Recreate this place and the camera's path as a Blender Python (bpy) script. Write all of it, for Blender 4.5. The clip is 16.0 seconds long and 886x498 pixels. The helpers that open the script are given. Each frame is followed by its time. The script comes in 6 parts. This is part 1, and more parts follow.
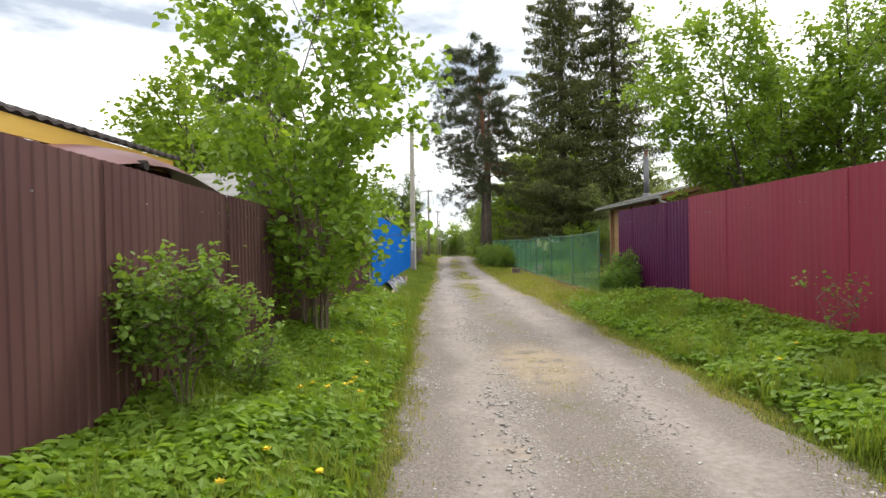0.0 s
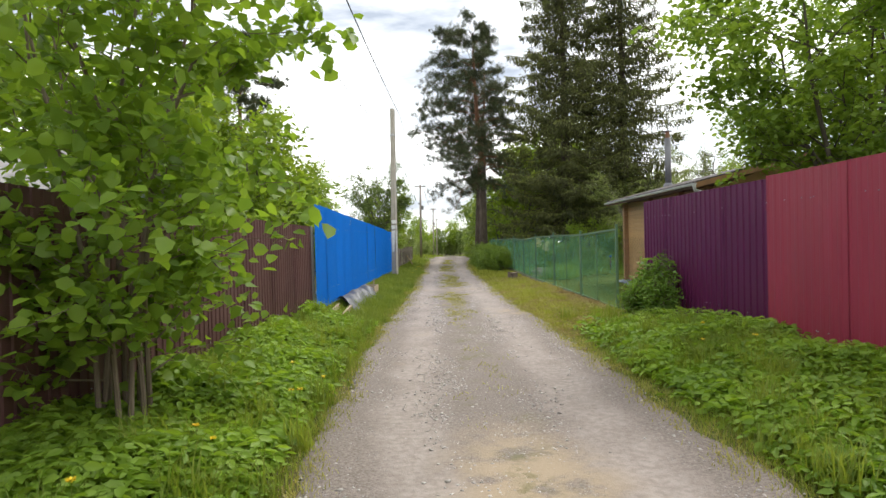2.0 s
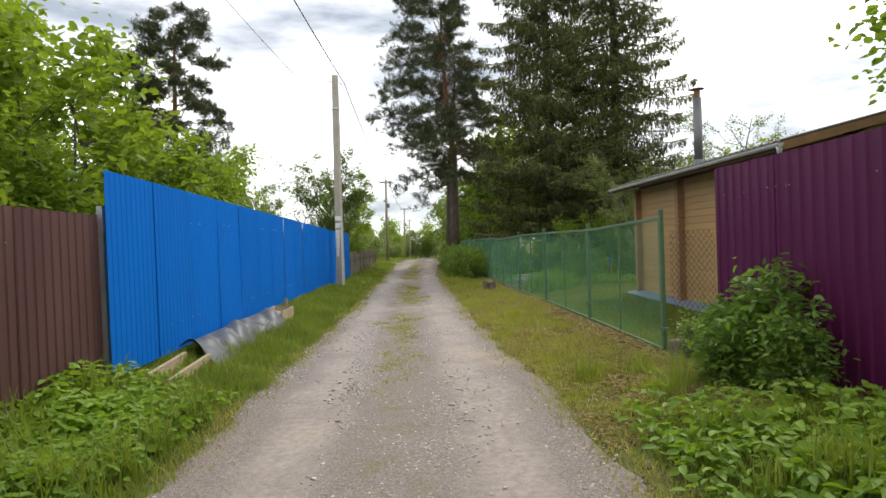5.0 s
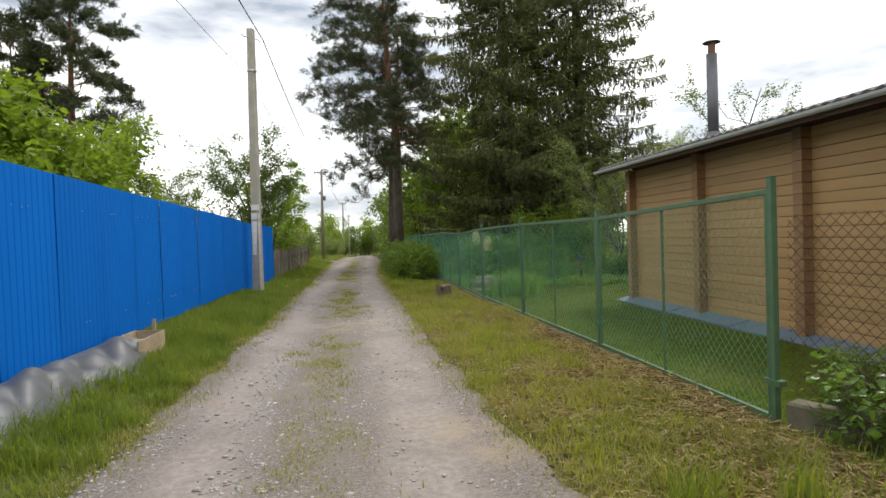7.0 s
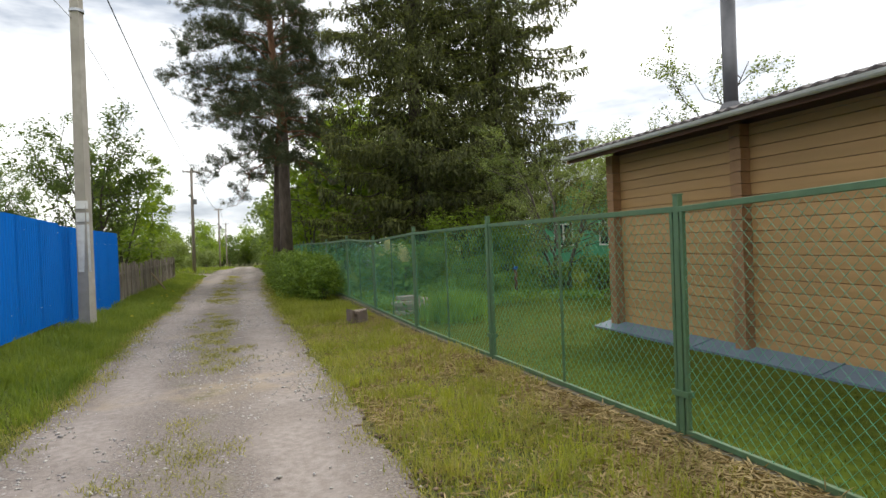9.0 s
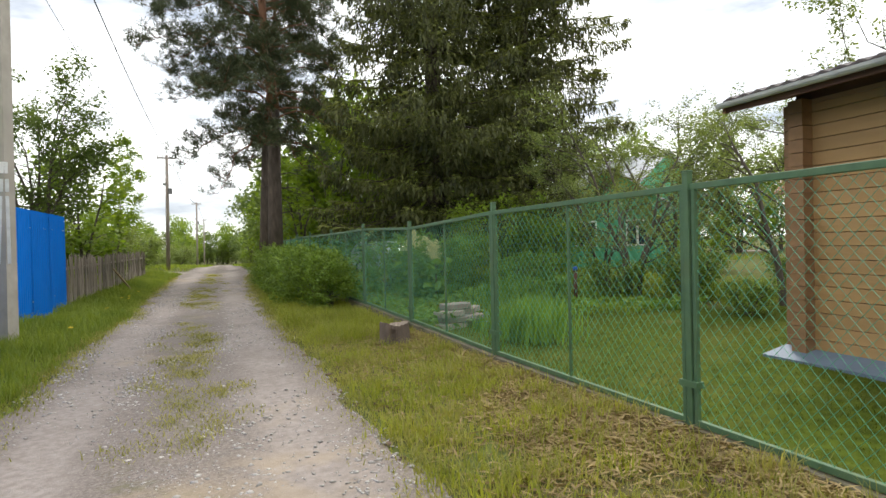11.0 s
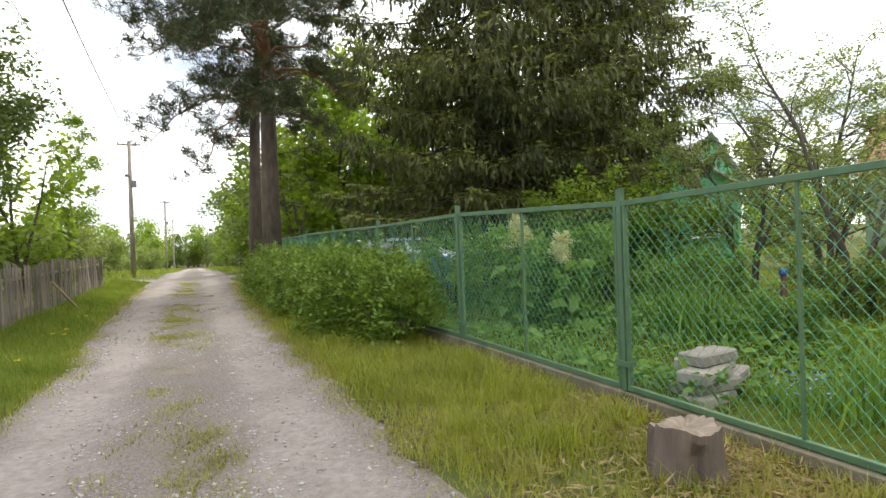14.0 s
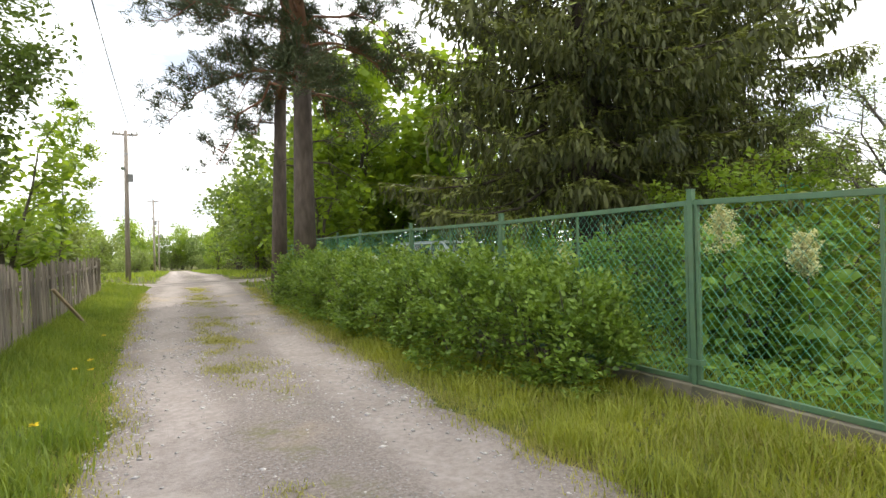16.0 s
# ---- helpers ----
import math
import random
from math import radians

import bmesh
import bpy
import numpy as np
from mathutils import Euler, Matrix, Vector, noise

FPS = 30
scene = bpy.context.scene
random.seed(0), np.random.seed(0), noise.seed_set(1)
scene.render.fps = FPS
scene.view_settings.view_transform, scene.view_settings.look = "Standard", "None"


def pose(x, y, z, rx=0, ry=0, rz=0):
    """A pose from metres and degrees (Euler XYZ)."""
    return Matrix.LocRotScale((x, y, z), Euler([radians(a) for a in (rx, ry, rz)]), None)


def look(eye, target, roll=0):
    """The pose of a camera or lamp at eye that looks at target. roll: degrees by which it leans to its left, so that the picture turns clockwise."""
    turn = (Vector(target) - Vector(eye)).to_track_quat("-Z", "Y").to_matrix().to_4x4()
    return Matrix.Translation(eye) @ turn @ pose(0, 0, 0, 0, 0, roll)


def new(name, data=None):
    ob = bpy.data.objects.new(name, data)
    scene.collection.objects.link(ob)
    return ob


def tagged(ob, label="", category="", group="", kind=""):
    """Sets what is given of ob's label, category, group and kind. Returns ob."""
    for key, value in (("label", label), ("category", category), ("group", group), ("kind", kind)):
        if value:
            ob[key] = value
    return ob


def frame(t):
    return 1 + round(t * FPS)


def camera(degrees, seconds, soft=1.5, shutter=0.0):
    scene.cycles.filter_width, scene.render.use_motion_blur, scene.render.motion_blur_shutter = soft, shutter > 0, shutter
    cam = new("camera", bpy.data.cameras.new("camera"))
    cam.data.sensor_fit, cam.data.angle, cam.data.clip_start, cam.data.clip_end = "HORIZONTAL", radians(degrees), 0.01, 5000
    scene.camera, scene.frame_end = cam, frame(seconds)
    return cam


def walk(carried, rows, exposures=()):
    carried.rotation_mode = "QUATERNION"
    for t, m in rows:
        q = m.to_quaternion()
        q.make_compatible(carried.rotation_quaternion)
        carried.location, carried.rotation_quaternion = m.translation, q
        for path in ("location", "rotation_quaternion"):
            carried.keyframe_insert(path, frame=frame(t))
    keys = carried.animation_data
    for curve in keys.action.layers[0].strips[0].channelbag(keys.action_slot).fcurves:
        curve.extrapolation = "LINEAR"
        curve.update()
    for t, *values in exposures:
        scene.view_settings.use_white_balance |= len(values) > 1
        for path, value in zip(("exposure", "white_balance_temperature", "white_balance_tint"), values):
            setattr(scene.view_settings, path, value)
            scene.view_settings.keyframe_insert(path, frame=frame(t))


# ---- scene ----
cam = camera(74.5, 16.0)
PATH = [
    (0, (-0.002, -0.237, 1.663), (-0.026, 1.762, 1.638), -1.3),
    (0.5, (0.129, 0.727, 1.673), (0.109, 2.727, 1.646), -0.9),
    (1, (0.227, 1.732, 1.696), (0.205, 3.732, 1.666), -1.2),
    (1.5, (0.43, 2.702, 1.717), (0.405, 4.701, 1.687), -1.5),
    (2, (0.591, 3.698, 1.715), (0.567, 5.698, 1.684), -1.5),
    (2.5, (0.753, 4.696, 1.722), (0.728, 6.696, 1.69), -1.6),
    (3, (0.85, 5.621, 1.696), (0.828, 7.621, 1.663), -1.6),
    (3.5, (0.954, 6.506, 1.672), (0.94, 8.505, 1.642), -1.2),
    (5.8, (1.248, 10.545, 1.631), (1.352, 12.542, 1.603), -2.5),
    (6, (1.254, 10.891, 1.624), (1.372, 12.887, 1.581), -2.4),
    (6.5, (1.267, 11.809, 1.618), (1.462, 13.799, 1.576), -2.2),
    (7, (1.222, 12.76, 1.594), (1.48, 14.742, 1.549), -2.0),
    (7.5, (1.22, 13.73, 1.604), (1.586, 15.695, 1.555), -1.7),
    (8, (1.175, 14.671, 1.592), (1.688, 16.603, 1.538), -1.6),
    (8.2, (1.187, 15.049, 1.599), (1.734, 16.972, 1.556), -2.0),
    (10.3, (1.117, 18.975, 1.461), (1.819, 20.847, 1.436), -1.4),
    (10.5, (1.102, 19.301, 1.422), (1.804, 21.174, 1.394), -1.4),
    (11, (1.011, 20.193, 1.409), (1.714, 22.065, 1.383), -1.4),
    (11.5, (0.938, 21.029, 1.428), (1.65, 22.898, 1.406), -1.3),
    (12, (0.871, 21.92, 1.415), (1.589, 23.787, 1.39), -1.4),
    (12.5, (0.834, 22.796, 1.414), (1.561, 24.659, 1.39), -1.5),
    (13, (0.779, 23.702, 1.407), (1.523, 25.558, 1.376), -1.8),
    (13.5, (0.761, 24.567, 1.411), (1.528, 26.414, 1.377), -2.1),
    (14, (0.668, 25.426, 1.409), (1.456, 27.264, 1.373), -2.4),
    (14.5, (0.509, 26.204, 1.408), (1.332, 28.027, 1.378), -2.1),
    (15, (0.247, 26.964, 1.419), (1.085, 28.78, 1.405), -1.1),
    (15.5, (-0.013, 27.692, 1.419), (0.833, 29.505, 1.407), -1.2),
    (16, (-0.278, 28.41, 1.419), (0.564, 30.224, 1.398), -1.7),
]
walk(cam, [(t, look(eye, target, roll)) for t, eye, target, roll in PATH],
     exposures=[(0.0, 0.23), (3.5, 0.18), (6.0, -0.10), (8.2, -0.09), (11.0, 0.19), (13.0, 0.47), (14.5, 0.67), (16.0, 0.75)])

# ---- world, sun ----
SUN_EL, SUN_AZ = 52.0, 38.0          # height, and bearing clockwise from +y
world = bpy.data.worlds.new("overcast")
scene.world = world
world.use_nodes = True
wn, wl = world.node_tree.nodes, world.node_tree.links
wn.clear()
w_out = wn.new("ShaderNodeOutputWorld")
w_bg = wn.new("ShaderNodeBackground")
w_sky = wn.new("ShaderNodeTexSky")
w_sky.sky_type, w_sky.sun_disc = "NISHITA", False
w_sky.sun_elevation, w_sky.sun_rotation = radians(SUN_EL), radians(SUN_AZ)
w_dim = wn.new("ShaderNodeVectorMath")
w_dim.operation = "SCALE"
w_dim.inputs["Scale"].default_value = 0.11
w_co = wn.new("ShaderNodeTexCoord")
w_map = wn.new("ShaderNodeMapping")
w_map.inputs["Scale"].default_value = (1.6, 1.6, 6.0)
w_no = wn.new("ShaderNodeTexNoise")
w_no.inputs["Scale"].default_value, w_no.inputs["Detail"].default_value = 1.7, 6.0
w_no.inputs["Roughness"].default_value = 0.55
w_rc = wn.new("ShaderNodeValToRGB")
w_rc.color_ramp.elements[0].position, w_rc.color_ramp.elements[0].color = 0.32, (0.27, 0.30, 0.345, 1)
w_rc.color_ramp.elements[1].position, w_rc.color_ramp.elements[1].color = 0.60, (1.06, 1.05, 1.02, 1)
w_mix = wn.new("ShaderNodeMix")
w_mix.data_type = "RGBA"
w_mix.inputs["Factor"].default_value = 0.92
wl.new(w_co.outputs["Generated"], w_map.inputs["Vector"])
wl.new(w_map.outputs["Vector"], w_no.inputs["Vector"])
wl.new(w_no.outputs["Fac"], w_rc.inputs["Fac"])
wl.new(w_sky.outputs["Color"], w_dim.inputs[0])
wl.new(w_dim.outputs["Vector"], w_mix.inputs["A"])
wl.new(w_rc.outputs["Color"], w_mix.inputs["B"])
wl.new(w_mix.outputs["Result"], w_bg.inputs["Color"])
w_bg.inputs["Strength"].default_value = 1.95
wl.new(w_bg.outputs["Background"], w_out.inputs["Surface"])

sun = new("sun", bpy.data.lights.new("sun", "SUN"))
sun.data.energy, sun.data.angle, sun.data.color = 2.2, radians(14), (1.0, 0.96, 0.90)
sun_dir = Vector((math.sin(radians(SUN_AZ)) * math.cos(radians(SUN_EL)), math.cos(radians(SUN_AZ)) * math.cos(radians(SUN_EL)), math.sin(radians(SUN_EL))))
sun.matrix_world = look(sun_dir * 50, (0, 0, 0))

# ---- materials ----


def material(name, color, rough=0.7, vary=0.25, scale=8.0, bump=0.2, bump_scale=60.0, metal=0.0, dirt=None, dirt_scale=1.2, dirt_amount=0.5, stretch=(1, 1, 1), spec=0.5, island=0.0, per_object=0.0, coat=0.0):
    """A principled material: two noises in colour, a fine bump, stains, and a random tone for each island or object."""
    m = bpy.data.materials.new(name)
    m.use_nodes = True
    n, l = m.node_tree.nodes, m.node_tree.links
    b = n["Principled BSDF"]
    co = n.new("ShaderNodeTexCoord")
    mp = n.new("ShaderNodeMapping")
    mp.inputs["Scale"].default_value = stretch
    l.new(co.outputs["Object"], mp.inputs["Vector"])
    fine = n.new("ShaderNodeTexNoise")
    fine.inputs["Scale"].default_value, fine.inputs["Detail"].default_value = scale, 5
    l.new(mp.outputs["Vector"], fine.inputs["Vector"])
    rng = n.new("ShaderNodeMapRange")
    rng.inputs["From Min"].default_value, rng.inputs["From Max"].default_value = 0.25, 0.75
    rng.inputs["To Min"].default_value, rng.inputs["To Max"].default_value = 1 - vary, 1 + vary
    l.new(fine.outputs["Fac"], rng.inputs["Value"])
    value = rng.outputs["Result"]
    for amount, node, sock in ((island, "ShaderNodeNewGeometry", "Random Per Island"), (per_object, "ShaderNodeObjectInfo", "Random")):
        if amount:
            g = n.new(node)
            r2 = n.new("ShaderNodeMapRange")
            r2.inputs["To Min"].default_value, r2.inputs["To Max"].default_value = 1 - amount, 1 + amount
            l.new(g.outputs[sock], r2.inputs["Value"])
            mu = n.new("ShaderNodeMath")
            mu.operation = "MULTIPLY"
            l.new(value, mu.inputs[0])
            l.new(r2.outputs["Result"], mu.inputs[1])
            value = mu.outputs["Value"]
    sc = n.new("ShaderNodeVectorMath")
    sc.operation = "SCALE"
    sc.inputs[0].default_value = color
    l.new(value, sc.inputs["Scale"])
    tone = sc.outputs["Vector"]
    if dirt:
        big = n.new("ShaderNodeTexNoise")
        big.inputs["Scale"].default_value, big.inputs["Detail"].default_value = dirt_scale, 6
        l.new(mp.outputs["Vector"], big.inputs["Vector"])
        r3 = n.new("ShaderNodeMapRange")
        r3.inputs["From Min"].default_value, r3.inputs["From Max"].default_value = 0.48, 0.72
        r3.inputs["To Max"].default_value = dirt_amount
        l.new(big.outputs["Fac"], r3.inputs["Value"])
        mx = n.new("ShaderNodeMix")
        mx.data_type = "RGBA"
        mx.inputs["B"].default_value = (*dirt, 1)
        l.new(r3.outputs["Result"], mx.inputs["Factor"])
        l.new(tone, mx.inputs["A"])
        tone = mx.outputs["Result"]
    l.new(tone, b.inputs["Base Color"])
    b.inputs["Roughness"].default_value, b.inputs["Metallic"].default_value = rough, metal
    b.inputs["Specular IOR Level"].default_value = spec
    b.inputs["Coat Weight"].default_value = coat
    if bump:
        bn = n.new("ShaderNodeTexNoise")
        bn.inputs["Scale"].default_value, bn.inputs["Detail"].default_value = bump_scale, 4
        l.new(mp.outputs["Vector"], bn.inputs["Vector"])
        bp = n.new("ShaderNodeBump")
        bp.inputs["Strength"].default_value, bp.inputs["Distance"].default_value = bump, 0.01
        l.new(bn.outputs["Fac"], bp.inputs["Height"])
        l.new(bp.outputs["Normal"], b.inputs["Normal"])
    return m


def leaf_material(name, dark, light, rough=0.5, through_light=0.35, patch=0.7):
    """Foliage: a tone for each leaf and for each patch of the crown, with light shining through."""
    m = bpy.data.materials.new(name)
    m.use_nodes = True
    n, l = m.node_tree.nodes, m.node_tree.links
    b = n["Principled BSDF"]
    g = n.new("ShaderNodeNewGeometry")
    co = n.new("ShaderNodeTexCoord")
    no = n.new("ShaderNodeTexNoise")
    no.inputs["Scale"].default_value, no.inputs["Detail"].default_value = patch, 3
    l.new(co.outputs["Object"], no.inputs["Vector"])
    ad = n.new("ShaderNodeMath")
    ad.operation = "MULTIPLY_ADD"
    ad.inputs[1].default_value = 0.55
    l.new(g.outputs["Random Per Island"], ad.inputs[0])
    sub = n.new("ShaderNodeMath")
    sub.operation = "MULTIPLY_ADD"
    sub.inputs[1].default_value, sub.inputs[2].default_value = 1.5, -0.5
    l.new(no.outputs["Fac"], sub.inputs[0])
    l.new(sub.outputs["Value"], ad.inputs[2])
    mx = n.new("ShaderNodeMix")
    mx.data_type = "RGBA"
    mx.inputs["A"].default_value, mx.inputs["B"].default_value = (*dark, 1), (*light, 1)
    l.new(ad.outputs["Value"], mx.inputs["Factor"])
    l.new(mx.outputs["Result"], b.inputs["Base Color"])
    b.inputs["Roughness"].default_value = rough
    b.inputs["Specular IOR Level"].default_value = 0.35
    tr = n.new("ShaderNodeBsdfTranslucent")
    br = n.new("ShaderNodeVectorMath")
    br.operation = "MULTIPLY"
    br.inputs[1].default_value = (1.25, 1.2, 0.6)
    l.new(mx.outputs["Result"], br.inputs[0])
    l.new(br.outputs["Vector"], tr.inputs["Color"])
    ms = n.new("ShaderNodeMixShader")
    ms.inputs["Fac"].default_value = through_light
    l.new(b.outputs["BSDF"], ms.inputs[1])
    l.new(tr.outputs["BSDF"], ms.inputs[2])
    l.new(ms.outputs["Shader"], n["Material Output"].inputs["Surface"])
    return m


M_BROWN = material("brown_sheet", (0.100, 0.047, 0.046), 0.45, 0.10, 3, 0.05, 30, dirt=(0.16, 0.09, 0.075), dirt_scale=1.5, dirt_amount=0.35, stretch=(1, 1, 0.25), per_object=0.07, spec=0.25)
M_RED = material("red_sheet", (0.27, 0.030, 0.058), 0.5, 0.10, 3, 0.05, 30, dirt=(0.20, 0.05, 0.06), dirt_scale=1.3, dirt_amount=0.4, stretch=(1, 1, 0.25), per_object=0.05, spec=0.25)
M_PURPLE = material("purple_sheet", (0.090, 0.010, 0.055), 0.42, 0.08, 3, 0.05, 30, stretch=(1, 1, 0.25), per_object=0.05, spec=0.25)
M_BLUE = material("blue_sheet", (0.001, 0.140, 0.56), 0.6, 0.05, 2, 0.04, 30, stretch=(1, 1, 0.25), per_object=0.05, spec=0.10)
M_STEEL = material("galvanised_steel", (0.42, 0.44, 0.47), 0.4, 0.15, 5, 0.1, 40, metal=0.8)
M_FLUE = material("smoked_steel", (0.15, 0.15, 0.16), 0.5, 0.25, 5, 0.1, 40, metal=0.4)
M_GUTTER = material("white_gutter", (0.52, 0.53, 0.52), 0.45, 0.15, 6, 0.05, 40)
M_BLUESILL = material("blue_grey_flashing", (0.13, 0.18, 0.24), 0.55, 0.12, 4, 0.05, 30)
M_GREENPAINT = material("green_paint", (0.085, 0.165, 0.083), 0.55, 0.18, 10, 0.15, 60, dirt=(0.12, 0.17, 0.08), dirt_scale=3, dirt_amount=0.6)
M_WIRE = material("green_wire", (0.13, 0.42, 0.27), 0.5, 0.15, 4, 0)
M_WIREBROWN = material("rusty_wire", (0.10, 0.06, 0.035), 0.8, 0.3, 12, 0)
M_CONC = material("weathered_concrete", (0.19, 0.165, 0.115), 0.95, 0.25, 9, 0.5, 50, dirt=(0.07, 0.075, 0.035), dirt_scale=2.2, dirt_amount=0.8)
M_POLE = material("pole_concrete", (0.40, 0.37, 0.32), 0.9, 0.15, 6, 0.3, 40, dirt=(0.24, 0.22, 0.18), dirt_scale=1.5, dirt_amount=0.6)
M_WOODPOLE = material("grey_pole_wood", (0.30, 0.255, 0.215), 0.9, 0.3, 10, 0.4, 40, stretch=(1, 1, 0.1))
M_CABLE = material("black_cable", (0.03, 0.03, 0.03), 0.6, 0.1, 4, 0)
M_PAPER = material("paper_notice", (0.62, 0.63, 0.62), 0.8, 0.12, 12, 0)
M_OCHRE = material("ochre_timber", (0.44, 0.268, 0.112), 0.6, 0.16, 5, 0.25, 30, stretch=(1, 0.12, 1), dirt=(0.30, 0.15, 0.05), dirt_scale=1.5, dirt_amount=0.5, per_object=0.07)
M_TRIM = material("brown_timber", (0.29, 0.160, 0.075), 0.65, 0.2, 6, 0.2, 30, per_object=0.06)
M_DARK = material("dark_gap", (0.025, 0.02, 0.016), 0.9, 0.2, 6, 0)
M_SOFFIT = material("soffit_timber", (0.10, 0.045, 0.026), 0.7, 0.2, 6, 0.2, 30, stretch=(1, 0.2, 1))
M_YELLOW = material("yellow_boards", (0.62, 0.40, 0.075), 0.65, 0.15, 5, 0.2, 30, stretch=(1, 0.15, 1))
M_ROOF = material("grey_sheet_roof", (0.20, 0.20, 0.20), 0.6, 0.15, 5, 0.1, 30)
M_ROOFDARK = material("dark_slate_roof", (0.070, 0.058, 0.056), 0.75, 0.25, 6, 0.2, 30)
M_SLATE = material("old_slate", (0.27, 0.26, 0.25), 0.9, 0.2, 5, 0.3, 40, dirt=(0.11, 0.10, 0.09), dirt_scale=2)
M_CANOPY = material("maroon_sheet", (0.17, 0.06, 0.065), 0.45, 0.1, 4, 0.05, 30)
M_PICKET = material("grey_weathered_wood", (0.23, 0.195, 0.155), 0.95, 0.3, 14, 0.4, 60, stretch=(1, 1, 0.12), per_object=0.35)
M_TARP = material("grey_tarpaulin", (0.105, 0.110, 0.118), 0.5, 0.2, 4, 0.2, 25, dirt=(0.11, 0.10, 0.09), dirt_scale=3)
M_RUBBLE = material("pale_rubble", (0.24, 0.225, 0.205), 0.95, 0.25, 8, 0.5, 40, per_object=0.2)
M_PLANK = material("raw_plank", (0.40, 0.31, 0.20), 0.85, 0.2, 8, 0.2, 40)
M_BRICK = material("worn_silicate_brick", (0.36, 0.31, 0.27), 0.95, 0.2, 9, 0.5, 40, dirt=(0.24, 0.20, 0.16), dirt_scale=4, dirt_amount=0.6, per_object=0.25)
M_STUMP = material("dead_wood", (0.16, 0.12, 0.095), 0.95, 0.4, 12, 0.6, 30, stretch=(1, 1, 0.2), dirt=(0.06, 0.05, 0.04), dirt_scale=5)
M_STUMPTOP = material("cut_wood", (0.27, 0.215, 0.165), 0.95, 0.3, 14, 0.5, 40, dirt=(0.16, 0.14, 0.12), dirt_scale=6)
M_PINEBARK = material("pine_bark", (0.115, 0.088, 0.070), 0.95, 0.45, 9, 1.0, 14, stretch=(1, 1, 0.3), dirt=(0.07, 0.06, 0.055), dirt_scale=3)
M_PINERED = material("orange_pine_bark", (0.22, 0.112, 0.066), 0.9, 0.35, 6, 0.6, 20, stretch=(1, 1, 0.4))
M_BARK = material("grey_bark", (0.10, 0.085, 0.065), 0.95, 0.3, 12, 0.6, 30, stretch=(1, 1, 0.3))
M_SPRUCEBARK = material("dark_spruce_bark", (0.060, 0.046, 0.036), 0.95, 0.4, 10, 0.8, 20, stretch=(1, 1, 0.4))
M_HAZEL = material("hazel_bark", (0.16, 0.125, 0.09), 0.9, 0.3, 12, 0.5, 30, stretch=(1, 1, 0.3))
M_TEAL = material("teal_boards", (0.085, 0.36, 0.19), 0.6, 0.12, 4, 0.1, 30, stretch=(1, 1, 0.2))
M_WHITE = material("white_paint", (0.72, 0.72, 0.70), 0.6, 0.08, 5, 0.05, 30)
M_PALEROOF = material("pale_roof", (0.45, 0.47, 0.50), 0.6, 0.1, 5, 0.05, 30)
M_REDROOF = material("faded_red_roof", (0.36, 0.13, 0.10), 0.7, 0.15, 5, 0.05, 30)
M_SHEDGREEN = material("grey_green_boards", (0.20, 0.26, 0.19), 0.7, 0.15, 4, 0.1, 30)
M_CAR = material("silver_car_paint", (0.46, 0.49, 0.53), 0.3, 0.03, 2, 0, metal=0.5, coat=0.6)
M_GLASS = material("dark_car_glass", (0.02, 0.025, 0.03), 0.08, 0.05, 2, 0, spec=0.8)
M_RUBBER = material("tyre_rubber", (0.02, 0.02, 0.02), 0.85, 0.1, 8, 0.1, 60)
M_LAMPRED = material("red_lamp", (0.35, 0.02, 0.02), 0.25, 0.05, 3, 0)
M_LAMPCLEAR = material("clear_lamp", (0.65, 0.66, 0.68), 0.15, 0.05, 3, 0)
M_PANE = material("window_glass", (0.03, 0.04, 0.045), 0.06, 0.1, 2, 0, spec=0.8)
M_BLUEPLASTIC = material("blue_plastic", (0.03, 0.12, 0.42), 0.4, 0.1, 5, 0)
M_STONE = material("gravel_stone", (0.42, 0.392, 0.365), 0.95, 0.15, 20, 0, island=0.30)
M_YFLOWER = material("yellow_petals", (0.80, 0.60, 0.02), 0.6, 0.1, 30, 0)
M_BLUEFLOWER = material("blue_petals", (0.16, 0.26, 0.62), 0.6, 0.1, 30, 0)
M_CLOD = material("dry_soil", (0.150, 0.105, 0.070), 0.95, 0.3, 20, 0, island=0.4)
M_CREAM = leaf_material("cream_plumes", (0.50, 0.50, 0.26), (0.72, 0.70, 0.46), 0.8, 0.3, 6)
M_WFLOWER = material("white_petals", (0.78, 0.78, 0.76), 0.6, 0.05, 30, 0)

L_HAZEL = leaf_material("hazel_leaves", (0.110, 0.205, 0.028), (0.300, 0.440, 0.060), 0.45, 0.52)
L_ROSE = leaf_material("shrub_leaves", (0.105, 0.200, 0.034), (0.290, 0.420, 0.075), 0.5, 0.48, 1.5)
L_MAPLE = leaf_material("bird_cherry_leaves", (0.105, 0.190, 0.028), (0.270, 0.390, 0.060), 0.5, 0.52)
L_LIME = leaf_material("fresh_leaves", (0.118, 0.205, 0.024), (0.295, 0.400, 0.048), 0.5, 0.52)
L_APPLE = leaf_material("apple_leaves", (0.115, 0.165, 0.045), (0.270, 0.330, 0.115), 0.5, 0.48)
L_BIRCH = leaf_material("willow_leaves", (0.083, 0.134, 0.038), (0.198, 0.269, 0.076), 0.5, 0.48)
L_HEDGE = leaf_material("hedge_leaves", (0.058, 0.118, 0.022), (0.270, 0.385, 0.060), 0.42, 0.36, 4.0)
L_GARDEN = leaf_material("garden_leaves", (0.090, 0.185, 0.034), (0.230, 0.370, 0.065), 0.5, 0.48, 1.0)
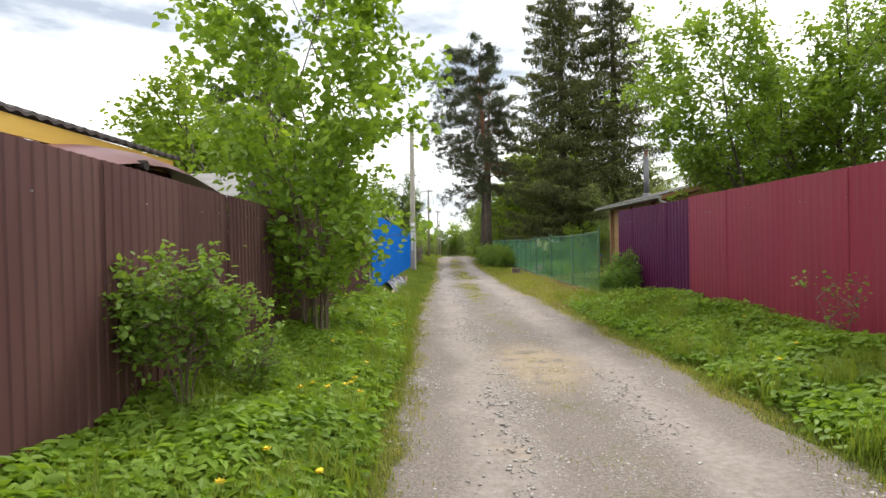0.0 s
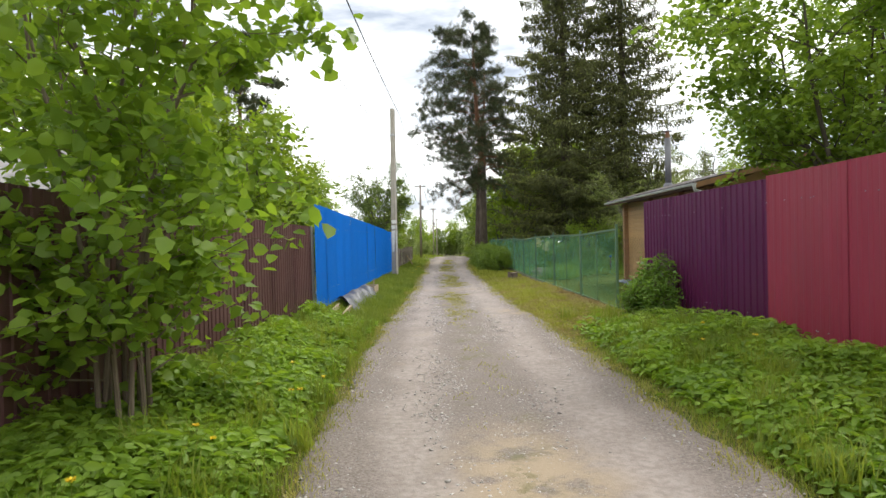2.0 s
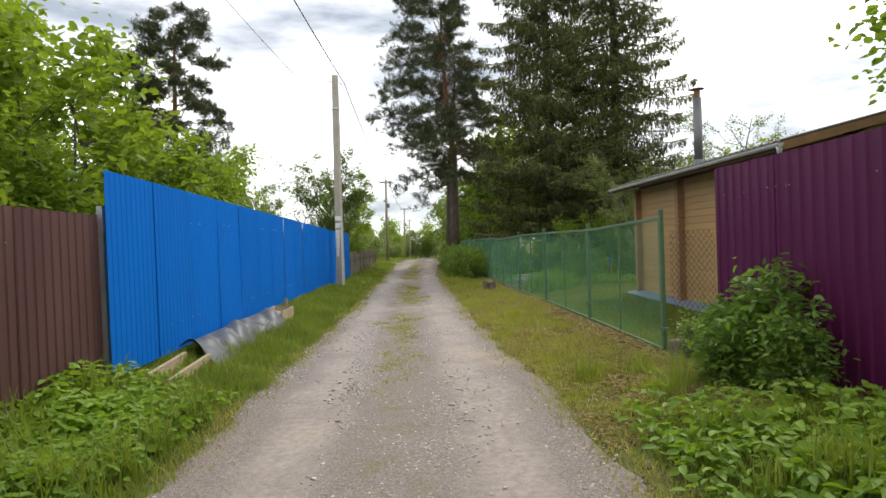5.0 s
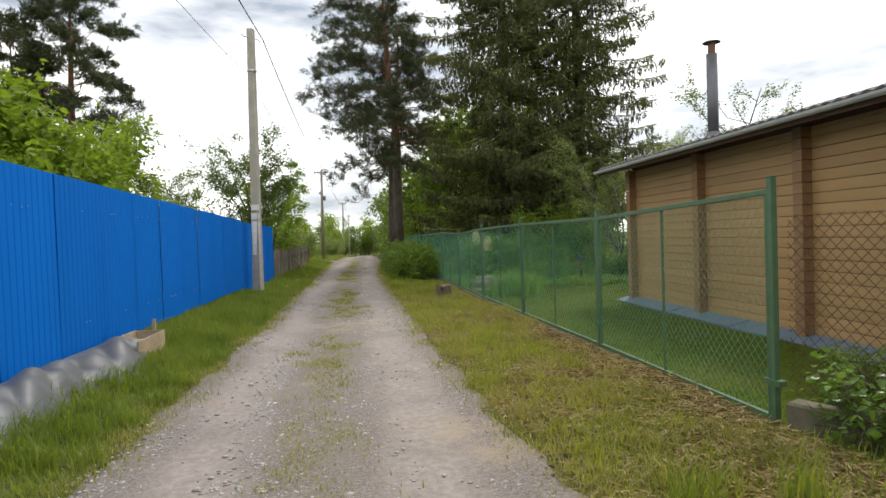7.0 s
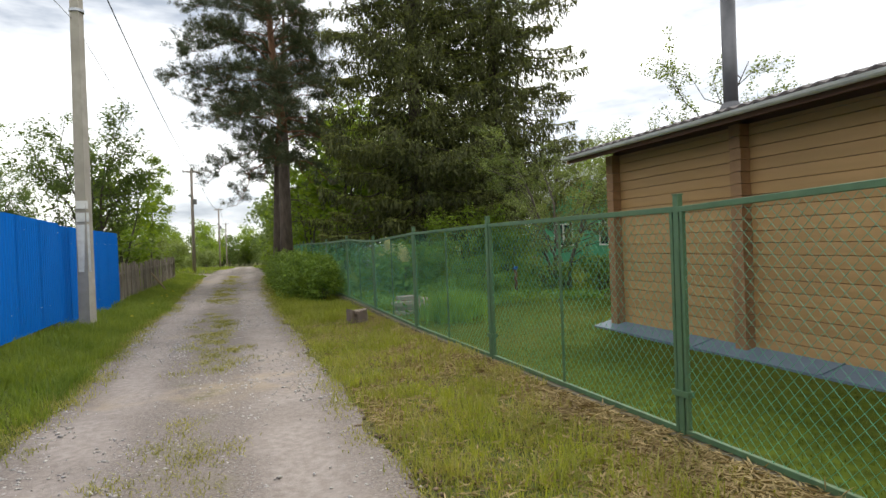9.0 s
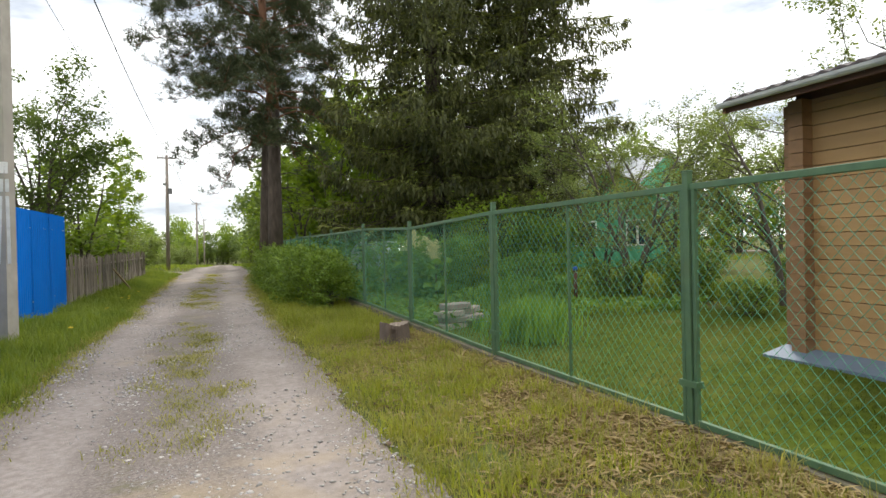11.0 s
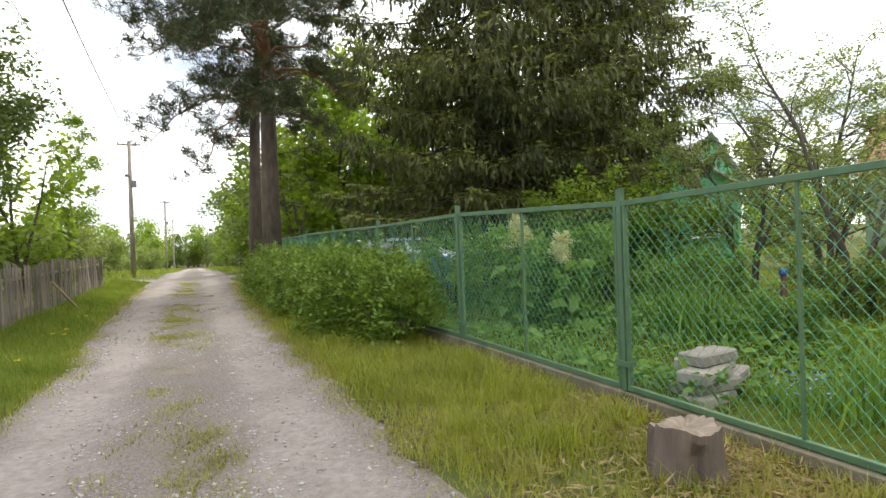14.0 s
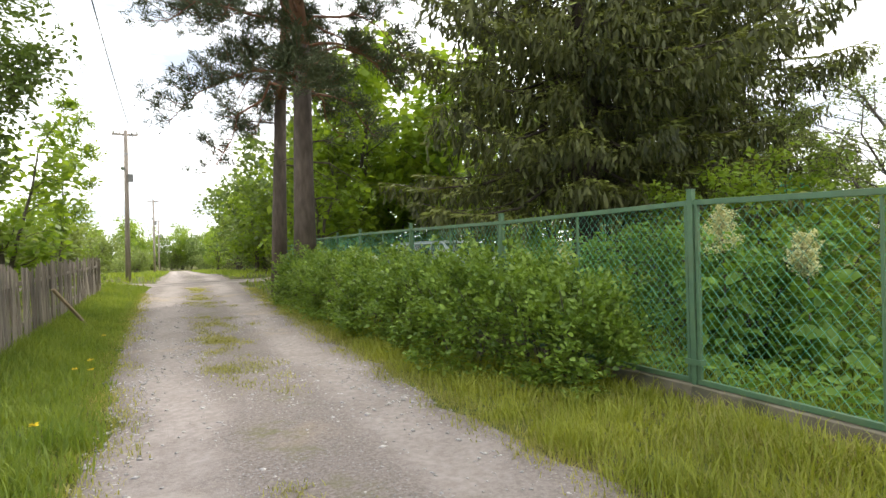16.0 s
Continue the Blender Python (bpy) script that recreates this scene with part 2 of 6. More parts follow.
L_SPRUCE = leaf_material("spruce_needles", (0.024, 0.031, 0.011), (0.132, 0.142, 0.040), 0.6, 0.15, 0.8)
L_SPRUCETIP = leaf_material("pale_spruce_sprays", (0.095, 0.118, 0.026), (0.250, 0.275, 0.065), 0.6, 0.2, 0.8)
L_PINE = leaf_material("pine_needles", (0.048, 0.067, 0.038), (0.140, 0.165, 0.088), 0.6, 0.12, 0.8)
L_WEED = leaf_material("ground_elder_leaves", (0.125, 0.225, 0.026), (0.300, 0.450, 0.055), 0.5, 0.48, 1.2)
L_GRASS = leaf_material("grass_blades", (0.125, 0.195, 0.024), (0.290, 0.350, 0.060), 0.55, 0.48, 0.8)
L_VERGE = leaf_material("yellow_green_grass", (0.185, 0.225, 0.026), (0.400, 0.420, 0.070), 0.55, 0.48, 0.8)
L_GRASSDRY = leaf_material("thin_dry_grass", (0.190, 0.205, 0.045), (0.430, 0.400, 0.135), 0.6, 0.48, 0.9)
L_STRAW = leaf_material("straw_litter", (0.218, 0.154, 0.071), (0.461, 0.358, 0.174), 0.9, 0.1, 2.0)
L_LAWN = leaf_material("mown_grass", (0.062, 0.092, 0.010), (0.135, 0.168, 0.024), 0.55, 0.48, 0.5)


def ground_material():
    m = material("soil_and_turf", (0.100, 0.115, 0.034), 0.95, 0.35, 5, 0.6, 40, dirt=(0.155, 0.112, 0.066), dirt_scale=0.9, dirt_amount=0.8, spec=0.05)
    return m


def road_material():
    """Dusty gravel: paler wheel tracks, a stony crown with some moss, sandy patches. UV is in metres across and along."""
    m = bpy.data.materials.new("dirt_road")
    m.use_nodes = True
    n, l = m.node_tree.nodes, m.node_tree.links
    b = n["Principled BSDF"]
    uv = n.new("ShaderNodeUVMap")
    uv.uv_map = "across"
    co = n.new("ShaderNodeTexCoord")

    def noise_node(scale, detail=5, rough=0.6, vec=None):
        t = n.new("ShaderNodeTexNoise")
        t.inputs["Scale"].default_value, t.inputs["Detail"].default_value, t.inputs["Roughness"].default_value = scale, detail, rough
        l.new(vec or co.outputs["Object"], t.inputs["Vector"])
        return t.outputs["Fac"]

    def ramp(src, a, b2, lo=0.0, hi=1.0):
        r = n.new("ShaderNodeMapRange")
        r.interpolation_type = "SMOOTHSTEP"
        r.inputs["From Min"].default_value, r.inputs["From Max"].default_value = a, b2
        r.inputs["To Min"].default_value, r.inputs["To Max"].default_value = lo, hi
        l.new(src, r.inputs["Value"])
        return r.outputs["Result"]

    def math_node(op, a, c):
        t = n.new("ShaderNodeMath")
        t.operation = op
        for i, v in enumerate((a, c)):
            if isinstance(v, (int, float)):
                t.inputs[i].default_value = v
            else:
                l.new(v, t.inputs[i])
        return t.outputs["Value"]

    def mix(fac, a, c):
        t = n.new("ShaderNodeMix")
        t.data_type = "RGBA"
        l.new(fac, t.inputs["Factor"])
        for i, v in (("A", a), ("B", c)):
            if isinstance(v, tuple):
                t.inputs[i].default_value = (*v, 1)
            else:
                l.new(v, t.inputs[i])
        return t.outputs["Result"]

    sep = n.new("ShaderNodeSeparateXYZ")
    l.new(uv.outputs["UV"], sep.inputs["Vector"])
    across = math_node("ADD", sep.outputs["X"], math_node("MULTIPLY", math_node("SUBTRACT", noise_node(0.7, 3), 0.5), 0.55))
    # distance from the two wheel tracks
    d = math_node("ABSOLUTE", math_node("SUBTRACT", math_node("ABSOLUTE", across, 0), 0.82), 0)
    track = ramp(d, 0.10, 0.48, 1.0, 0.0)
    crown = ramp(math_node("ABSOLUTE", across, 0), 0.10, 0.42, 1.0, 0.0)
    grit = noise_node(38, 6, 0.75)
    broad = noise_node(1.1, 4)
    base = mix(ramp(grit, 0.3, 0.7), (0.138, 0.114, 0.098), (0.300, 0.258, 0.228))
    dust = mix(ramp(noise_node(14, 4), 0.3, 0.7), (0.268, 0.228, 0.202), (0.372, 0.324, 0.290))
    col = mix(math_node("MULTIPLY", track, ramp(broad, 0.30, 0.55, 0.35, 0.95)), base, dust)
    # individual stones
    vo = n.new("ShaderNodeTexVoronoi")
    vo.inputs["Scale"].default_value = 34
    l.new(co.outputs["Object"], vo.inputs["Vector"])
    stone = math_node("MULTIPLY", ramp(vo.outputs["Distance"], 0.30, 0.16), ramp(noise_node(2.1, 3), 0.40, 0.54))
    stone = math_node("MULTIPLY", stone, ramp(track, 0.0, 1.0, 1.0, 0.25))
    sepc = n.new("ShaderNodeSeparateColor")
    l.new(vo.outputs["Color"], sepc.inputs["Color"])
    scol = mix(sepc.outputs["Red"], (0.15, 0.145, 0.14), (0.44, 0.43, 0.42))
    col = mix(stone, col, scol)
    sand = math_node("MULTIPLY", ramp(noise_node(0.33, 3), 0.57, 0.68), ramp(noise_node(3.0), 0.35, 0.6))
    spot = n.new("ShaderNodeVectorMath")
    spot.operation = "DISTANCE"
    sc = n.new("ShaderNodeVectorMath")
    sc.operation = "MULTIPLY"
    sc.inputs[1].default_value = (1.0, 0.42, 0.0)
    l.new(uv.outputs["UV"], sc.inputs[0])
    l.new(sc.outputs["Vector"], spot.inputs[0])
    spot.inputs[1].default_value = (0.0, 3.15, 0.0)
    sandy = math_node("MULTIPLY", ramp(spot.outputs["Value"], 0.25, 0.85, 1.0, 0.0), ramp(noise_node(2.6), 0.32, 0.55))
    sand = math_node("MAXIMUM", math_node("MULTIPLY", sand, 0.7), sandy)
    col = mix(math_node("MULTIPLY", sand, 0.8), col, (0.40, 0.315, 0.215))
    moss = math_node("MULTIPLY", crown, ramp(noise_node(1.6, 5), 0.46, 0.64))
    moss = math_node("MULTIPLY", moss, ramp(noise_node(16, 4), 0.38, 0.58))
    col = mix(math_node("MULTIPLY", moss, 0.7), col, (0.150, 0.142, 0.060))
    l.new(col, b.inputs["Base Color"])
    b.inputs["Roughness"].default_value = 0.95
    b.inputs["Specular IOR Level"].default_value = 0.2
    h = math_node("ADD", math_node("MULTIPLY", stone, 0.9), math_node("MULTIPLY", grit, 0.8))
    bp = n.new("ShaderNodeBump")
    bp.inputs["Strength"].default_value, bp.inputs["Distance"].default_value = 0.8, 0.012
    l.new(h, bp.inputs["Height"])
    l.new(bp.outputs["Normal"], b.inputs["Normal"])
    return m


M_LAWN = material("lawn_turf", (0.070, 0.096, 0.012), 0.95, 0.35, 9, 0.4, 60, dirt=(0.115, 0.115, 0.026), dirt_scale=0.7, dirt_amount=0.6, spec=0.05)
M_GROUND, M_ROAD = ground_material(), road_material()

# ---- mesh helpers ----
rng = np.random.default_rng(7)


class Geo:
    """Collects vertices and faces for one mesh."""

    def __init__(self):
        self.v, self.f = [], []

    def add(self, verts, faces):
        k = len(self.v)
        self.v.extend(verts)
        self.f.extend([tuple(i + k for i in f) for f in faces])

    def box(self, x0, x1, y0, y1, z0, z1):
        self.add([(x0, y0, z0), (x1, y0, z0), (x1, y1, z0), (x0, y1, z0), (x0, y0, z1), (x1, y0, z1), (x1, y1, z1), (x0, y1, z1)],
                 [(0, 3, 2, 1), (4, 5, 6, 7), (0, 1, 5, 4), (1, 2, 6, 5), (2, 3, 7, 6), (3, 0, 4, 7)])
        return self

    def bar(self, a, b, w, h=None, up=(0, 0, 1)):
        """A square bar from a to b."""
        a, b, h = Vector(a), Vector(b), h or w
        d = (b - a).normalized()
        s = d.cross(Vector(up))
        s = s.normalized() if s.length > 1e-4 else Vector((1, 0, 0))
        u = s.cross(d).normalized()
        c = [s * (i * w / 2) + u * (j * h / 2) for i, j in ((-1, -1), (1, -1), (1, 1), (-1, 1))]
        self.add([tuple(a + k) for k in c] + [tuple(b + k) for k in c], [(0, 3, 2, 1), (4, 5, 6, 7), (0, 1, 5, 4), (1, 2, 6, 5), (2, 3, 7, 6), (3, 0, 4, 7)])
        return self

    def tube(self, pts, radii, sides=6):
        pts = [Vector(p) for p in pts]
        ring = []
        for i, p in enumerate(pts):
            d = (pts[min(i + 1, len(pts) - 1)] - pts[max(i - 1, 0)])
            d = d.normalized() if d.length > 1e-6 else Vector((0, 0, 1))
            s = d.cross(Vector((0.31, 0.95, 0.07)))
            s = s.normalized() if s.length > 1e-3 else Vector((1, 0, 0))
            u = d.cross(s)
            for j in range(sides):
                a = 2 * math.pi * j / sides
                ring.append(tuple(p + (s * math.cos(a) + u * math.sin(a)) * radii[i]))
        f = []
        for i in range(len(pts) - 1):
            for j in range(sides):
                k = (j + 1) % sides
                f.append((i * sides + j, i * sides + k, (i + 1) * sides + k, (i + 1) * sides + j))
        f.append(tuple(range(sides))[::-1])
        f.append(tuple(range((len(pts) - 1) * sides, len(pts) * sides)))
        self.add(ring, f)
        return self

    def mesh(self, name):
        me = bpy.data.meshes.new(name)
        me.from_pydata(self.v, [], self.f)
        me.update()
        return me


def many(name, verts, faces, smooth=False):
    """A mesh from arrays whose faces all have as many corners."""
    me = bpy.data.meshes.new(name)
    n, (m, k) = len(verts), faces.shape
    me.vertices.add(n)
    me.vertices.foreach_set("co", np.ascontiguousarray(verts, dtype=np.float32).ravel())
    me.loops.add(m * k)
    me.loops.foreach_set("vertex_index", np.ascontiguousarray(faces, dtype=np.int32).ravel())
    me.polygons.add(m)
    me.polygons.foreach_set("loop_start", np.arange(m, dtype=np.int32) * k)
    if smooth:
        me.polygons.foreach_set("use_smooth", np.ones(m, dtype=bool))
    me.update(calc_edges=True)
    return me


def part(name, data, mat, parent=None, label="", m=None, bevel=0.0, smooth=False):
    """One mesh object under a thing or a part."""
    me = data.mesh(name) if isinstance(data, Geo) else data
    if not me.materials:
        me.materials.append(mat)
    if smooth:
        me.polygons.foreach_set("use_smooth", np.ones(len(me.polygons), dtype=bool))
    if bevel:
        bm = bmesh.new()
        bm.from_mesh(me)
        bmesh.ops.bevel(bm, geom=bm.edges[:], offset=bevel, segments=1, affect="EDGES")
        bm.to_mesh(me)
        bm.free()
    ob = new(name, me)
    if parent:
        ob.parent = parent
    if m is not None:
        ob.matrix_basis = m
    if label:
        ob["label"] = label
    return ob


def thing(name, label, category, m=None, group="", kind=""):
    ob = tagged(new(name), label, category, group, kind)
    ob.empty_display_size = 0.1
    if m is not None:
        ob.matrix_basis = m
    return ob


def sstep(a, b, x):
    t = np.clip((x - a) / (b - a), 0, 1)
    return t * t * (3 - 2 * t)


def road_left(y):
    return np.interp(y, [-15, 3.8, 8, 13, 25, 30, 34, 37, 50, 60, 200], [-0.40, -0.46, -0.57, -0.76, -0.75, -0.92, -0.80, -1.0, -1.25, -0.9, -0.6])


def road_right(y):
    return np.interp(y, [-15, 4, 7.5, 12, 16, 19.5, 26, 34, 42, 52, 60, 200], [2.8, 2.8, 2.8, 2.6, 2.45, 2.2, 2.0, 1.85, 1.9, 2.2, 2.1, 2.2])


def ground_z(x, y):
    """Height of the ground: level road, verges that rise to the fences."""
    left = (0.10 + 0.16 * (1 - sstep(20, 34, y))) * sstep(0.0, 1.5, road_left(y) - x)
    right = (0.02 + 0.27 * (1 - sstep(11, 17, y))) * sstep(0.0, 1.7, x - road_right(y))
    bump = 0.02 * np.sin(x * 2.3 + y * 0.9) * np.sin(y * 1.7 - x) * sstep(0.1, 0.8, np.maximum(road_left(y) - x, x - road_right(y)))
    return left + right + bump - 0.0275 * np.clip(y - 60, 0, 115) * sstep(58, 75, y)


def leaf_cloud(pos, size, n_axis=None, droop=0.3, rich=True, width=0.75, gen=rng, spread=1.0):
    """Leaves at the places pos: (verts, faces). rich: two folded halves with rounded sides, else one lozenge."""
    n = len(pos)
    size = size * gen.uniform(0.65, 1.25, n)
    d = gen.normal(size=(n, 3)) * np.array([1, 1, 0.42 * spread])
    d[:, 2] -= droop
    if n_axis is not None:
        d = d * 0.6 + n_axis
    d /= np.linalg.norm(d, axis=1)[:, None]
    up = gen.normal(size=(n, 3)) * 0.55 + np.array([0, 0, 1.0])
    s = np.cross(d, up)
    s /= np.linalg.norm(s, axis=1)[:, None] + 1e-9
    u = np.cross(s, d)
    L, W = size[:, None], (size * width * 0.5)[:, None]
    if rich:
        base = pos
        l1, l2 = pos + d * L * 0.28 + s * W * 0.95 + u * W * 0.25, pos + d * L * 0.68 + s * W * 0.8 + u * W * 0.2
        tip = pos + d * L - u * L * 0.10
        r1, r2 = pos + d * L * 0.28 - s * W * 0.95 + u * W * 0.25, pos + d * L * 0.68 - s * W * 0.8 + u * W * 0.2
        v = np.stack([base, l1, l2, tip, r2, r1], axis=1).reshape(-1, 3)
        k = np.arange(n)[:, None] * 6
        f = np.concatenate([k + np.array([0, 1, 2, 3]), k + np.array([0, 3, 4, 5])])
    else:
        v = np.stack([pos, pos + d * L * 0.5 + s * W, pos + d * L - u * L * 0.1, pos + d * L * 0.5 - s * W], axis=1).reshape(-1, 3)
        f = np.arange(n)[:, None] * 4 + np.array([0, 1, 2, 3])
    return v, f


def blades(pos, height, width, gen=rng, lean=0.85):
    """Grass blades: three triangles each, bent over."""
    n = len(pos)
    h = height * gen.uniform(0.45, 1.25, n)
    a = gen.uniform(0, 2 * math.pi, n)
    d = np.stack([np.cos(a), np.sin(a), np.zeros(n)], 1)
    s = np.stack([-np.sin(a), np.cos(a), np.zeros(n)], 1) * (width * gen.uniform(0.6, 1.3, n))[:, None]
    ln = (gen.uniform(0.1, 1.0, n) * lean * h)[:, None]
    up = np.array([0, 0, 1.0]) * h[:, None]
    mid, tip = pos + up * 0.6 + d * ln * 0.35, pos + up * 0.95 + d * ln
    v = np.stack([pos - s, pos + s, mid - s * 0.75, mid + s * 0.75, tip], axis=1).reshape(-1, 3)
    k = np.arange(n)[:, None] * 5
    return v, np.concatenate([k + np.array([0, 1, 3]), k + np.array([0, 3, 2]), k + np.array([2, 3, 4])])


# ---- plants ----
def broadleaf(height, radius, stems, nleaf, leaf, seed, bark, leaves, base=0.25, r0=0.06, lean=0.25, rich=True, droop=0.3, width=0.75, branches=9, open_crown=0.0, fine=True):
    """A leafy tree or shrub: stems, limbs and twigs in one part, leaves in another. Returns (wood mesh, leaf mesh)."""
    g = np.random.default_rng(seed)
    wood, twigs = Geo(), []
    for i in range(stems):
        az = 2 * math.pi * (i + g.uniform(-0.3, 0.3)) / max(stems, 1)
        out = lean * g.uniform(0.5, 1.2) * radius if stems > 1 else lean * 0.3 * radius
        h = height * (g.uniform(0.72, 1.0) if stems > 1 else 1.0)
        pts = [Vector((0.06 * stems ** 0.5 * math.cos(az) * (stems > 1), 0.06 * stems ** 0.5 * math.sin(az) * (stems > 1), -0.05))]
        for t in (0.2, 0.4, 0.6, 0.8, 1.0):
            wob = Vector((g.normal(), g.normal(), 0)) * 0.035 * h * t
            pts.append(Vector((math.cos(az) * out * t ** 1.3, math.sin(az) * out * t ** 1.3, h * t * 0.93)) + wob)
        rad = [r0 * (1 - 0.9 * t) for t in (0, 0.2, 0.4, 0.6, 0.8, 1.0)]
        wood.tube(pts, rad, 7 if fine else 5)
        twigs.append((pts[4], pts[5]))
        for j in range(branches):
            t = base + (0.97 - base) * (j + g.uniform(0, 1)) / branches
            k = min(int(t * 5), 4)
            p = pts[k].lerp(pts[k + 1], t * 5 - k)
            ba = az + g.uniform(-1.5, 1.5) if stems > 2 else g.uniform(0, 2 * math.pi)
            prof = math.sin(math.pi * min(1.0, 0.18 + 0.80 * (t - base) / (1 - base))) ** 0.6
            ln = radius * prof * g.uniform(0.6, 1.1) * (0.8 if stems > 1 else 1.0)
            el = g.uniform(0.25, 0.9)
            q = [p]
            for s in (0.35, 0.7, 1.0):
                q.append(p + Vector((math.cos(ba) * math.cos(el), math.sin(ba) * math.cos(el), math.sin(el) * (1 - 0.35 * s))) * ln * s + Vector(g.normal(size=3)) * 0.05 * ln)
            rb = max(r0 * 0.42 * (1 - 0.7 * t), 0.008)
            wood.tube(q, [rb, rb * 0.7, rb * 0.45, rb * 0.2], 5 if fine else 3)
            for s in range(6):
                u = g.uniform(0.2, 1.0) * 3
                kk = min(int(u), 2)
                a = q[kk].lerp(q[kk + 1], u - kk)
                dr = Vector(g.normal(size=3)) * 0.55 + (q[3] - q[0]).normalized() * 0.8 + Vector((0, 0, 0.25))
                b = a + dr.normalized() * ln * g.uniform(0.22, 0.5)
                if fine:
                    wood.tube([a, a.lerp(b, 0.55) + Vector(g.normal(size=3)) * 0.02, b], [rb * 0.32, rb * 0.22, rb * 0.08], 3)
                twigs.append((a, b))
    A = np.array([list(a) for a, b in twigs])
    B = np.array([list(b) for a, b in twigs])
    weight = np.linalg.norm(B - A, axis=1) * (g.uniform(0, 1, len(A)) > open_crown)
    idx = g.choice(len(A), nleaf, p=weight / weight.sum())
    t = g.uniform(0.05, 1.08, nleaf)[:, None]
    pos = A[idx] * (1 - t) + B[idx] * t + g.normal(size=(nleaf, 3)) * leaf * 0.9
    pos = pos[pos[:, 2] > 0.02]
    v, f = leaf_cloud(pos, leaf, None, droop, rich, width, g)
    wm = wood.mesh("trunk")
    wm.materials.append(bark)
    lm = many("crown", v, f)
    lm.materials.append(leaves)
    return wm, lm


def plant(name, label, category, meshes, x, y, z=None, turn=0.0, scale=1.0, group="", names=("trunk", "crown")):
    z = float(ground_z(x, y)) if z is None else z
    ob = thing(name, label, category, Matrix.Translation((x, y, z)) @ pose(0, 0, 0, 0, 0, turn) @ Matrix.Diagonal((scale, scale, scale, 1)), group)
    for nm, me in zip(names, meshes):
        part(nm, me, None, ob)
    return ob


def spruce_mesh(height, radius, seed, first=1.6, density=1.0):
    """An old spruce: layered boughs with upturned tips and hanging curtains of twigs."""
    g = np.random.default_rng(seed)
    wood = Geo()
    wood.tube([(0, 0, -0.1), (0.03, 0, height * 0.33), (0, 0.04, height * 0.66), (0, 0, height)], [0.34, 0.25, 0.14, 0.015], 9)
    hang, hang_ax, tip, tip_ax = [], [], [], []
    z = first
    while z < height - 0.2:
        t = z / height
        reach = radius * min(1.0, (1 - t) ** 0.52 * 1.12) * (1.0 if t > 0.22 else 0.88)
        turn = g.uniform(0, 6.28)
        count = int(g.integers(5, 8))
        for i in range(count):
            az = turn + 2 * math.pi * i / count + g.normal() * 0.22
            ln = max(reach * g.uniform(0.50, 1.14), 0.25)
            o = Vector((math.cos(az), math.sin(az), 0))
            side = Vector((-o.y, o.x, 0))
            sag = ln * g.uniform(0.20, 0.42) * (1 - 0.75 * t)
            zb = z + g.normal() * 0.12
            lift = g.uniform(0.10, 0.34)
            q = [Vector((0, 0, zb)) + o * ln * s + Vector((0, 0, -sag * math.sin(min(s * 1.3, 1.0) * math.pi / 2) + lift * ln * max(0.0, s - 0.62))) for s in (0, 0.25, 0.5, 0.75, 1.0)]
            wood.tube(q, [0.040 * (1 - 0.5 * t), 0.032, 0.024, 0.014, 0.004], 4)
            n = max(6, int(ln * 28 * density))
            for s in g.uniform(0.10, 1.0, n) ** 0.8:
                k = min(int(s * 4), 3)
                w = g.normal() * 0.17 * ln * (0.22 + 0.78 * math.sin(min(1.0, (1 - s) * 1.5) * math.pi / 2))
                p = q[k].lerp(q[k + 1], s * 4 - k) + side * w + Vector((0, 0, -abs(w) * 0.28))
                drop = g.uniform(0.18, 0.75) * (1.0 - 0.55 * t) * (1.15 - 0.65 * s)
                sway = o * g.uniform(-0.05, 0.35) + side * g.normal() * 0.18
                m = max(3, int(drop / 0.10))
                for j in range(m):
                    e = p + sway * (drop * j / m) + Vector((g.normal() * 0.028, g.normal() * 0.028, -drop * j / m))
                    hang.append((e.x, e.y, e.z))
                    hang_ax.append((sway.x * 1.5 + g.normal() * 0.35, sway.y * 1.5 + g.normal() * 0.35, -1.7))
                for j in range(3):
                    e = p + o * g.normal() * 0.05 + side * g.normal() * 0.05 + Vector((0, 0, 0.02))
                    d = o * 1.6 + side * (math.copysign(1.3, w) * g.uniform(0, 1)) + Vector((0, 0, g.uniform(-0.6, 0.15)))
                    tip.append((e.x, e.y, e.z))
                    tip_ax.append((d.x, d.y, d.z))
        z += g.uniform(0.30, 0.52)
    va, fa = leaf_cloud(np.array(hang), 0.205, np.array(hang_ax), 0.2, False, 0.28, g)
    vb, fb = leaf_cloud(np.array(tip), 0.17, np.array(tip_ax), 0.0, False, 0.27, g)
    wm = wood.mesh("trunk")
    wm.materials.append(M_SPRUCEBARK)
    lm = many("crown", np.concatenate([va, vb]), np.concatenate([fa, fb + len(va)]))
    # hanging twigs take the dark needle colour, sprays along the boughs a paler, warmer one
    lm.materials.append(L_SPRUCE)
    lm.materials.append(L_SPRUCETIP)
    lm.polygons.foreach_set("material_index", np.concatenate([np.zeros(len(fa), dtype=np.int32), np.ones(len(fb), dtype=np.int32)]))
    return wm, lm


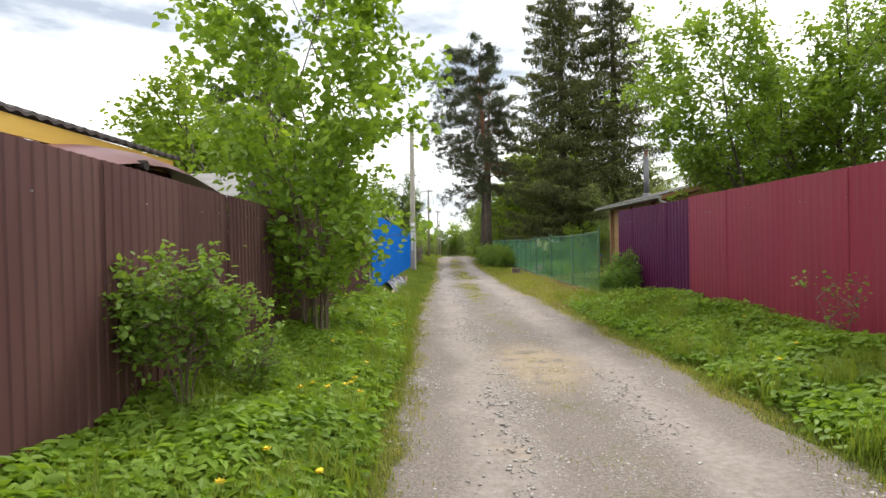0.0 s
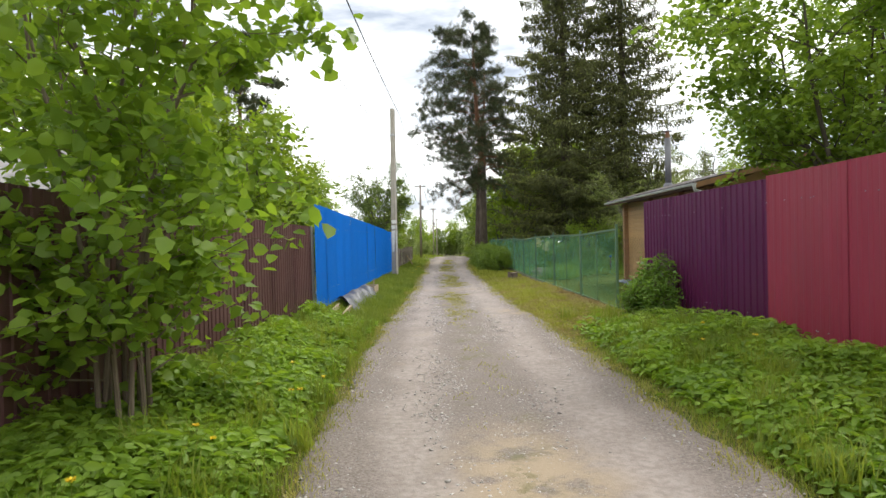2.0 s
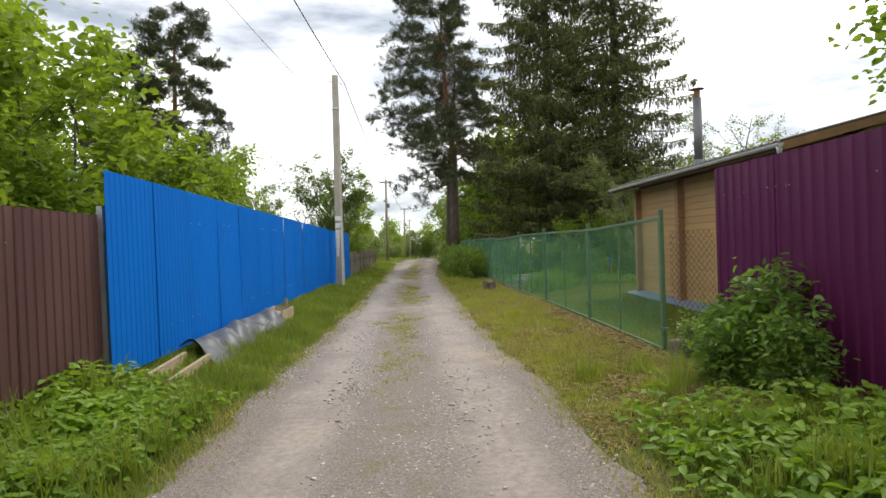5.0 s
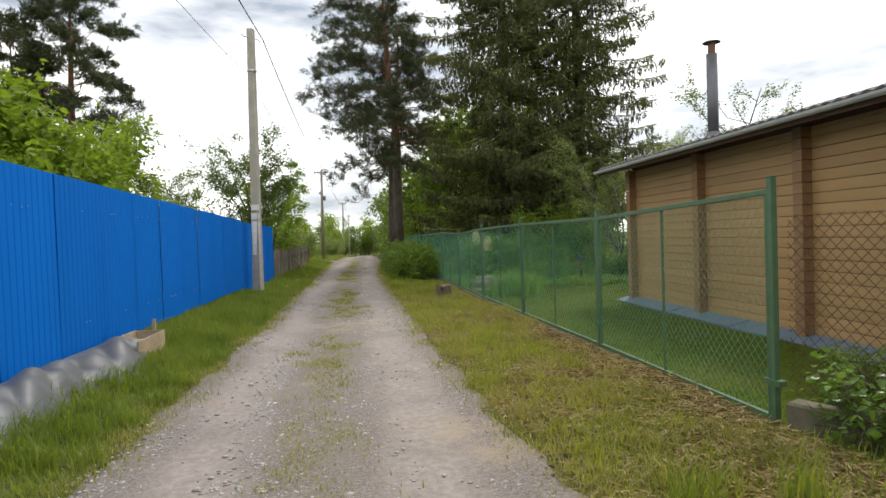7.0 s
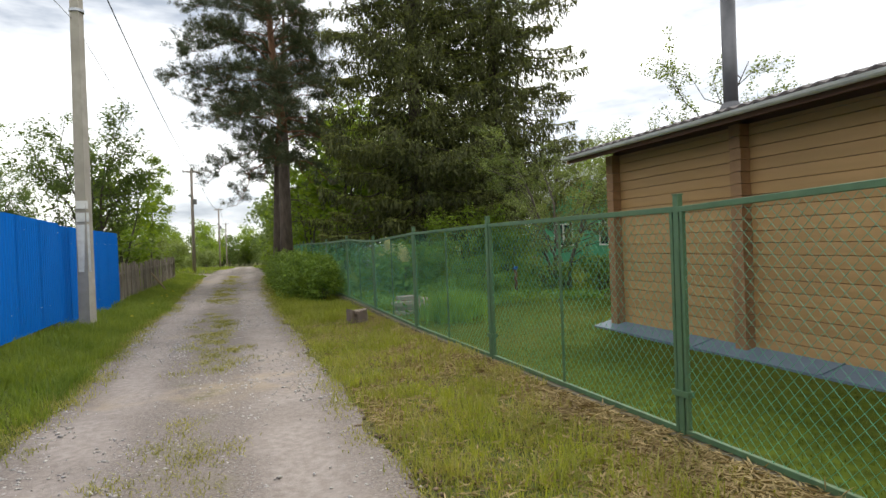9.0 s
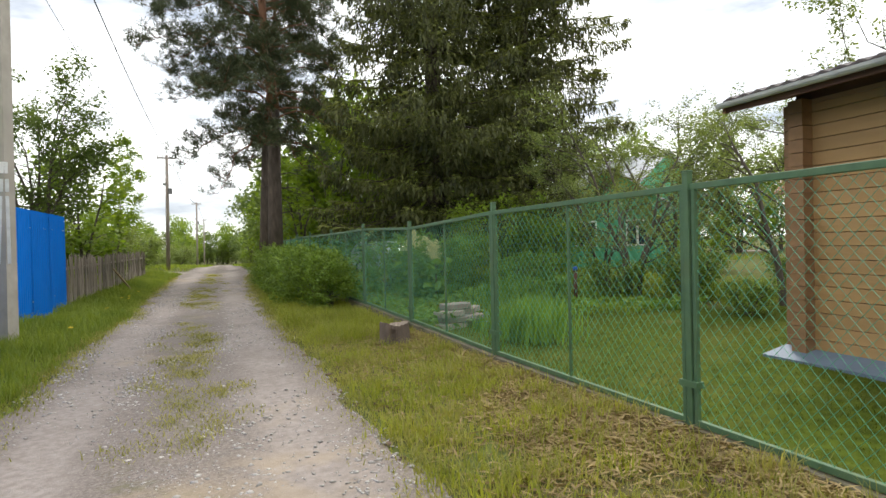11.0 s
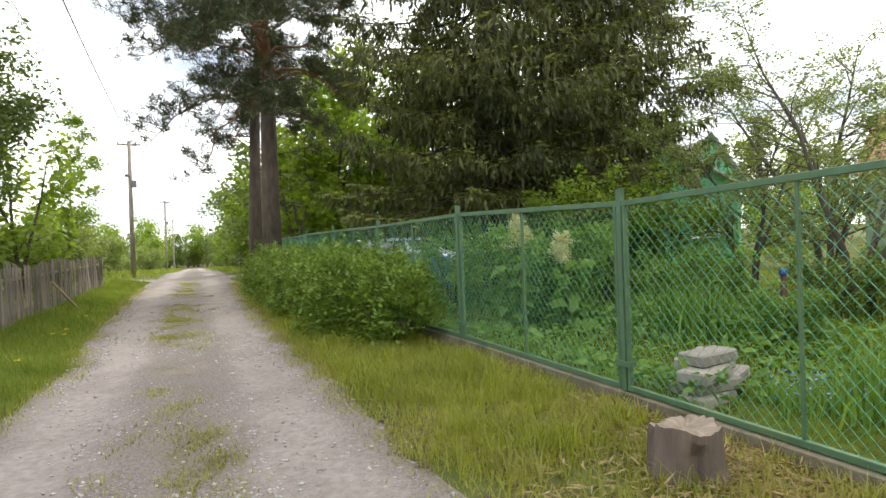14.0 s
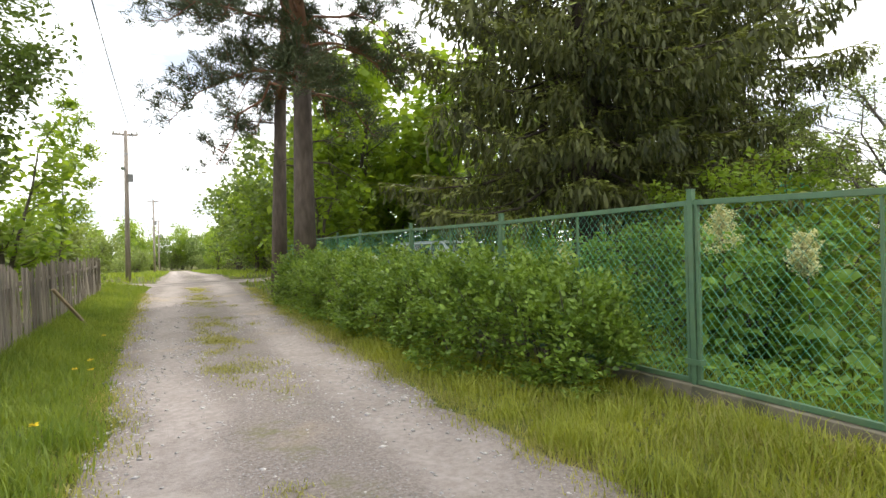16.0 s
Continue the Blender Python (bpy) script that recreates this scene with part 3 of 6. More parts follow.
def pine_meshes(height, seed, r0=0.27, first=0.36, spread=2.6, limbs=60, bend=0.3, dead=8, per_twig=5, bias=0.0, lean=0.0, needle=0.165):
    """A Scots pine: grey lower trunk, orange upper trunk with crooked limbs, needle tufts along the twigs. bias: longer limbs towards -x."""
    g = np.random.default_rng(seed)
    low, up = Geo(), Geo()
    cx = [0, 0.04, 0.1, bend * 0.6, bend, bend * 1.1]
    hs = [-0.1, 0.2 * height, 0.42 * height, 0.62 * height, 0.82 * height, 0.985 * height]
    rr = [r0 * 1.12, r0 * 0.9, r0 * 0.75, r0 * 0.55, r0 * 0.34, 0.03]
    pts = [Vector((cx[i] + lean * hs[i], 0.05 * math.sin(i * 1.3), hs[i])) for i in range(6)]
    low.tube(pts[:3], rr[:3], 14)
    up.tube(pts[2:], rr[2:], 11)

    def on_trunk(z):
        for i in range(5):
            if z <= hs[i + 1]:
                return pts[i].lerp(pts[i + 1], (z - hs[i]) / (hs[i + 1] - hs[i])), rr[i] + (rr[i + 1] - rr[i]) * (z - hs[i]) / (hs[i + 1] - hs[i])
        return pts[5], rr[5]

    tufts, tuft_ax = [], []
    for i in range(limbs):
        f = (i + g.uniform(0, 0.9)) / limbs
        t = first + (0.985 - first) * f
        p, r = on_trunk(t * height)
        az = i * 2.4 + g.normal() * 0.5
        o = Vector((math.cos(az), math.sin(az), 0))
        side = Vector((-o.y, o.x, 0))
        ln = spread * (0.50 + 0.55 * math.sin(math.pi * min(1.0, 0.30 + 0.62 * f))) * (1 - 0.42 * f ** 3) * g.uniform(0.55, 1.12) * (1 - bias * o.x)
        rise = g.uniform(0.0, 0.28) + 0.55 * f ** 2
        droop = g.uniform(0.25, 0.75) * (1 - f) ** 1.2
        q = [p]
        for s in (0.2, 0.4, 0.6, 0.8, 1.0):
            q.append(p + o * ln * s + side * g.normal() * 0.05 * ln + Vector((0, 0, rise * ln * math.sin(s * 1.9) - droop * ln * s ** 2.2 + g.normal() * 0.025 * ln)))
        rb = max(0.22 * r, 0.016)
        up.tube(q, [rb, rb * 0.85, rb * 0.7, rb * 0.5, rb * 0.35, rb * 0.15], 5)
        for j in range(int(7 + ln * 6)):
            s = g.uniform(0.28, 1.0) ** 0.75 * 5
            k = min(int(s), 4)
            a = q[k].lerp(q[k + 1], s - k)
            d = (o * g.uniform(0.2, 1.1) + side * g.normal() * 0.9 + Vector((0, 0, g.uniform(-0.30, 0.75)))).normalized()
            b = a + d * g.uniform(0.30, 0.50 + 0.16 * ln)
            up.tube([a, a.lerp(b, 0.5) + Vector((0, 0, -0.03)), b], [rb * 0.28, rb * 0.2, 0.004], 3)
            for u in g.uniform(0.35, 1.08, per_twig):
                c = a.lerp(b, u) + Vector(g.normal(size=3)) * 0.07
                tufts.append((c.x, c.y, c.z))
                tuft_ax.append((d.x, d.y, d.z + 0.35))
    for i in range(dead):
        p, r = on_trunk(height * g.uniform(0.16, first + 0.06))
        az = g.uniform(0, 2 * math.pi)
        ln = g.uniform(0.5, 2.2)
        o = Vector((math.cos(az), math.sin(az), 0))
        e = p + o * ln + Vector((0, 0, g.uniform(-0.35, 0.15) * ln))
        low.tube([p, p.lerp(e, 0.5) + Vector((0, 0, 0.10 * ln)), e], [0.030, 0.018, 0.005], 4)
        for k in range(4):
            a = p.lerp(e, g.uniform(0.4, 0.95))
            low.tube([a, a + (o * 0.5 + Vector(g.normal(size=3)) * 0.6).normalized() * ln * 0.3], [0.009, 0.003], 3)
    per = 13
    c = np.array(tufts)
    pos = np.repeat(c, per, axis=0) + g.normal(size=(len(c) * per, 3)) * 0.045
    ax = np.repeat(np.array(tuft_ax), per, axis=0) * 0.75 + g.normal(size=(len(c) * per, 3)) * 0.7
    v, f = leaf_cloud(pos, needle, ax, 0.0, False, 0.15, g)
    lm = many("crown", v, f)
    lm.materials.append(L_PINE)
    lw, uw = low.mesh("trunk"), up.mesh("upper_trunk")
    lw.materials.append(M_PINEBARK)
    uw.materials.append(M_PINERED)
    for me in (lw, uw):
        me.polygons.foreach_set("use_smooth", np.ones(len(me.polygons), dtype=bool))
    return lw, uw, lm


# ---- ground and road ----
def edges(lo, hi, step, far, grow=1.35):
    a = list(np.arange(lo, hi + 1e-6, step))
    s, x = step, a[-1]
    while x < far:
        s *= grow
        x += s
        a.append(x)
    s, x = step, a[0]
    pre = []
    while x > -far:
        s *= grow
        x -= s
        pre.append(x)
    return np.array(pre[::-1] + a)


def grid_mesh(name, X, Y, Z, mat, uv=None):
    r, c = X.shape
    v = np.stack([X, Y, Z], -1).reshape(-1, 3)
    i, j = np.meshgrid(np.arange(r - 1), np.arange(c - 1), indexing="ij")
    k = (i * c + j).ravel()
    f = np.stack([k, k + 1, k + c + 1, k + c], 1)
    me = many(name, v, f, True)
    if uv is not None:
        layer = me.uv_layers.new(name="across")
        layer.data.foreach_set("uv", uv.reshape(-1, 2)[f.ravel()].astype(np.float32).ravel())
    me.materials.append(mat)
    return me


gx, gy = edges(-4.0, 6.0, 0.25, 900), edges(-6.0, 60.0, 0.5, 1200)
GX, GY = np.meshgrid(gx, gy)
tagged(new("ground", grid_mesh("ground", GX, GY, ground_z(GX, GY), M_GROUND)), "earth verge with turf and bare soil beside the lane", "ground", kind="structure")

ry = np.arange(-15, 190, 0.25)
ru = np.linspace(-0.06, 1.06, 36)
U, RY = np.meshgrid(ru, ry)
wl_ = 0.05 * np.sin(RY * 1.9) + 0.04 * np.sin(RY * 4.3 + 1) + 0.025 * np.sin(RY * 9.1)
wr_ = 0.05 * np.sin(RY * 1.6 + 2) + 0.04 * np.sin(RY * 4.9) + 0.025 * np.sin(RY * 8.3 + 1)
LX, RX_ = road_left(RY) + wl_, road_right(RY) + wr_
RX = LX + (RX_ - LX) * U
ACR = (U - 0.5) * (road_right(RY) - road_left(RY))
RZ = ground_z(0.5, RY) + 0.022 - 0.016 * np.exp(-((np.abs(ACR) - 0.82) / 0.3) ** 2) - 0.07 * (sstep(0.97, 1.06, U) + sstep(0.97, 1.06, 1 - U)) + 0.006 * np.sin(RX * 5 + RY * 2) * np.sin(RY * 3.1)
tagged(new("road", grid_mesh("road", RX, RY, RZ, M_ROAD, np.stack([ACR, RY], -1))), "pale dusty gravel lane with two wheel tracks", "road", kind="structure")
sx = np.arange(-45, 46, 0.5)
SU, SX = np.meshgrid(np.linspace(-1, 1, 12), sx)
SY = 55.5 + 1.5 * SU + 0.02 * SX + 0.2 * np.sin(SX)
tagged(new("side_road", grid_mesh("side_road", SX, SY, 0.028 + ground_z(SX, SY) - 0.06 * np.abs(SU) ** 8, M_ROAD, np.stack([SU * 1.5, SX], -1))), "gravel track crossing the lane", "road", kind="structure")


ly = np.arange(17.0, 33.01, 0.25)
LU, LY = np.meshgrid(np.linspace(0, 1, 40), ly)
lx0 = np.interp(LY, [17, 20.2, 26.2, 32, 34], [4.50, 4.36, 3.98, 3.78, 3.62])
LXX = lx0 + (16.0 - lx0) * LU
tagged(new("lawn", grid_mesh("lawn", LXX, LY, ground_z(LXX, LY) + 0.008, M_LAWN)), "mown garden turf behind the chain-link fence", "ground", kind="structure")

# ---- sheet fences ----
def sheet_mesh(name, width, height, mat, pitch=0.115, depth=0.012, drop=0.0):
    """One trapezoid-profiled metal sheet along y, facing +x, with its thickness. drop: how far the top falls along it."""
    prof = []
    n = max(1, round(width / pitch))
    p = width / n
    for i in range(n):
        y = i * p
        prof += [(y, 0.0), (y + 0.30 * p, 0.0), (y + 0.40 * p, -depth), (y + 0.90 * p, -depth)]
    prof.append((width, 0.0))
    g = Geo()
    k = len(prof)
    v = []
    for off in (0.0, -0.002):
        v += [(x + off, y, 0.0) for y, x in prof] + [(x + off, y, height - drop * y / width) for y, x in prof]
    f = [(i, i + 1, k + i + 1, k + i) for i in range(k - 1)] + [(2 * k + i + 1, 2 * k + i, 3 * k + i, 3 * k + i + 1) for i in range(k - 1)]
    f += [(k + i, k + i + 1, 3 * k + i + 1, 3 * k + i) for i in range(k - 1)]
    g.add(v, f)
    me = g.mesh(name)
    me.materials.append(mat)
    return me


def sheet_fence(name, label, a, b, z0, top_a, top_b, width, mat, facing=1, screws=True, pitch=0.115, depth=0.012):
    """A run of sheets from a to b on posts and rails. facing: the side the lane is on (+1: +x)."""
    a, b = Vector((*a, 0)), Vector((*b, 0))
    run = (b - a).length
    n = max(1, round(run / width))
    w = run / n
    d = (b - a) / run
    turn = math.degrees(math.atan2(-d.x, d.y))
    ob = thing(name, label, "fence", pose(a.x, a.y, 0, 0, 0, turn), kind="")
    step = (top_a - top_b) / n
    me = None
    for i in range(n):
        h = top_a - step * i - z0
        if me is None or abs(step) > 0.004:
            me = sheet_mesh("sheet", w + 0.012, h, mat, pitch, depth, drop=step)
        lift = 0.004 * (i % 2) + 0.003 * math.sin(i * 2.1)
        m = pose(lift * facing, i * w, z0, 0, 0.12 * math.sin(i * 3.7), 0)
        if facing < 0:
            m = pose(-lift, (i + 1) * w, z0, 0, 0, 180)
        part("sheet", me, mat, ob, m=m)
    post = Geo().box(-0.03, 0.03, -0.03, 0.03, -0.1, min(top_a, top_b) - 0.06).mesh("post")
    post.materials.append(M_STEEL)
    for i in range(int(run / 2.5) + 2):
        part("post", post, M_STEEL, ob, m=pose(-0.075 * facing, min(0.05 + 2.5 * i, run - 0.05), 0))
    for z in (z0 + 0.35, min(top_a, top_b) - 0.35):
        part("rail", Geo().box(-0.044 * facing - 0.012, -0.044 * facing + 0.012, 0, run, z, z + 0.04), M_STEEL, ob)
    if screws:
        g = Geo()
        r = np.random.default_rng(int(run * 10))
        for i in range(int(run * 3.2)):
            y, z = r.uniform(0, run), r.choice([z0 + 0.37, (top_a + top_b) / 2 - 0.33]) + r.normal() * 0.006
            x = (0.010 + 0.004) * facing
            g.tube([(x - 0.010 * facing, y, z), (x, y, z)], [0.007, 0.005], 6)
        part("screw_heads", g, M_STEEL, ob, "small pale screw heads")["kind"] = "stuff"
    return ob


sheet_fence("brown_fence", "dark brown profiled sheet metal fence with pale specks", (-2.47, -4.0), (-2.40, 8.3), 0.16, 2.52, 2.16, 1.12, M_BROWN)
sheet_fence("brown_fence", "dull brown profiled sheet metal fence beside the blue one", (-2.39, 8.3), (-2.17, 15.22), 0.20, 2.15, 2.05, 1.12, M_BROWN)
sheet_fence("blue_fence", "bright blue profiled sheet metal fence above a rubble base", (-2.08, 15.22), (-2.16, 29.3), 0.36, 2.51, 2.20, 1.12, M_BLUE, depth=0.006)
sheet_fence("blue_fence", "bright blue profiled sheet metal fence end set back", (-2.30, 29.34), (-2.22, 34.9), 0.12, 2.19, 2.14, 1.12, M_BLUE, depth=0.006)
sheet_fence("purple_fence", "dark purple profiled sheet metal fence section", (4.75, 11.40), (4.75, 16.2), 0.22, 2.41, 2.40, 1.25, M_PURPLE, -1, depth=0.017, pitch=0.18)
sheet_fence("red_fence", "raspberry red profiled sheet metal fence", (4.75, -4.0), (4.75, 11.38), 0.20, 2.44, 2.41, 1.47, M_RED, -1, depth=0.004, pitch=0.16)

# ---- green chain-link fence ----
def wire_net(length, height, cell=0.085, r=0.0017, lean=1.15):
    """Diamond netting in the y-z plane: crossing wires clipped to the panel, each a thin prism."""
    g = Geo()
    for sgn in (1, -1):
        c = -height / lean
        while c < length + height / lean:
            # line: y = c' + sgn * z / lean
            y0, y1 = (c, c + height / lean) if sgn > 0 else (c + height / lean, c)
            z0, z1 = 0.0, height
            pts = []
            for t in (0.0, 1.0):
                pts.append([y0 + (y1 - y0) * t, z0 + (z1 - z0) * t])
            dy = y1 - y0
            lo, hi = 0.0, 1.0
            if dy > 0:
                lo, hi = max(lo, -y0 / dy), min(hi, (length - y0) / dy)
            else:
                lo, hi = max(lo, (length - y0) / dy), min(hi, -y0 / dy)
            if hi - lo > 0.02:
                a = (0.0015 * sgn, y0 + dy * lo, height * lo)
                b = (0.0015 * sgn, y0 + dy * hi, height * hi)
                g.tube([a, b], [r, r], 3)
            c += cell
    return g


def green_fence():
    posts = [(4.37, 16.95, 1.96), (4.28, 20.22, 1.86), (4.11, 23.46, 1.86), (3.90, 26.24, 1.83), (3.80, 29.13, 1.735), (3.70, 31.98, 1.80), (3.52, 34.82, 1.76), (3.38, 37.55, 1.76), (3.36, 40.4, 1.76), (3.62, 43.3, 1.76), (3.72, 46.2, 1.76), (3.80, 49.1, 1.76), (3.85, 52.0, 1.76)]
    foot = [0.08, 0.08, 0.10, 0.14, 0.18, 0.21, 0.22, 0.18, 0.18, 0.18, 0.18, 0.18, 0.18]
    ob = thing("chain_link_fence", "green chain-link fence panels between steel posts on concrete base", "fence")
    for i, (x, y, top) in enumerate(posts):
        z = 0.0
        g = Geo().box(-0.026, 0.026, -0.026, 0.026, -0.1, top)
        g.box(-0.031, 0.031, -0.031, 0.031, top, top + 0.010)
        p = part("post", g, M_GREENPAINT, ob, m=pose(x, y, z, 0, 0.3 * math.sin(i * 2.3), 3), bevel=0.003)
        part("clamp", Geo().box(-0.036, 0.036, -0.080, 0.080, 0.33, 0.375), M_GREENPAINT, p)
    for i in range(len(posts) - 1):
        (x0, y0, t0), (x1, y1, t1) = posts[i], posts[i + 1]
        a, b = Vector((x0, y0, 0)), Vector((x1, y1, 0))
        d = (b - a).normalized()
        ln = (b - a).length - 0.074
        turn = math.degrees(math.atan2(-d.x, d.y))
        ta, tb, za, zb = t0 - 0.125, t1 - 0.125, foot[i], foot[i + 1]
        base = a + d * 0.037
        m = pose(base.x, base.y, 0, 0, 0, turn)

        def shear(g):
            g.v = [(x, y, (za + (zb - za) * y / ln) + z * ((ta + (tb - ta) * y / ln) - (za + (zb - za) * y / ln))) for x, y, z in g.v]
            return g

        h = ta - za
        fr = Geo()
        fr.box(-0.018, 0.018, 0, 0.030, 0, 1).box(-0.018, 0.018, ln - 0.030, ln, 0, 1)
        fr.box(-0.019, 0.019, -0.037, ln + 0.037, 1 - 0.003, 1 + 0.040 / h).box(-0.019, 0.019, 0.0, ln, -0.040 / h, 0.003)
        f = part("panel_frame", shear(fr), M_GREENPAINT, ob, m=m, bevel=0.003)
        net = wire_net(ln - 0.06, h, 0.084)
        net.v = [(x, y + 0.03, z / h) for x, y, z in net.v]
        part("wire_netting", shear(net), M_WIRE, f)
        part("stiffener", shear(Geo().box(-0.012, 0.012, ln * 0.5 - 0.009, ln * 0.5 + 0.009, 0.005, 0.995)), M_GREENPAINT, f)
        g = Geo().box(-0.06, 0.06, -0.037, ln + 0.037, -0.3, 0.0)
        g.v = [(x, y, z if z < -0.2 else (za if y < 1 else zb) - 0.046) for x, y, z in g.v]
        part("concrete_base", g, M_CONC, ob, m=m, bevel=0.008)
    return ob


green_fence()

# short rusty infill beside the purple fence
infill = thing("wire_infill", "rusty bare chain-link infill on a stone footing", "fence", pose(4.46, 16.90, 0, 0, 0, 180 + math.degrees(math.atan2(0.29, 0.62))))
part("wire_netting", wire_net(0.70, 1.42, 0.08, 0.0028), M_WIREBROWN, infill, m=pose(0, 0, 0.25))
part("footing", Geo().box(-0.09, 0.09, 0, 0.66, -0.3, 0.22), M_CONC, infill, bevel=0.02)


# ---- timber hut ----
def hut():
    x0, x1, y0, y1 = 7.0, 11.5, 17.9, 24.95
    ob = thing("timber_hut", "ochre timber bath hut with brown log ends and grey sheet roof", "hut")
    floor_z, eave_z, course = 0.10, 2.86, 0.145
    part("plinth", Geo().box(x0 + 0.10, x1 - 0.1, y0 + 0.10, y1 - 0.10, -0.2, floor_z - 0.02), M_DARK, ob)
    part("core", Geo().box(x0 + 0.04, x1, y0 + 0.04, y1 - 0.04, floor_z, eave_z + 0.2), M_SOFFIT, ob)
    n = int((eave_z - floor_z) / course)
        # rounded planks of the long wall and of the far gable wall
    prof = [(0.0, 0.002), (-0.021, 0.006), (-0.024, course / 2), (-0.0225, course - 0.004), (0.0, course - 0.001)]

    def plank_mesh(length):
        g = Geo()
        k = len(prof)
        v = [(x, 0, z) for x, z in prof] + [(x, length, z) for x, z in prof]
        f = [(i, i + 1, k + i + 1, k + i) for i in range(k - 1)] + [tuple(range(k))[::-1], tuple(range(k, 2 * k))]
        g.add(v, f)
        me = g.mesh("plank")
        me.materials.append(M_OCHRE)
        return me

    pl, pg = plank_mesh(y1 - y0), plank_mesh(x1 - x0)
    end = Geo().box(-0.16, 0.0, -0.085, 0.085, 0.004, course - 0.004).mesh("log_end")
    end.materials.append(M_TRIM)
    for i in range(n):
        z = floor_z + i * course
        part("plank", pl, M_OCHRE, ob, m=pose(x0 + 0.04, y0, z))
        part("plank", pg, M_OCHRE, ob, m=pose(x0, y1 - 0.04, z, 0, 0, -90))
        for y in (y1 - 0.16, 22.2, 19.78, y0 + 0.12):
            part("log_end", end, M_TRIM, ob, m=pose(x0 + 0.03, y + 0.004 * math.sin(i * 1.9), z))
        part("log_end", end, M_TRIM, ob, m=pose(x0 + 0.14, y1 - 0.03, z, 0, 0, -90))
    # sloping drip flashing at the foot of the wall
    g = Geo()
    g.add([(x0 + 0.03, y0 - 0.1, 0.135), (x0 + 0.03, y1 + 0.12, 0.135), (x0 - 0.34, y1 + 0.12, 0.055), (x0 - 0.34, y0 - 0.1, 0.055), (x0 - 0.34, y1 + 0.12, 0.015), (x0 - 0.34, y0 - 0.1, 0.015), (x0 + 0.03, y0 - 0.1, 0.10), (x0 + 0.03, y1 + 0.12, 0.10)],
          [(0, 1, 2, 3), (3, 2, 4, 5), (5, 4, 7, 6), (1, 7, 4, 2), (0, 3, 5, 6)])
    part("flashing", g, M_BLUESILL, ob, "blue-grey sheet metal flashing")
    for y in (19.2, 21.0, 22.8):
        part("flashing_seam", Geo().bar((x0 + 0.02, y, 0.140), (x0 - 0.34, y, 0.063), 0.02, 0.012), M_BLUESILL, ob)
    # mono-pitch-like near slope and the far one, corrugated
    ridge_x, slope = 9.6, 0.235
    ex = 6.42
    roof = Geo()
    ys = np.arange(y0 - 0.35, y1 + 0.42, 0.045)
    rz = lambda x: 2.95 + (min(x, 2 * ridge_x - x) - ex) * slope
    for xa, xb in ((ex, ridge_x), (ridge_x, 2 * ridge_x - ex)):
        v = []
        for off in (0.0, -0.03):
            for x in (xa, xb):
                v += [(x, y, rz(x) + off + 0.016 * math.sin(2 * math.pi * y / 0.18)) for y in ys]
        k = len(ys)
        f = [(i, k + i, k + i + 1, i + 1) for i in range(k - 1)] + [(2 * k + i, 2 * k + i + 1, 3 * k + i + 1, 3 * k + i) for i in range(k - 1)]
        f += [(i, i + 1, 2 * k + i + 1, 2 * k + i) for i in range(k - 1)] + [(0, 2 * k, 3 * k, k), (k - 1, 2 * k - 1, 4 * k - 1, 3 * k - 1)]
        roof.add(v, f)
    part("roof", roof, M_ROOFDARK, ob)
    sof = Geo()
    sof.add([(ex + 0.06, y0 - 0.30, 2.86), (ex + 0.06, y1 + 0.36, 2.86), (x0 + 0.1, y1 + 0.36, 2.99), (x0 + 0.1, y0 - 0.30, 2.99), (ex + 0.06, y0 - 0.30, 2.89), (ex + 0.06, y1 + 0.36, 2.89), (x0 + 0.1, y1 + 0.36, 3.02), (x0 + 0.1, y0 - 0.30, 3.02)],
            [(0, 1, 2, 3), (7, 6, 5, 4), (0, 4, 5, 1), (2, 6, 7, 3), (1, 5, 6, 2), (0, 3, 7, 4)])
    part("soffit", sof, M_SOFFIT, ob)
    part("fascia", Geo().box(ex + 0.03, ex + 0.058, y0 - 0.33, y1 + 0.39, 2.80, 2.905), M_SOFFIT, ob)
    gut = Geo()
    arc = [(0.055 * math.cos(a), 0.055 * math.sin(a)) for a in np.linspace(math.pi, 2 * math.pi, 7)]
    v = [(ex - 0.03 + cx, y, 2.90 + cz) for y in (y0 - 0.4, y1 + 0.42) for cx, cz in arc] + [(ex - 0.03 + cx * 0.9, y, 2.903 + cz * 0.9) for y in (y0 - 0.4, y1 + 0.42) for cx, cz in arc]
    gut.add(v, [(i, i + 1, 7 + i + 1, 7 + i) for i in range(6)] + [(14 + i + 1, 14 + i, 21 + i, 21 + i + 1) for i in range(6)] + [tuple(range(7)), tuple(range(7, 14))])
    part("gutter", gut, M_GUTTER, ob, "white plastic rain gutter")
    part("downpipe", Geo().tube([(ex - 0.03, y0 - 0.35, 2.87), (ex + 0.02, y0 - 0.30, 2.74), (x0 - 0.06, y0 - 0.12, 2.62), (x0 - 0.04, y0 - 0.1, 0.2)], [0.04] * 4, 10), M_GUTTER, ob, smooth=True)
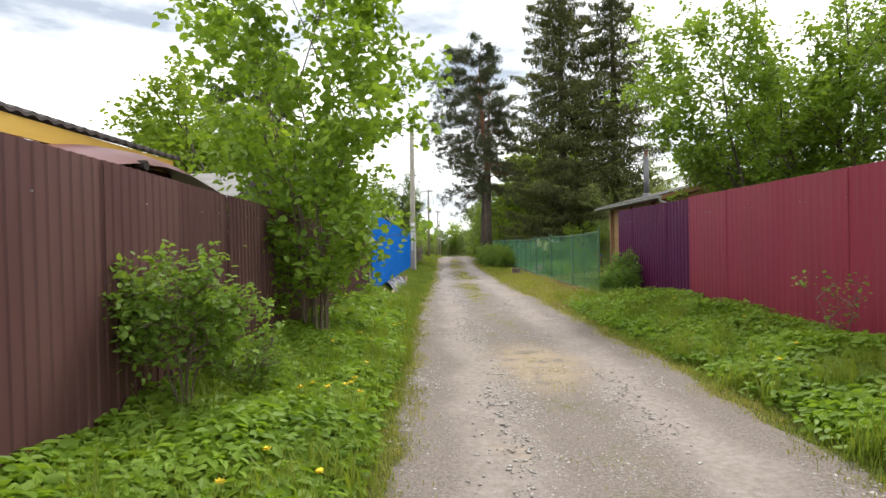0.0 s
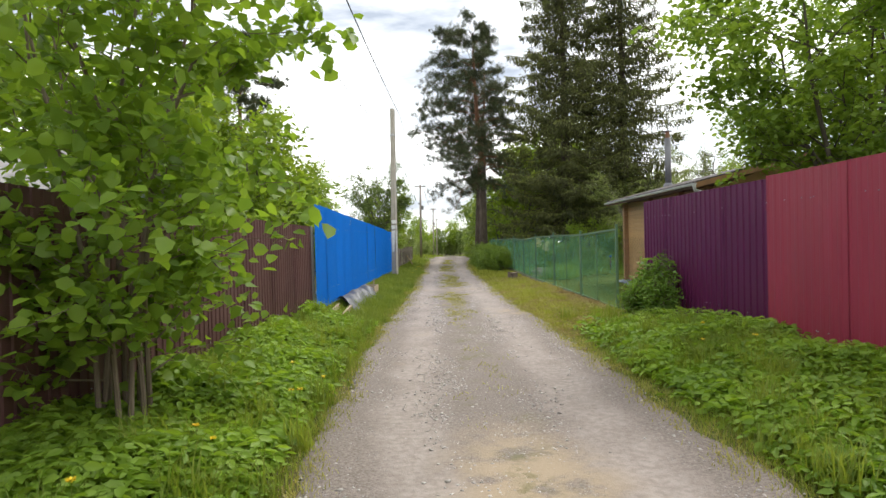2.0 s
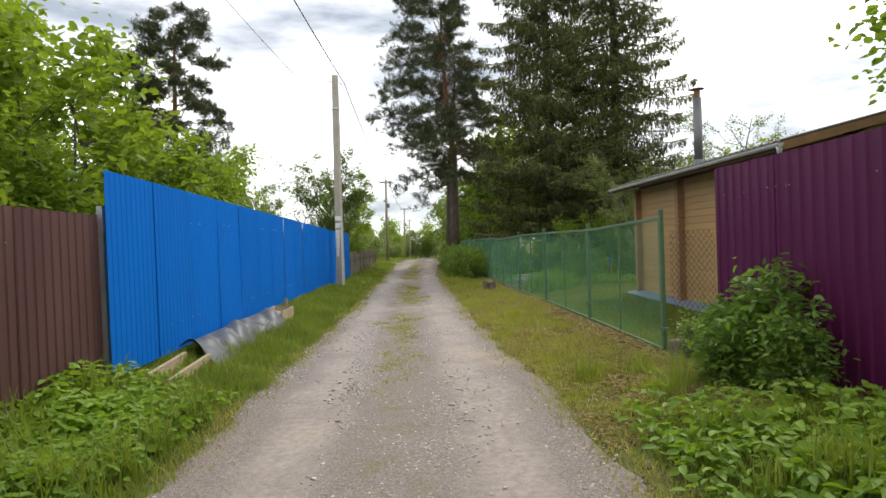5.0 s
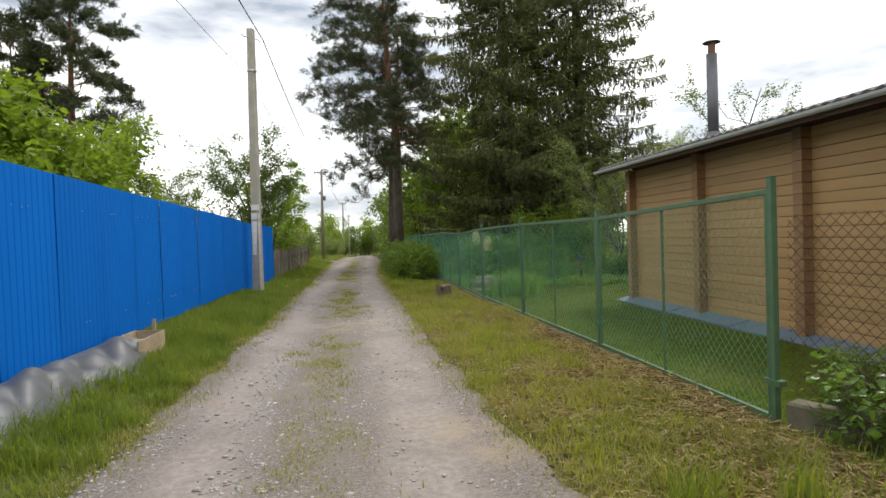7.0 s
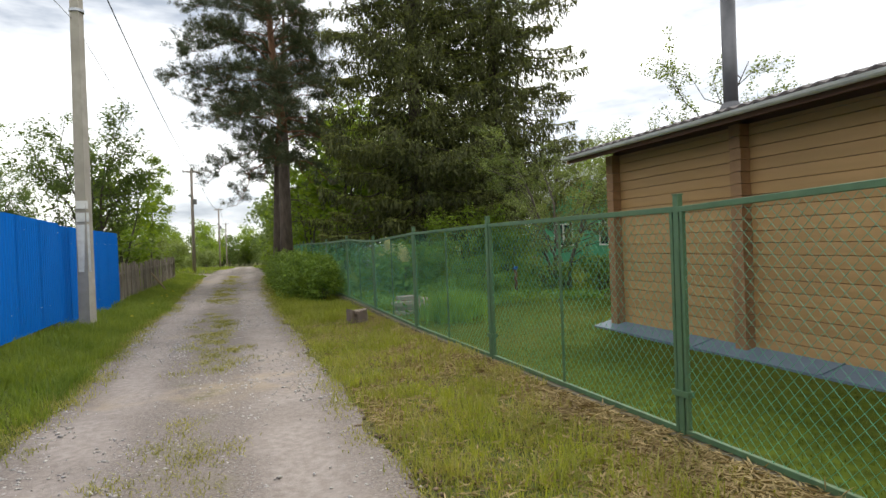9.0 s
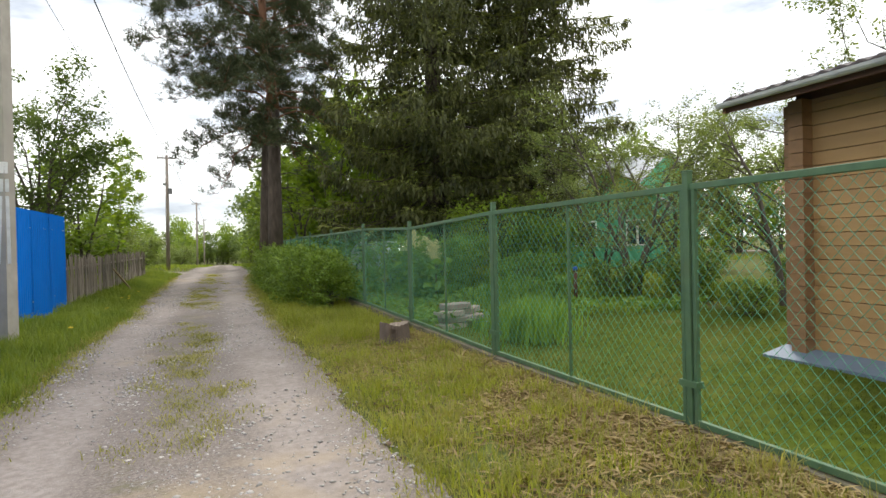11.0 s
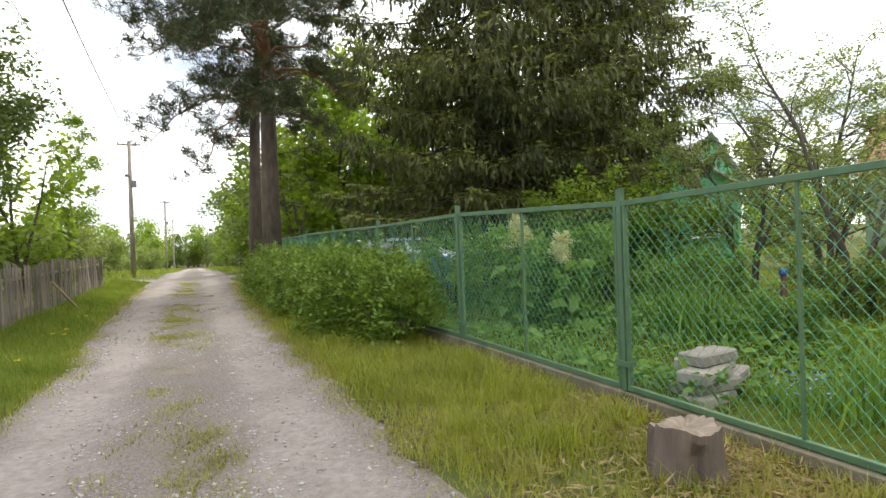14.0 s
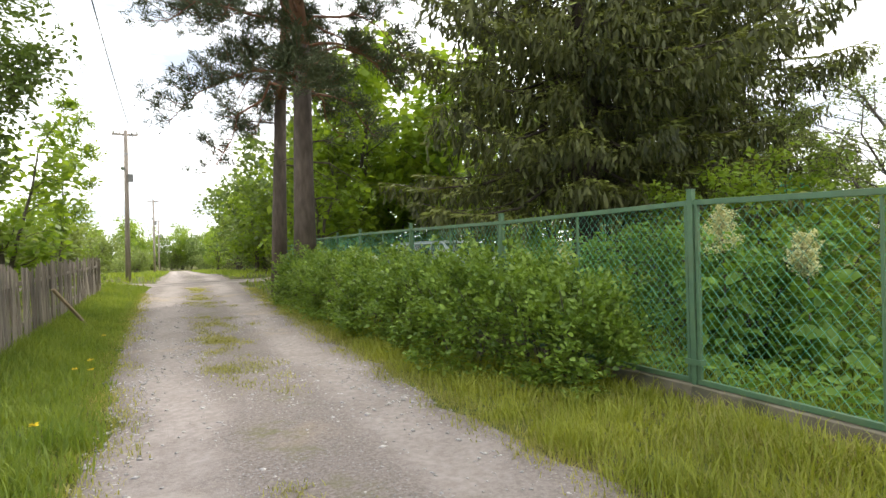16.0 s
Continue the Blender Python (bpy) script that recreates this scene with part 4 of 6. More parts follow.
    # barge boards and gable triangles
    for y in (y0 - 0.34, y1 + 0.38):
        g = Geo()
        for xa, xb in ((ex, ridge_x), (ridge_x, 2 * ridge_x - ex)):
            g.add([(xa, y - 0.012, rz(xa) - 0.16), (xb, y - 0.012, rz(xb) - 0.16), (xb, y - 0.012, rz(xb) - 0.032), (xa, y - 0.012, rz(xa) - 0.032), (xa, y + 0.012, rz(xa) - 0.16), (xb, y + 0.012, rz(xb) - 0.16), (xb, y + 0.012, rz(xb) - 0.032), (xa, y + 0.012, rz(xa) - 0.032)],
                  [(0, 1, 2, 3), (7, 6, 5, 4), (0, 4, 5, 1), (3, 2, 6, 7), (0, 3, 7, 4), (1, 5, 6, 2)])
        part("barge_board", g, M_TRIM, ob)
    g = Geo()
    g.add([(x0, y0 + 0.03, 2.8), (x1 + 0.6, y0 + 0.03, 2.8), (ridge_x, y0 + 0.03, rz(ridge_x) - 0.04), (x0, y1 - 0.03, 2.8), (x1 + 0.6, y1 - 0.03, 2.8), (ridge_x, y1 - 0.03, rz(ridge_x) - 0.04)], [(0, 1, 2), (5, 4, 3), (0, 3, 4, 1), (1, 4, 5, 2), (2, 5, 3, 0)])
    part("gable", g, M_OCHRE, ob)
    # flue
    ch = part("flue", Geo().tube([(7.95, 23.3, 3.1), (7.95, 23.3, 4.92)], [0.10, 0.10], 16), M_FLUE, ob, "grey steel flue pipe", smooth=True)
    part("flue_neck", Geo().tube([(7.95, 23.3, 4.92), (7.95, 23.3, 5.132)], [0.07, 0.07], 14), M_PINERED, ch, "rusty flue neck")
    part("cap", Geo().tube([(7.95, 23.3, 5.13), (7.95, 23.3, 5.145), (7.95, 23.3, 5.18)], [0.165, 0.16, 0.02], 16), M_ROOFDARK, ch)
    part("flue_collar", Geo().tube([(7.95, 23.3, 3.22), (7.95, 23.3, 3.34), (7.95, 23.3, 3.42)], [0.19, 0.16, 0.11], 16), M_FLUE, ch)
    return ob


hut()


# ---- poles and wires ----
def power_pole(label, x, y, h, r0, r1, mat, square=False, cross=False, group="poles along the lane"):
    z = float(ground_z(x, y))
    ob = thing("power_pole", label, "pole", pose(x, y, z), group)
    lx, ly = 0.10, 0.0
    part("shaft", Geo().tube([(0, 0, -0.3), (lx * 0.5, ly, h * 0.5), (lx, ly, h)], [r0, (r0 + r1) / 2, r1], 4 if square else 10), mat, ob, smooth=not square)
    part("hook", Geo().tube([(lx - 0.30, 0, h - 0.20), (lx - 0.26, 0, h - 0.26), (lx, 0, h - 0.24), (lx + 0.26, 0, h - 0.25), (lx + 0.30, 0, h - 0.32)], [0.012] * 5, 5), M_STEEL, ob)
    part("band", Geo().tube([(lx * 0.84, 0, h * 0.84), (lx * 0.84, 0, h * 0.84 + 0.05)], [r1 * 1.22] * 2, 10), M_STEEL, ob)
    if cross:
        part("crossarm", Geo().bar((lx - 0.55, 0, h - 0.18), (lx + 0.5, 0.1, h - 0.18), 0.08), M_WOODPOLE, ob)
        for dx in (-0.5, -0.25, 0.3, 0.46):
            part("insulator", Geo().tube([(lx + dx, 0.02, h - 0.14), (lx + dx, 0.02, h - 0.05), (lx + dx, 0.02, h + 0.02)], [0.03, 0.045, 0.02], 8), M_WHITE, ob)
        part("junction_box", Geo().box(lx + 0.05, lx + 0.25, -0.12, 0.08, h * 0.66, h * 0.66 + 0.35), M_ROOF, ob)
        part("street_light", Geo().tube([(lx, 0, h * 0.72), (lx - 0.12, -0.2, h * 0.75), (lx - 0.14, -0.42, h * 0.74)], [0.03, 0.03, 0.09], 8), M_STEEL, ob)
    return ob


p1 = power_pole("weathered square concrete power pole with faded notices", -1.93, 30.1, 7.62, 0.165, 0.115, M_POLE, True)
p1.rotation_euler[2] = radians(45)
for k, (z, h, w, mt) in enumerate(((1.15, 0.95, 0.155, M_PAPER), (2.16, 0.18, 0.16, M_PAPER), (2.42, 0.16, 0.15, M_WHITE))):
    part("notice", Geo().box(-w * 0.72, w * 0.72, -0.124 - 0.002 * k, -0.116, z, z + h), mt, p1, "faded paper notice", m=pose(0.03, 0, 0, 0, 0, -45) @ pose(0, 0, 0))
power_pole("grey wooden power pole with crossarm and insulators", -2.15, 58.6, 6.9, 0.12, 0.085, M_WOODPOLE, False, True)
power_pole("thin grey wooden power pole far down the lane", -2.0, 95.0, 7.6, 0.12, 0.09, M_WOODPOLE, False, True)
power_pole("thin grey wooden power pole far down the lane", -2.2, 128.0, 8.0, 0.12, 0.09, M_WOODPOLE, False, True)


def cable(label, a, b, sag, r, mat=M_CABLE):
    a, b = Vector(a), Vector(b)
    pts = [a.lerp(b, t) + Vector((0, 0, -sag * 4 * t * (1 - t))) for t in np.linspace(0, 1, 25)]
    ob = part("power_cable", Geo().tube(pts, [r] * 25, 5), mat)
    return tagged(ob, label, "cable", "overhead cables")


cable("black overhead power cable hung between poles", (-1.35, -9.0, 7.25), (-1.52, 30.1, 7.40), 0.55, 0.014)
cable("black overhead power cable hung between poles", (-1.52, 30.1, 7.40), (-1.78, 58.6, 6.72), 0.45, 0.014)
cable("black overhead power cable far down the lane", (-1.78, 58.6, 6.72), (-1.75, 95.0, 6.6), 0.8, 0.016)
cable("black overhead power cable far down the lane", (-1.75, 95.0, 6.6), (-1.9, 128.0, 6.6), 0.8, 0.016)
cable("thin pale telephone wire hung from the pole", (-3.2, 4.0, 7.6), (-1.95, 30.1, 6.35), 0.5, 0.006, M_ROOF)
cable("thin pale telephone wire hung from the pole", (-1.95, 30.1, 6.35), (-2.1, 58.6, 6.2), 0.7, 0.006, M_ROOF)
cable("thin wire running off across the gardens", (-2.5, 58.6, 6.75), (-30.0, 62.0, 6.6), 0.4, 0.010)

# ---- picket fence ----
pick = thing("picket_fence", "old grey weathered wooden picket fence, uneven and leaning", "fence", pose(-2.22, 34.95, 0, 0, 0, 0.6))
pickets = []
for k in range(5):
    w, t = 0.072 + 0.012 * k % 0.03, 0.018
    g = Geo()
    tops = (0.0, 0.03 * (k % 3), -0.02 * (k % 2))
    g.add([(-t / 2, -w / 2, 0), (t / 2, -w / 2, 0), (t / 2, w / 2, 0), (-t / 2, w / 2, 0), (-t / 2, -w * 0.45, 1.16 + tops[1]), (t / 2, -w * 0.45, 1.16 + tops[1]), (t / 2, w * 0.42, 1.15 + tops[2]), (-t / 2, w * 0.42, 1.15 + tops[2])],
          [(0, 3, 2, 1), (4, 5, 6, 7), (0, 1, 5, 4), (1, 2, 6, 5), (2, 3, 7, 6), (3, 0, 4, 7)])
    me = g.mesh("picket")
    me.materials.append(M_PICKET)
    pickets.append(me)
pr = np.random.default_rng(3)
yy = 0.05
while yy < 15.0:
    sag = 0.06 * math.sin(yy * 1.1) + 0.04 * math.sin(yy * 2.7)
    part("picket", pickets[int(pr.integers(0, 5))], M_PICKET, pick, m=pose(0.01 * pr.normal(), yy, 0.07 + sag * 0.5 + 0.03 * pr.normal(), 2.2 * pr.normal(), 1.8 * pr.normal() - 1.5, 6 * pr.normal()))
    yy += 0.098 + 0.012 * abs(pr.normal()) + (0.09 if pr.uniform() < 0.05 else 0)
for z in (0.38, 0.98):
    part("rail", Geo().box(-0.06, -0.025, 0, 15.0, z, z + 0.06), M_PICKET, pick)
for k in range(6):
    part("post", Geo().box(-0.13, -0.06, 0, 0.08, -0.2, 1.2), M_PICKET, pick, m=pose(0, 0.1 + 2.9 * k, 0, 1.5 * math.sin(k), 1.2 * math.cos(k * 2), 0))
tagged(part("brace_plank", Geo().bar((-2.16, 40.3, 0.82), (-1.72, 40.9, 0.06), 0.07, 0.03), M_PLANK), "pale plank propped against the picket fence", "plank")

# ---- rubble and tarpaulin under the blue fence ----
rb = np.random.default_rng(5)


def stone_mesh(seed, sx, sy, sz):
    bm = bmesh.new()
    bmesh.ops.create_icosphere(bm, subdivisions=1, radius=1)
    r = np.random.default_rng(seed)
    for v in bm.verts:
        v.co *= r.uniform(0.78, 1.15)
        v.co.x, v.co.y, v.co.z = v.co.x * sx, v.co.y * sy, v.co.z * sz
    me = bpy.data.meshes.new("stone")
    bm.to_mesh(me)
    bm.free()
    return me


stones = [stone_mesh(k, 0.16, 0.24, 0.12) for k in range(5)]
for me in stones:
    me.materials.append(M_RUBBLE)
for k in range(26):
    y = 15.4 + k * 0.24
    if 15.6 < y < 20.9:
        continue
    o = part("rubble_stone", stones[k % 5], M_RUBBLE, m=pose(-1.99 + rb.normal() * 0.05, y, float(ground_z(-2.0, y)) + 0.02 + 0.03 * rb.normal(), 0, 0, rb.uniform(0, 360)))
    tagged(o, "pale broken concrete rubble under the blue fence", "stone", "rubble row")
ty, tu = np.linspace(16.7, 20.5, 110), np.linspace(0, 1, 24)
TU, TY = np.meshgrid(tu, ty)
fold = 0.034 * np.sin(TY * 3.1 + 2.0 * TU) + 0.045 * np.abs(np.sin(TY * 5.3 + 3.5 * TU)) + 0.014 * np.sin(TY * 13 - 5 * TU)
TZ = 0.30 + fold * np.sin(math.pi * np.clip(TU * 1.1, 0, 1)) * 1.6 - 0.30 * TU ** 2.2
TX = -2.045 + 0.56 * TU + 0.05 * np.sin(TY * 2.6) * TU
tagged(new("tarpaulin", grid_mesh("tarpaulin", TX, TY, TZ + 0.12, M_TARP)), "crumpled grey tarpaulin over rubble beside the blue fence", "tarpaulin").data.update()
bx = thing("plank_box", "low raw wooden shuttering box at the end of the rubble", "box", pose(-1.78, 20.75, float(ground_z(-1.78, 20.75))))
part("side_board", Geo().box(0.16, 0.185, -0.45, 0.45, -0.1, 0.24), M_PLANK, bx)
part("side_board", Geo().box(-0.20, -0.175, -0.45, 0.45, -0.1, 0.26), M_PLANK, bx)
part("end_board", Geo().box(-0.20, 0.185, 0.452, 0.478, -0.1, 0.25), M_PLANK, bx)
part("peg", Geo().box(0.02, 0.06, 0.48, 0.52, -0.1, 0.40), M_PLANK, bx)
part("fill", stone_mesh(9, 0.17, 0.42, 0.16), M_RUBBLE, bx, m=pose(0, 0, 0.08))

for xb, y0b, y1b, zb in ((-1.62, 15.45, 16.75, 0.10), (-1.86, 15.5, 16.6, 0.16)):
    ob = part("timber_offcut", Geo().bar((xb, y0b, zb + 0.10), (xb - 0.05, y1b, zb + 0.13), 0.045, 0.16), M_PLANK, bevel=0.005)
    tagged(ob, "raw timber board edging the rubble under the blue fence", "board", "timber edging")

# ---- stump, bricks ----
st = thing("tree_stump", "rotting grey tree stump with ragged bark beside the fence", "stump", pose(3.17, 27.92, -0.03))
g = Geo()
ns = 48
ringz = (-0.05, 0.03, 0.10, 0.20, 0.29, 0.335)
v = []
sr = np.random.default_rng(8)
groove = np.repeat(sr.normal(size=ns // 3), 3) * 0.5 + sr.normal(size=ns) * 0.5
notch = np.exp(-((np.arange(ns) - 33) / 2.2) ** 2)
for i, z in enumerate(ringz):
    for j in range(ns):
        a = 2 * math.pi * j / ns
        r = (0.185 + 0.011 * groove[j] - 0.055 * notch[j] * (z < 0.25)) * (1.16 - 0.42 * max(z, 0) if z > 0.05 else 1.26 + 0.05 * math.sin(a * 5)) + 0.003 * sr.normal()
        v.append((r * math.cos(a), r * math.sin(a) * 0.92, z + (0.022 * math.sin(a * 2 + 1) + 0.014 * groove[j] if i > 3 else 0)))
f = [(i * ns + j, i * ns + (j + 1) % ns, (i + 1) * ns + (j + 1) % ns, (i + 1) * ns + j) for i in range(5) for j in range(ns)]
g.add(v, f)
part("bark", g, M_STUMP, st)
g = Geo()
inner = [(x * 0.6, y * 0.6, 0.318 + 0.012 * math.sin(k * 1.1)) for k, (x, y, z) in enumerate(v[5 * ns:])]
g.add([(0, 0, 0.30)] + inner + [(x * 0.985, y * 0.985, z - 0.003) for x, y, z in v[5 * ns:]],
      [(0, j + 1, (j + 1) % ns + 1) for j in range(ns)] + [(j + 1, ns + j + 1, ns + (j + 1) % ns + 1, (j + 1) % ns + 1) for j in range(ns)])
part("cut_face", g, M_STUMPTOP, st)

bp = thing("brick_pile", "small pile of worn pale bricks on the grass behind the fence", "bricks", pose(4.46, 28.99, 0.0) @ Matrix.Diagonal((1.25, 1.25, 1.0, 1)))
bk = Geo().box(-0.19, 0.19, -0.095, 0.095, 0, 0.10).mesh("brick")
bk.materials.append(M_BRICK)
bmx = bmesh.new()
bmx.from_mesh(bk)
bmesh.ops.bevel(bmx, geom=bmx.edges[:], offset=0.014, segments=1, affect="EDGES")
bmx.to_mesh(bk)
bmx.free()
for k, (x, y, z, a) in enumerate(((-0.06, -0.10, 0.0, 8), (0.12, 0.14, 0.0, -14), (-0.02, -0.08, 0.103, -5), (0.26, 0.02, 0.103, 20), (-0.10, -0.12, 0.206, 12), (0.14, 0.10, 0.206, -8), (0.02, -0.04, 0.309, 3), (0.34, 0.20, 0.0, 40), (0.30, 0.22, 0.206, 32))):
    part("brick", bk, M_BRICK, bp, m=pose(x, y, z, 0, 0, a + 5))

# ---- buildings over the left fence ----
lh = thing("yellow_house", "low house with yellow eaves board and dark corrugated roof", "house")
ys = np.arange(-4.0, 6.25, 0.03)
roof = Geo()
k = len(ys)
v = []
for off in (0.0, -0.03):
    for x, z in ((-2.98, 2.66), (-6.6, 3.75)):
        v += [(x, y, z + off + 0.012 * math.sin(2 * math.pi * y / 0.15)) for y in ys]
roof.add(v, [(i, i + 1, k + i + 1, k + i) for i in range(k - 1)] + [(2 * k + i, 3 * k + i, 3 * k + i + 1, 2 * k + i + 1) for i in range(k - 1)] + [(i, 2 * k + i, 2 * k + i + 1, i + 1) for i in range(k - 1)] + [(k - 1, 3 * k - 1, 4 * k - 1, 2 * k - 1)])
part("roof", roof, M_ROOFDARK, lh)
part("eaves_board", Geo().box(-3.03, -3.0, -4.0, 6.1, 2.47, 2.61), M_YELLOW, lh)
part("eaves_board", Geo().box(-3.045, -3.032, -4.0, 6.1, 2.36, 2.466), M_SOFFIT, lh, "dark brown lower eaves board")
part("soffit", Geo().box(-3.75, -3.047, -4.0, 6.05, 2.36, 2.39), M_SOFFIT, lh)
part("wall", Geo().box(-6.4, -3.5, -4.0, 5.8, 0.0, 2.42), M_SOFFIT, lh)
part("gable", Geo().box(-6.5, -3.2, 5.8, 5.86, 2.1, 2.6), M_YELLOW, lh)

cn = thing("sheet_canopy", "bent maroon sheet metal canopy showing above the brown fence", "canopy")
cy, cu = np.linspace(3.7, 7.1, 40), np.linspace(0, 1, 8)
CU, CY = np.meshgrid(cu, cy)
arch = np.interp(CY, [3.7, 4.5, 5.0, 5.5, 6.1, 6.6, 7.1], [2.41, 2.54, 2.57, 2.55, 2.46, 2.37, 2.25])
CX, CZ = -2.54 - 0.75 * CU, arch - 0.14 * (1 - CU) ** 4 + 0.05 * CU
part("sheet", grid_mesh("sheet", CX, CY, CZ - 0.04, M_CANOPY), M_CANOPY, cn)
part("front_flange", Geo().box(-2.585, -2.565, 3.7, 7.1, 0.2, 2.0), M_CANOPY, cn)
part("pipe_end", Geo().tube([(-2.62, 4.60, 2.355), (-2.515, 4.60, 2.355)], [0.045, 0.045], 10), M_DARK, cn)

sh = thing("garden_shed", "grey-green garden shed with old slate roof", "shed")
g = Geo()
g.add([(-4.3, 10.6, 0), (-4.3, 14.1, 0), (-4.3, 14.1, 2.35), (-4.3, 12.2, 3.10), (-4.3, 10.6, 2.40), (-7.5, 10.6, 0), (-7.5, 14.1, 0), (-7.5, 14.1, 2.35), (-7.5, 12.2, 3.10), (-7.5, 10.6, 2.40)],
      [(0, 1, 2, 3, 4), (9, 8, 7, 6, 5), (0, 5, 6, 1), (1, 6, 7, 2), (4, 9, 5, 0), (2, 7, 8, 3), (3, 8, 9, 4)])
part("wall", g, M_SHEDGREEN, sh)
for (ya, za), (yb, zb) in (((10.3, 2.32), (12.2, 3.18)), ((14.45, 2.27), (12.2, 3.18))):
    g = Geo()
    g.add([(-4.05, ya, za), (-7.6, ya, za), (-7.6, yb, zb), (-4.05, yb, zb), (-4.05, ya, za + 0.06), (-7.6, ya, za + 0.06), (-7.6, yb, zb + 0.06), (-4.05, yb, zb + 0.06)],
          [(0, 3, 2, 1), (4, 5, 6, 7), (0, 1, 5, 4), (1, 2, 6, 5), (2, 3, 7, 6), (3, 0, 4, 7)])
    part("roof_slope", g, M_SLATE, sh)
    part("barge_board", Geo().bar((-4.04, ya, za - 0.02), (-4.04, yb, zb - 0.02), 0.03, 0.14), M_DARK, sh)


# ---- far garden houses ----
def garden_house(label, x, y, w, d, h, rise, wall, roofm, turn):
    ob = thing("garden_house", label, "house", pose(x, y, 0, 0, 0, turn))
    g = Geo()
    g.add([(-w / 2, -d / 2, 0), (w / 2, -d / 2, 0), (w / 2, d / 2, 0), (-w / 2, d / 2, 0), (-w / 2, -d / 2, h), (w / 2, -d / 2, h), (w / 2, d / 2, h), (-w / 2, d / 2, h), (0, -d / 2, h + rise), (0, d / 2, h + rise)],
          [(0, 1, 5, 8, 4), (2, 3, 7, 9, 6), (1, 2, 6, 5), (3, 0, 4, 7), (0, 3, 2, 1)])
    part("wall", g, wall, ob)
    for s in (-1, 1):
        g = Geo()
        o, zz = 0.4, -0.4 * rise / (w / 2)
        g.add([(s * (w / 2 + o), -d / 2 - 0.35, h + zz), (s * (w / 2 + o), d / 2 + 0.35, h + zz), (0, d / 2 + 0.35, h + rise), (0, -d / 2 - 0.35, h + rise), (s * (w / 2 + o), -d / 2 - 0.35, h + zz + 0.08), (s * (w / 2 + o), d / 2 + 0.35, h + zz + 0.08), (0, d / 2 + 0.35, h + rise + 0.08), (0, -d / 2 - 0.35, h + rise + 0.08)],
              [(0, 1, 2, 3), (7, 6, 5, 4), (0, 4, 5, 1), (1, 5, 6, 2), (3, 2, 6, 7), (0, 3, 7, 4)])
        part("roof_slope", g, roofm, ob)
    for xx in (-w * 0.25, w * 0.25):
        wf = part("window", Geo().box(xx - 0.5, xx + 0.5, -d / 2 - 0.04, -d / 2 + 0.02, 1.0, 2.2), M_WHITE, ob, "white window frame")
        for px in (-0.24, 0.24):
            part("pane", Geo().box(xx + px - 0.19, xx + px + 0.19, -d / 2 - 0.05, -d / 2 - 0.041, 1.08, 2.12), M_PANE, wf)
    for yy2 in (-d * 0.25, d * 0.25):
        wf = part("window", Geo().box(-w / 2 - 0.04, -w / 2 + 0.02, yy2 - 0.5, yy2 + 0.5, 1.0, 2.2), M_WHITE, ob, "white window frame")
        for px in (-0.24, 0.24):
            part("pane", Geo().box(-w / 2 - 0.05, -w / 2 - 0.041, yy2 + px - 0.19, yy2 + px + 0.19, 1.08, 2.12), M_PANE, wf)
    return ob


garden_house("teal green boarded house with pale roof among garden trees", 19.4, 44.6, 4.6, 5.0, 3.0, 1.6, M_TEAL, M_PALEROOF, -40)
garden_house("house with faded red roof behind garden trees", 31.0, 38.0, 6.5, 8.0, 3.6, 2.6, M_SHEDGREEN, M_REDROOF, 15)
garden_house("pale house with grey roof behind the spruces", 26.0, 53.0, 6.5, 8.0, 4.2, 2.4, M_TEAL, M_PALEROOF, 10)


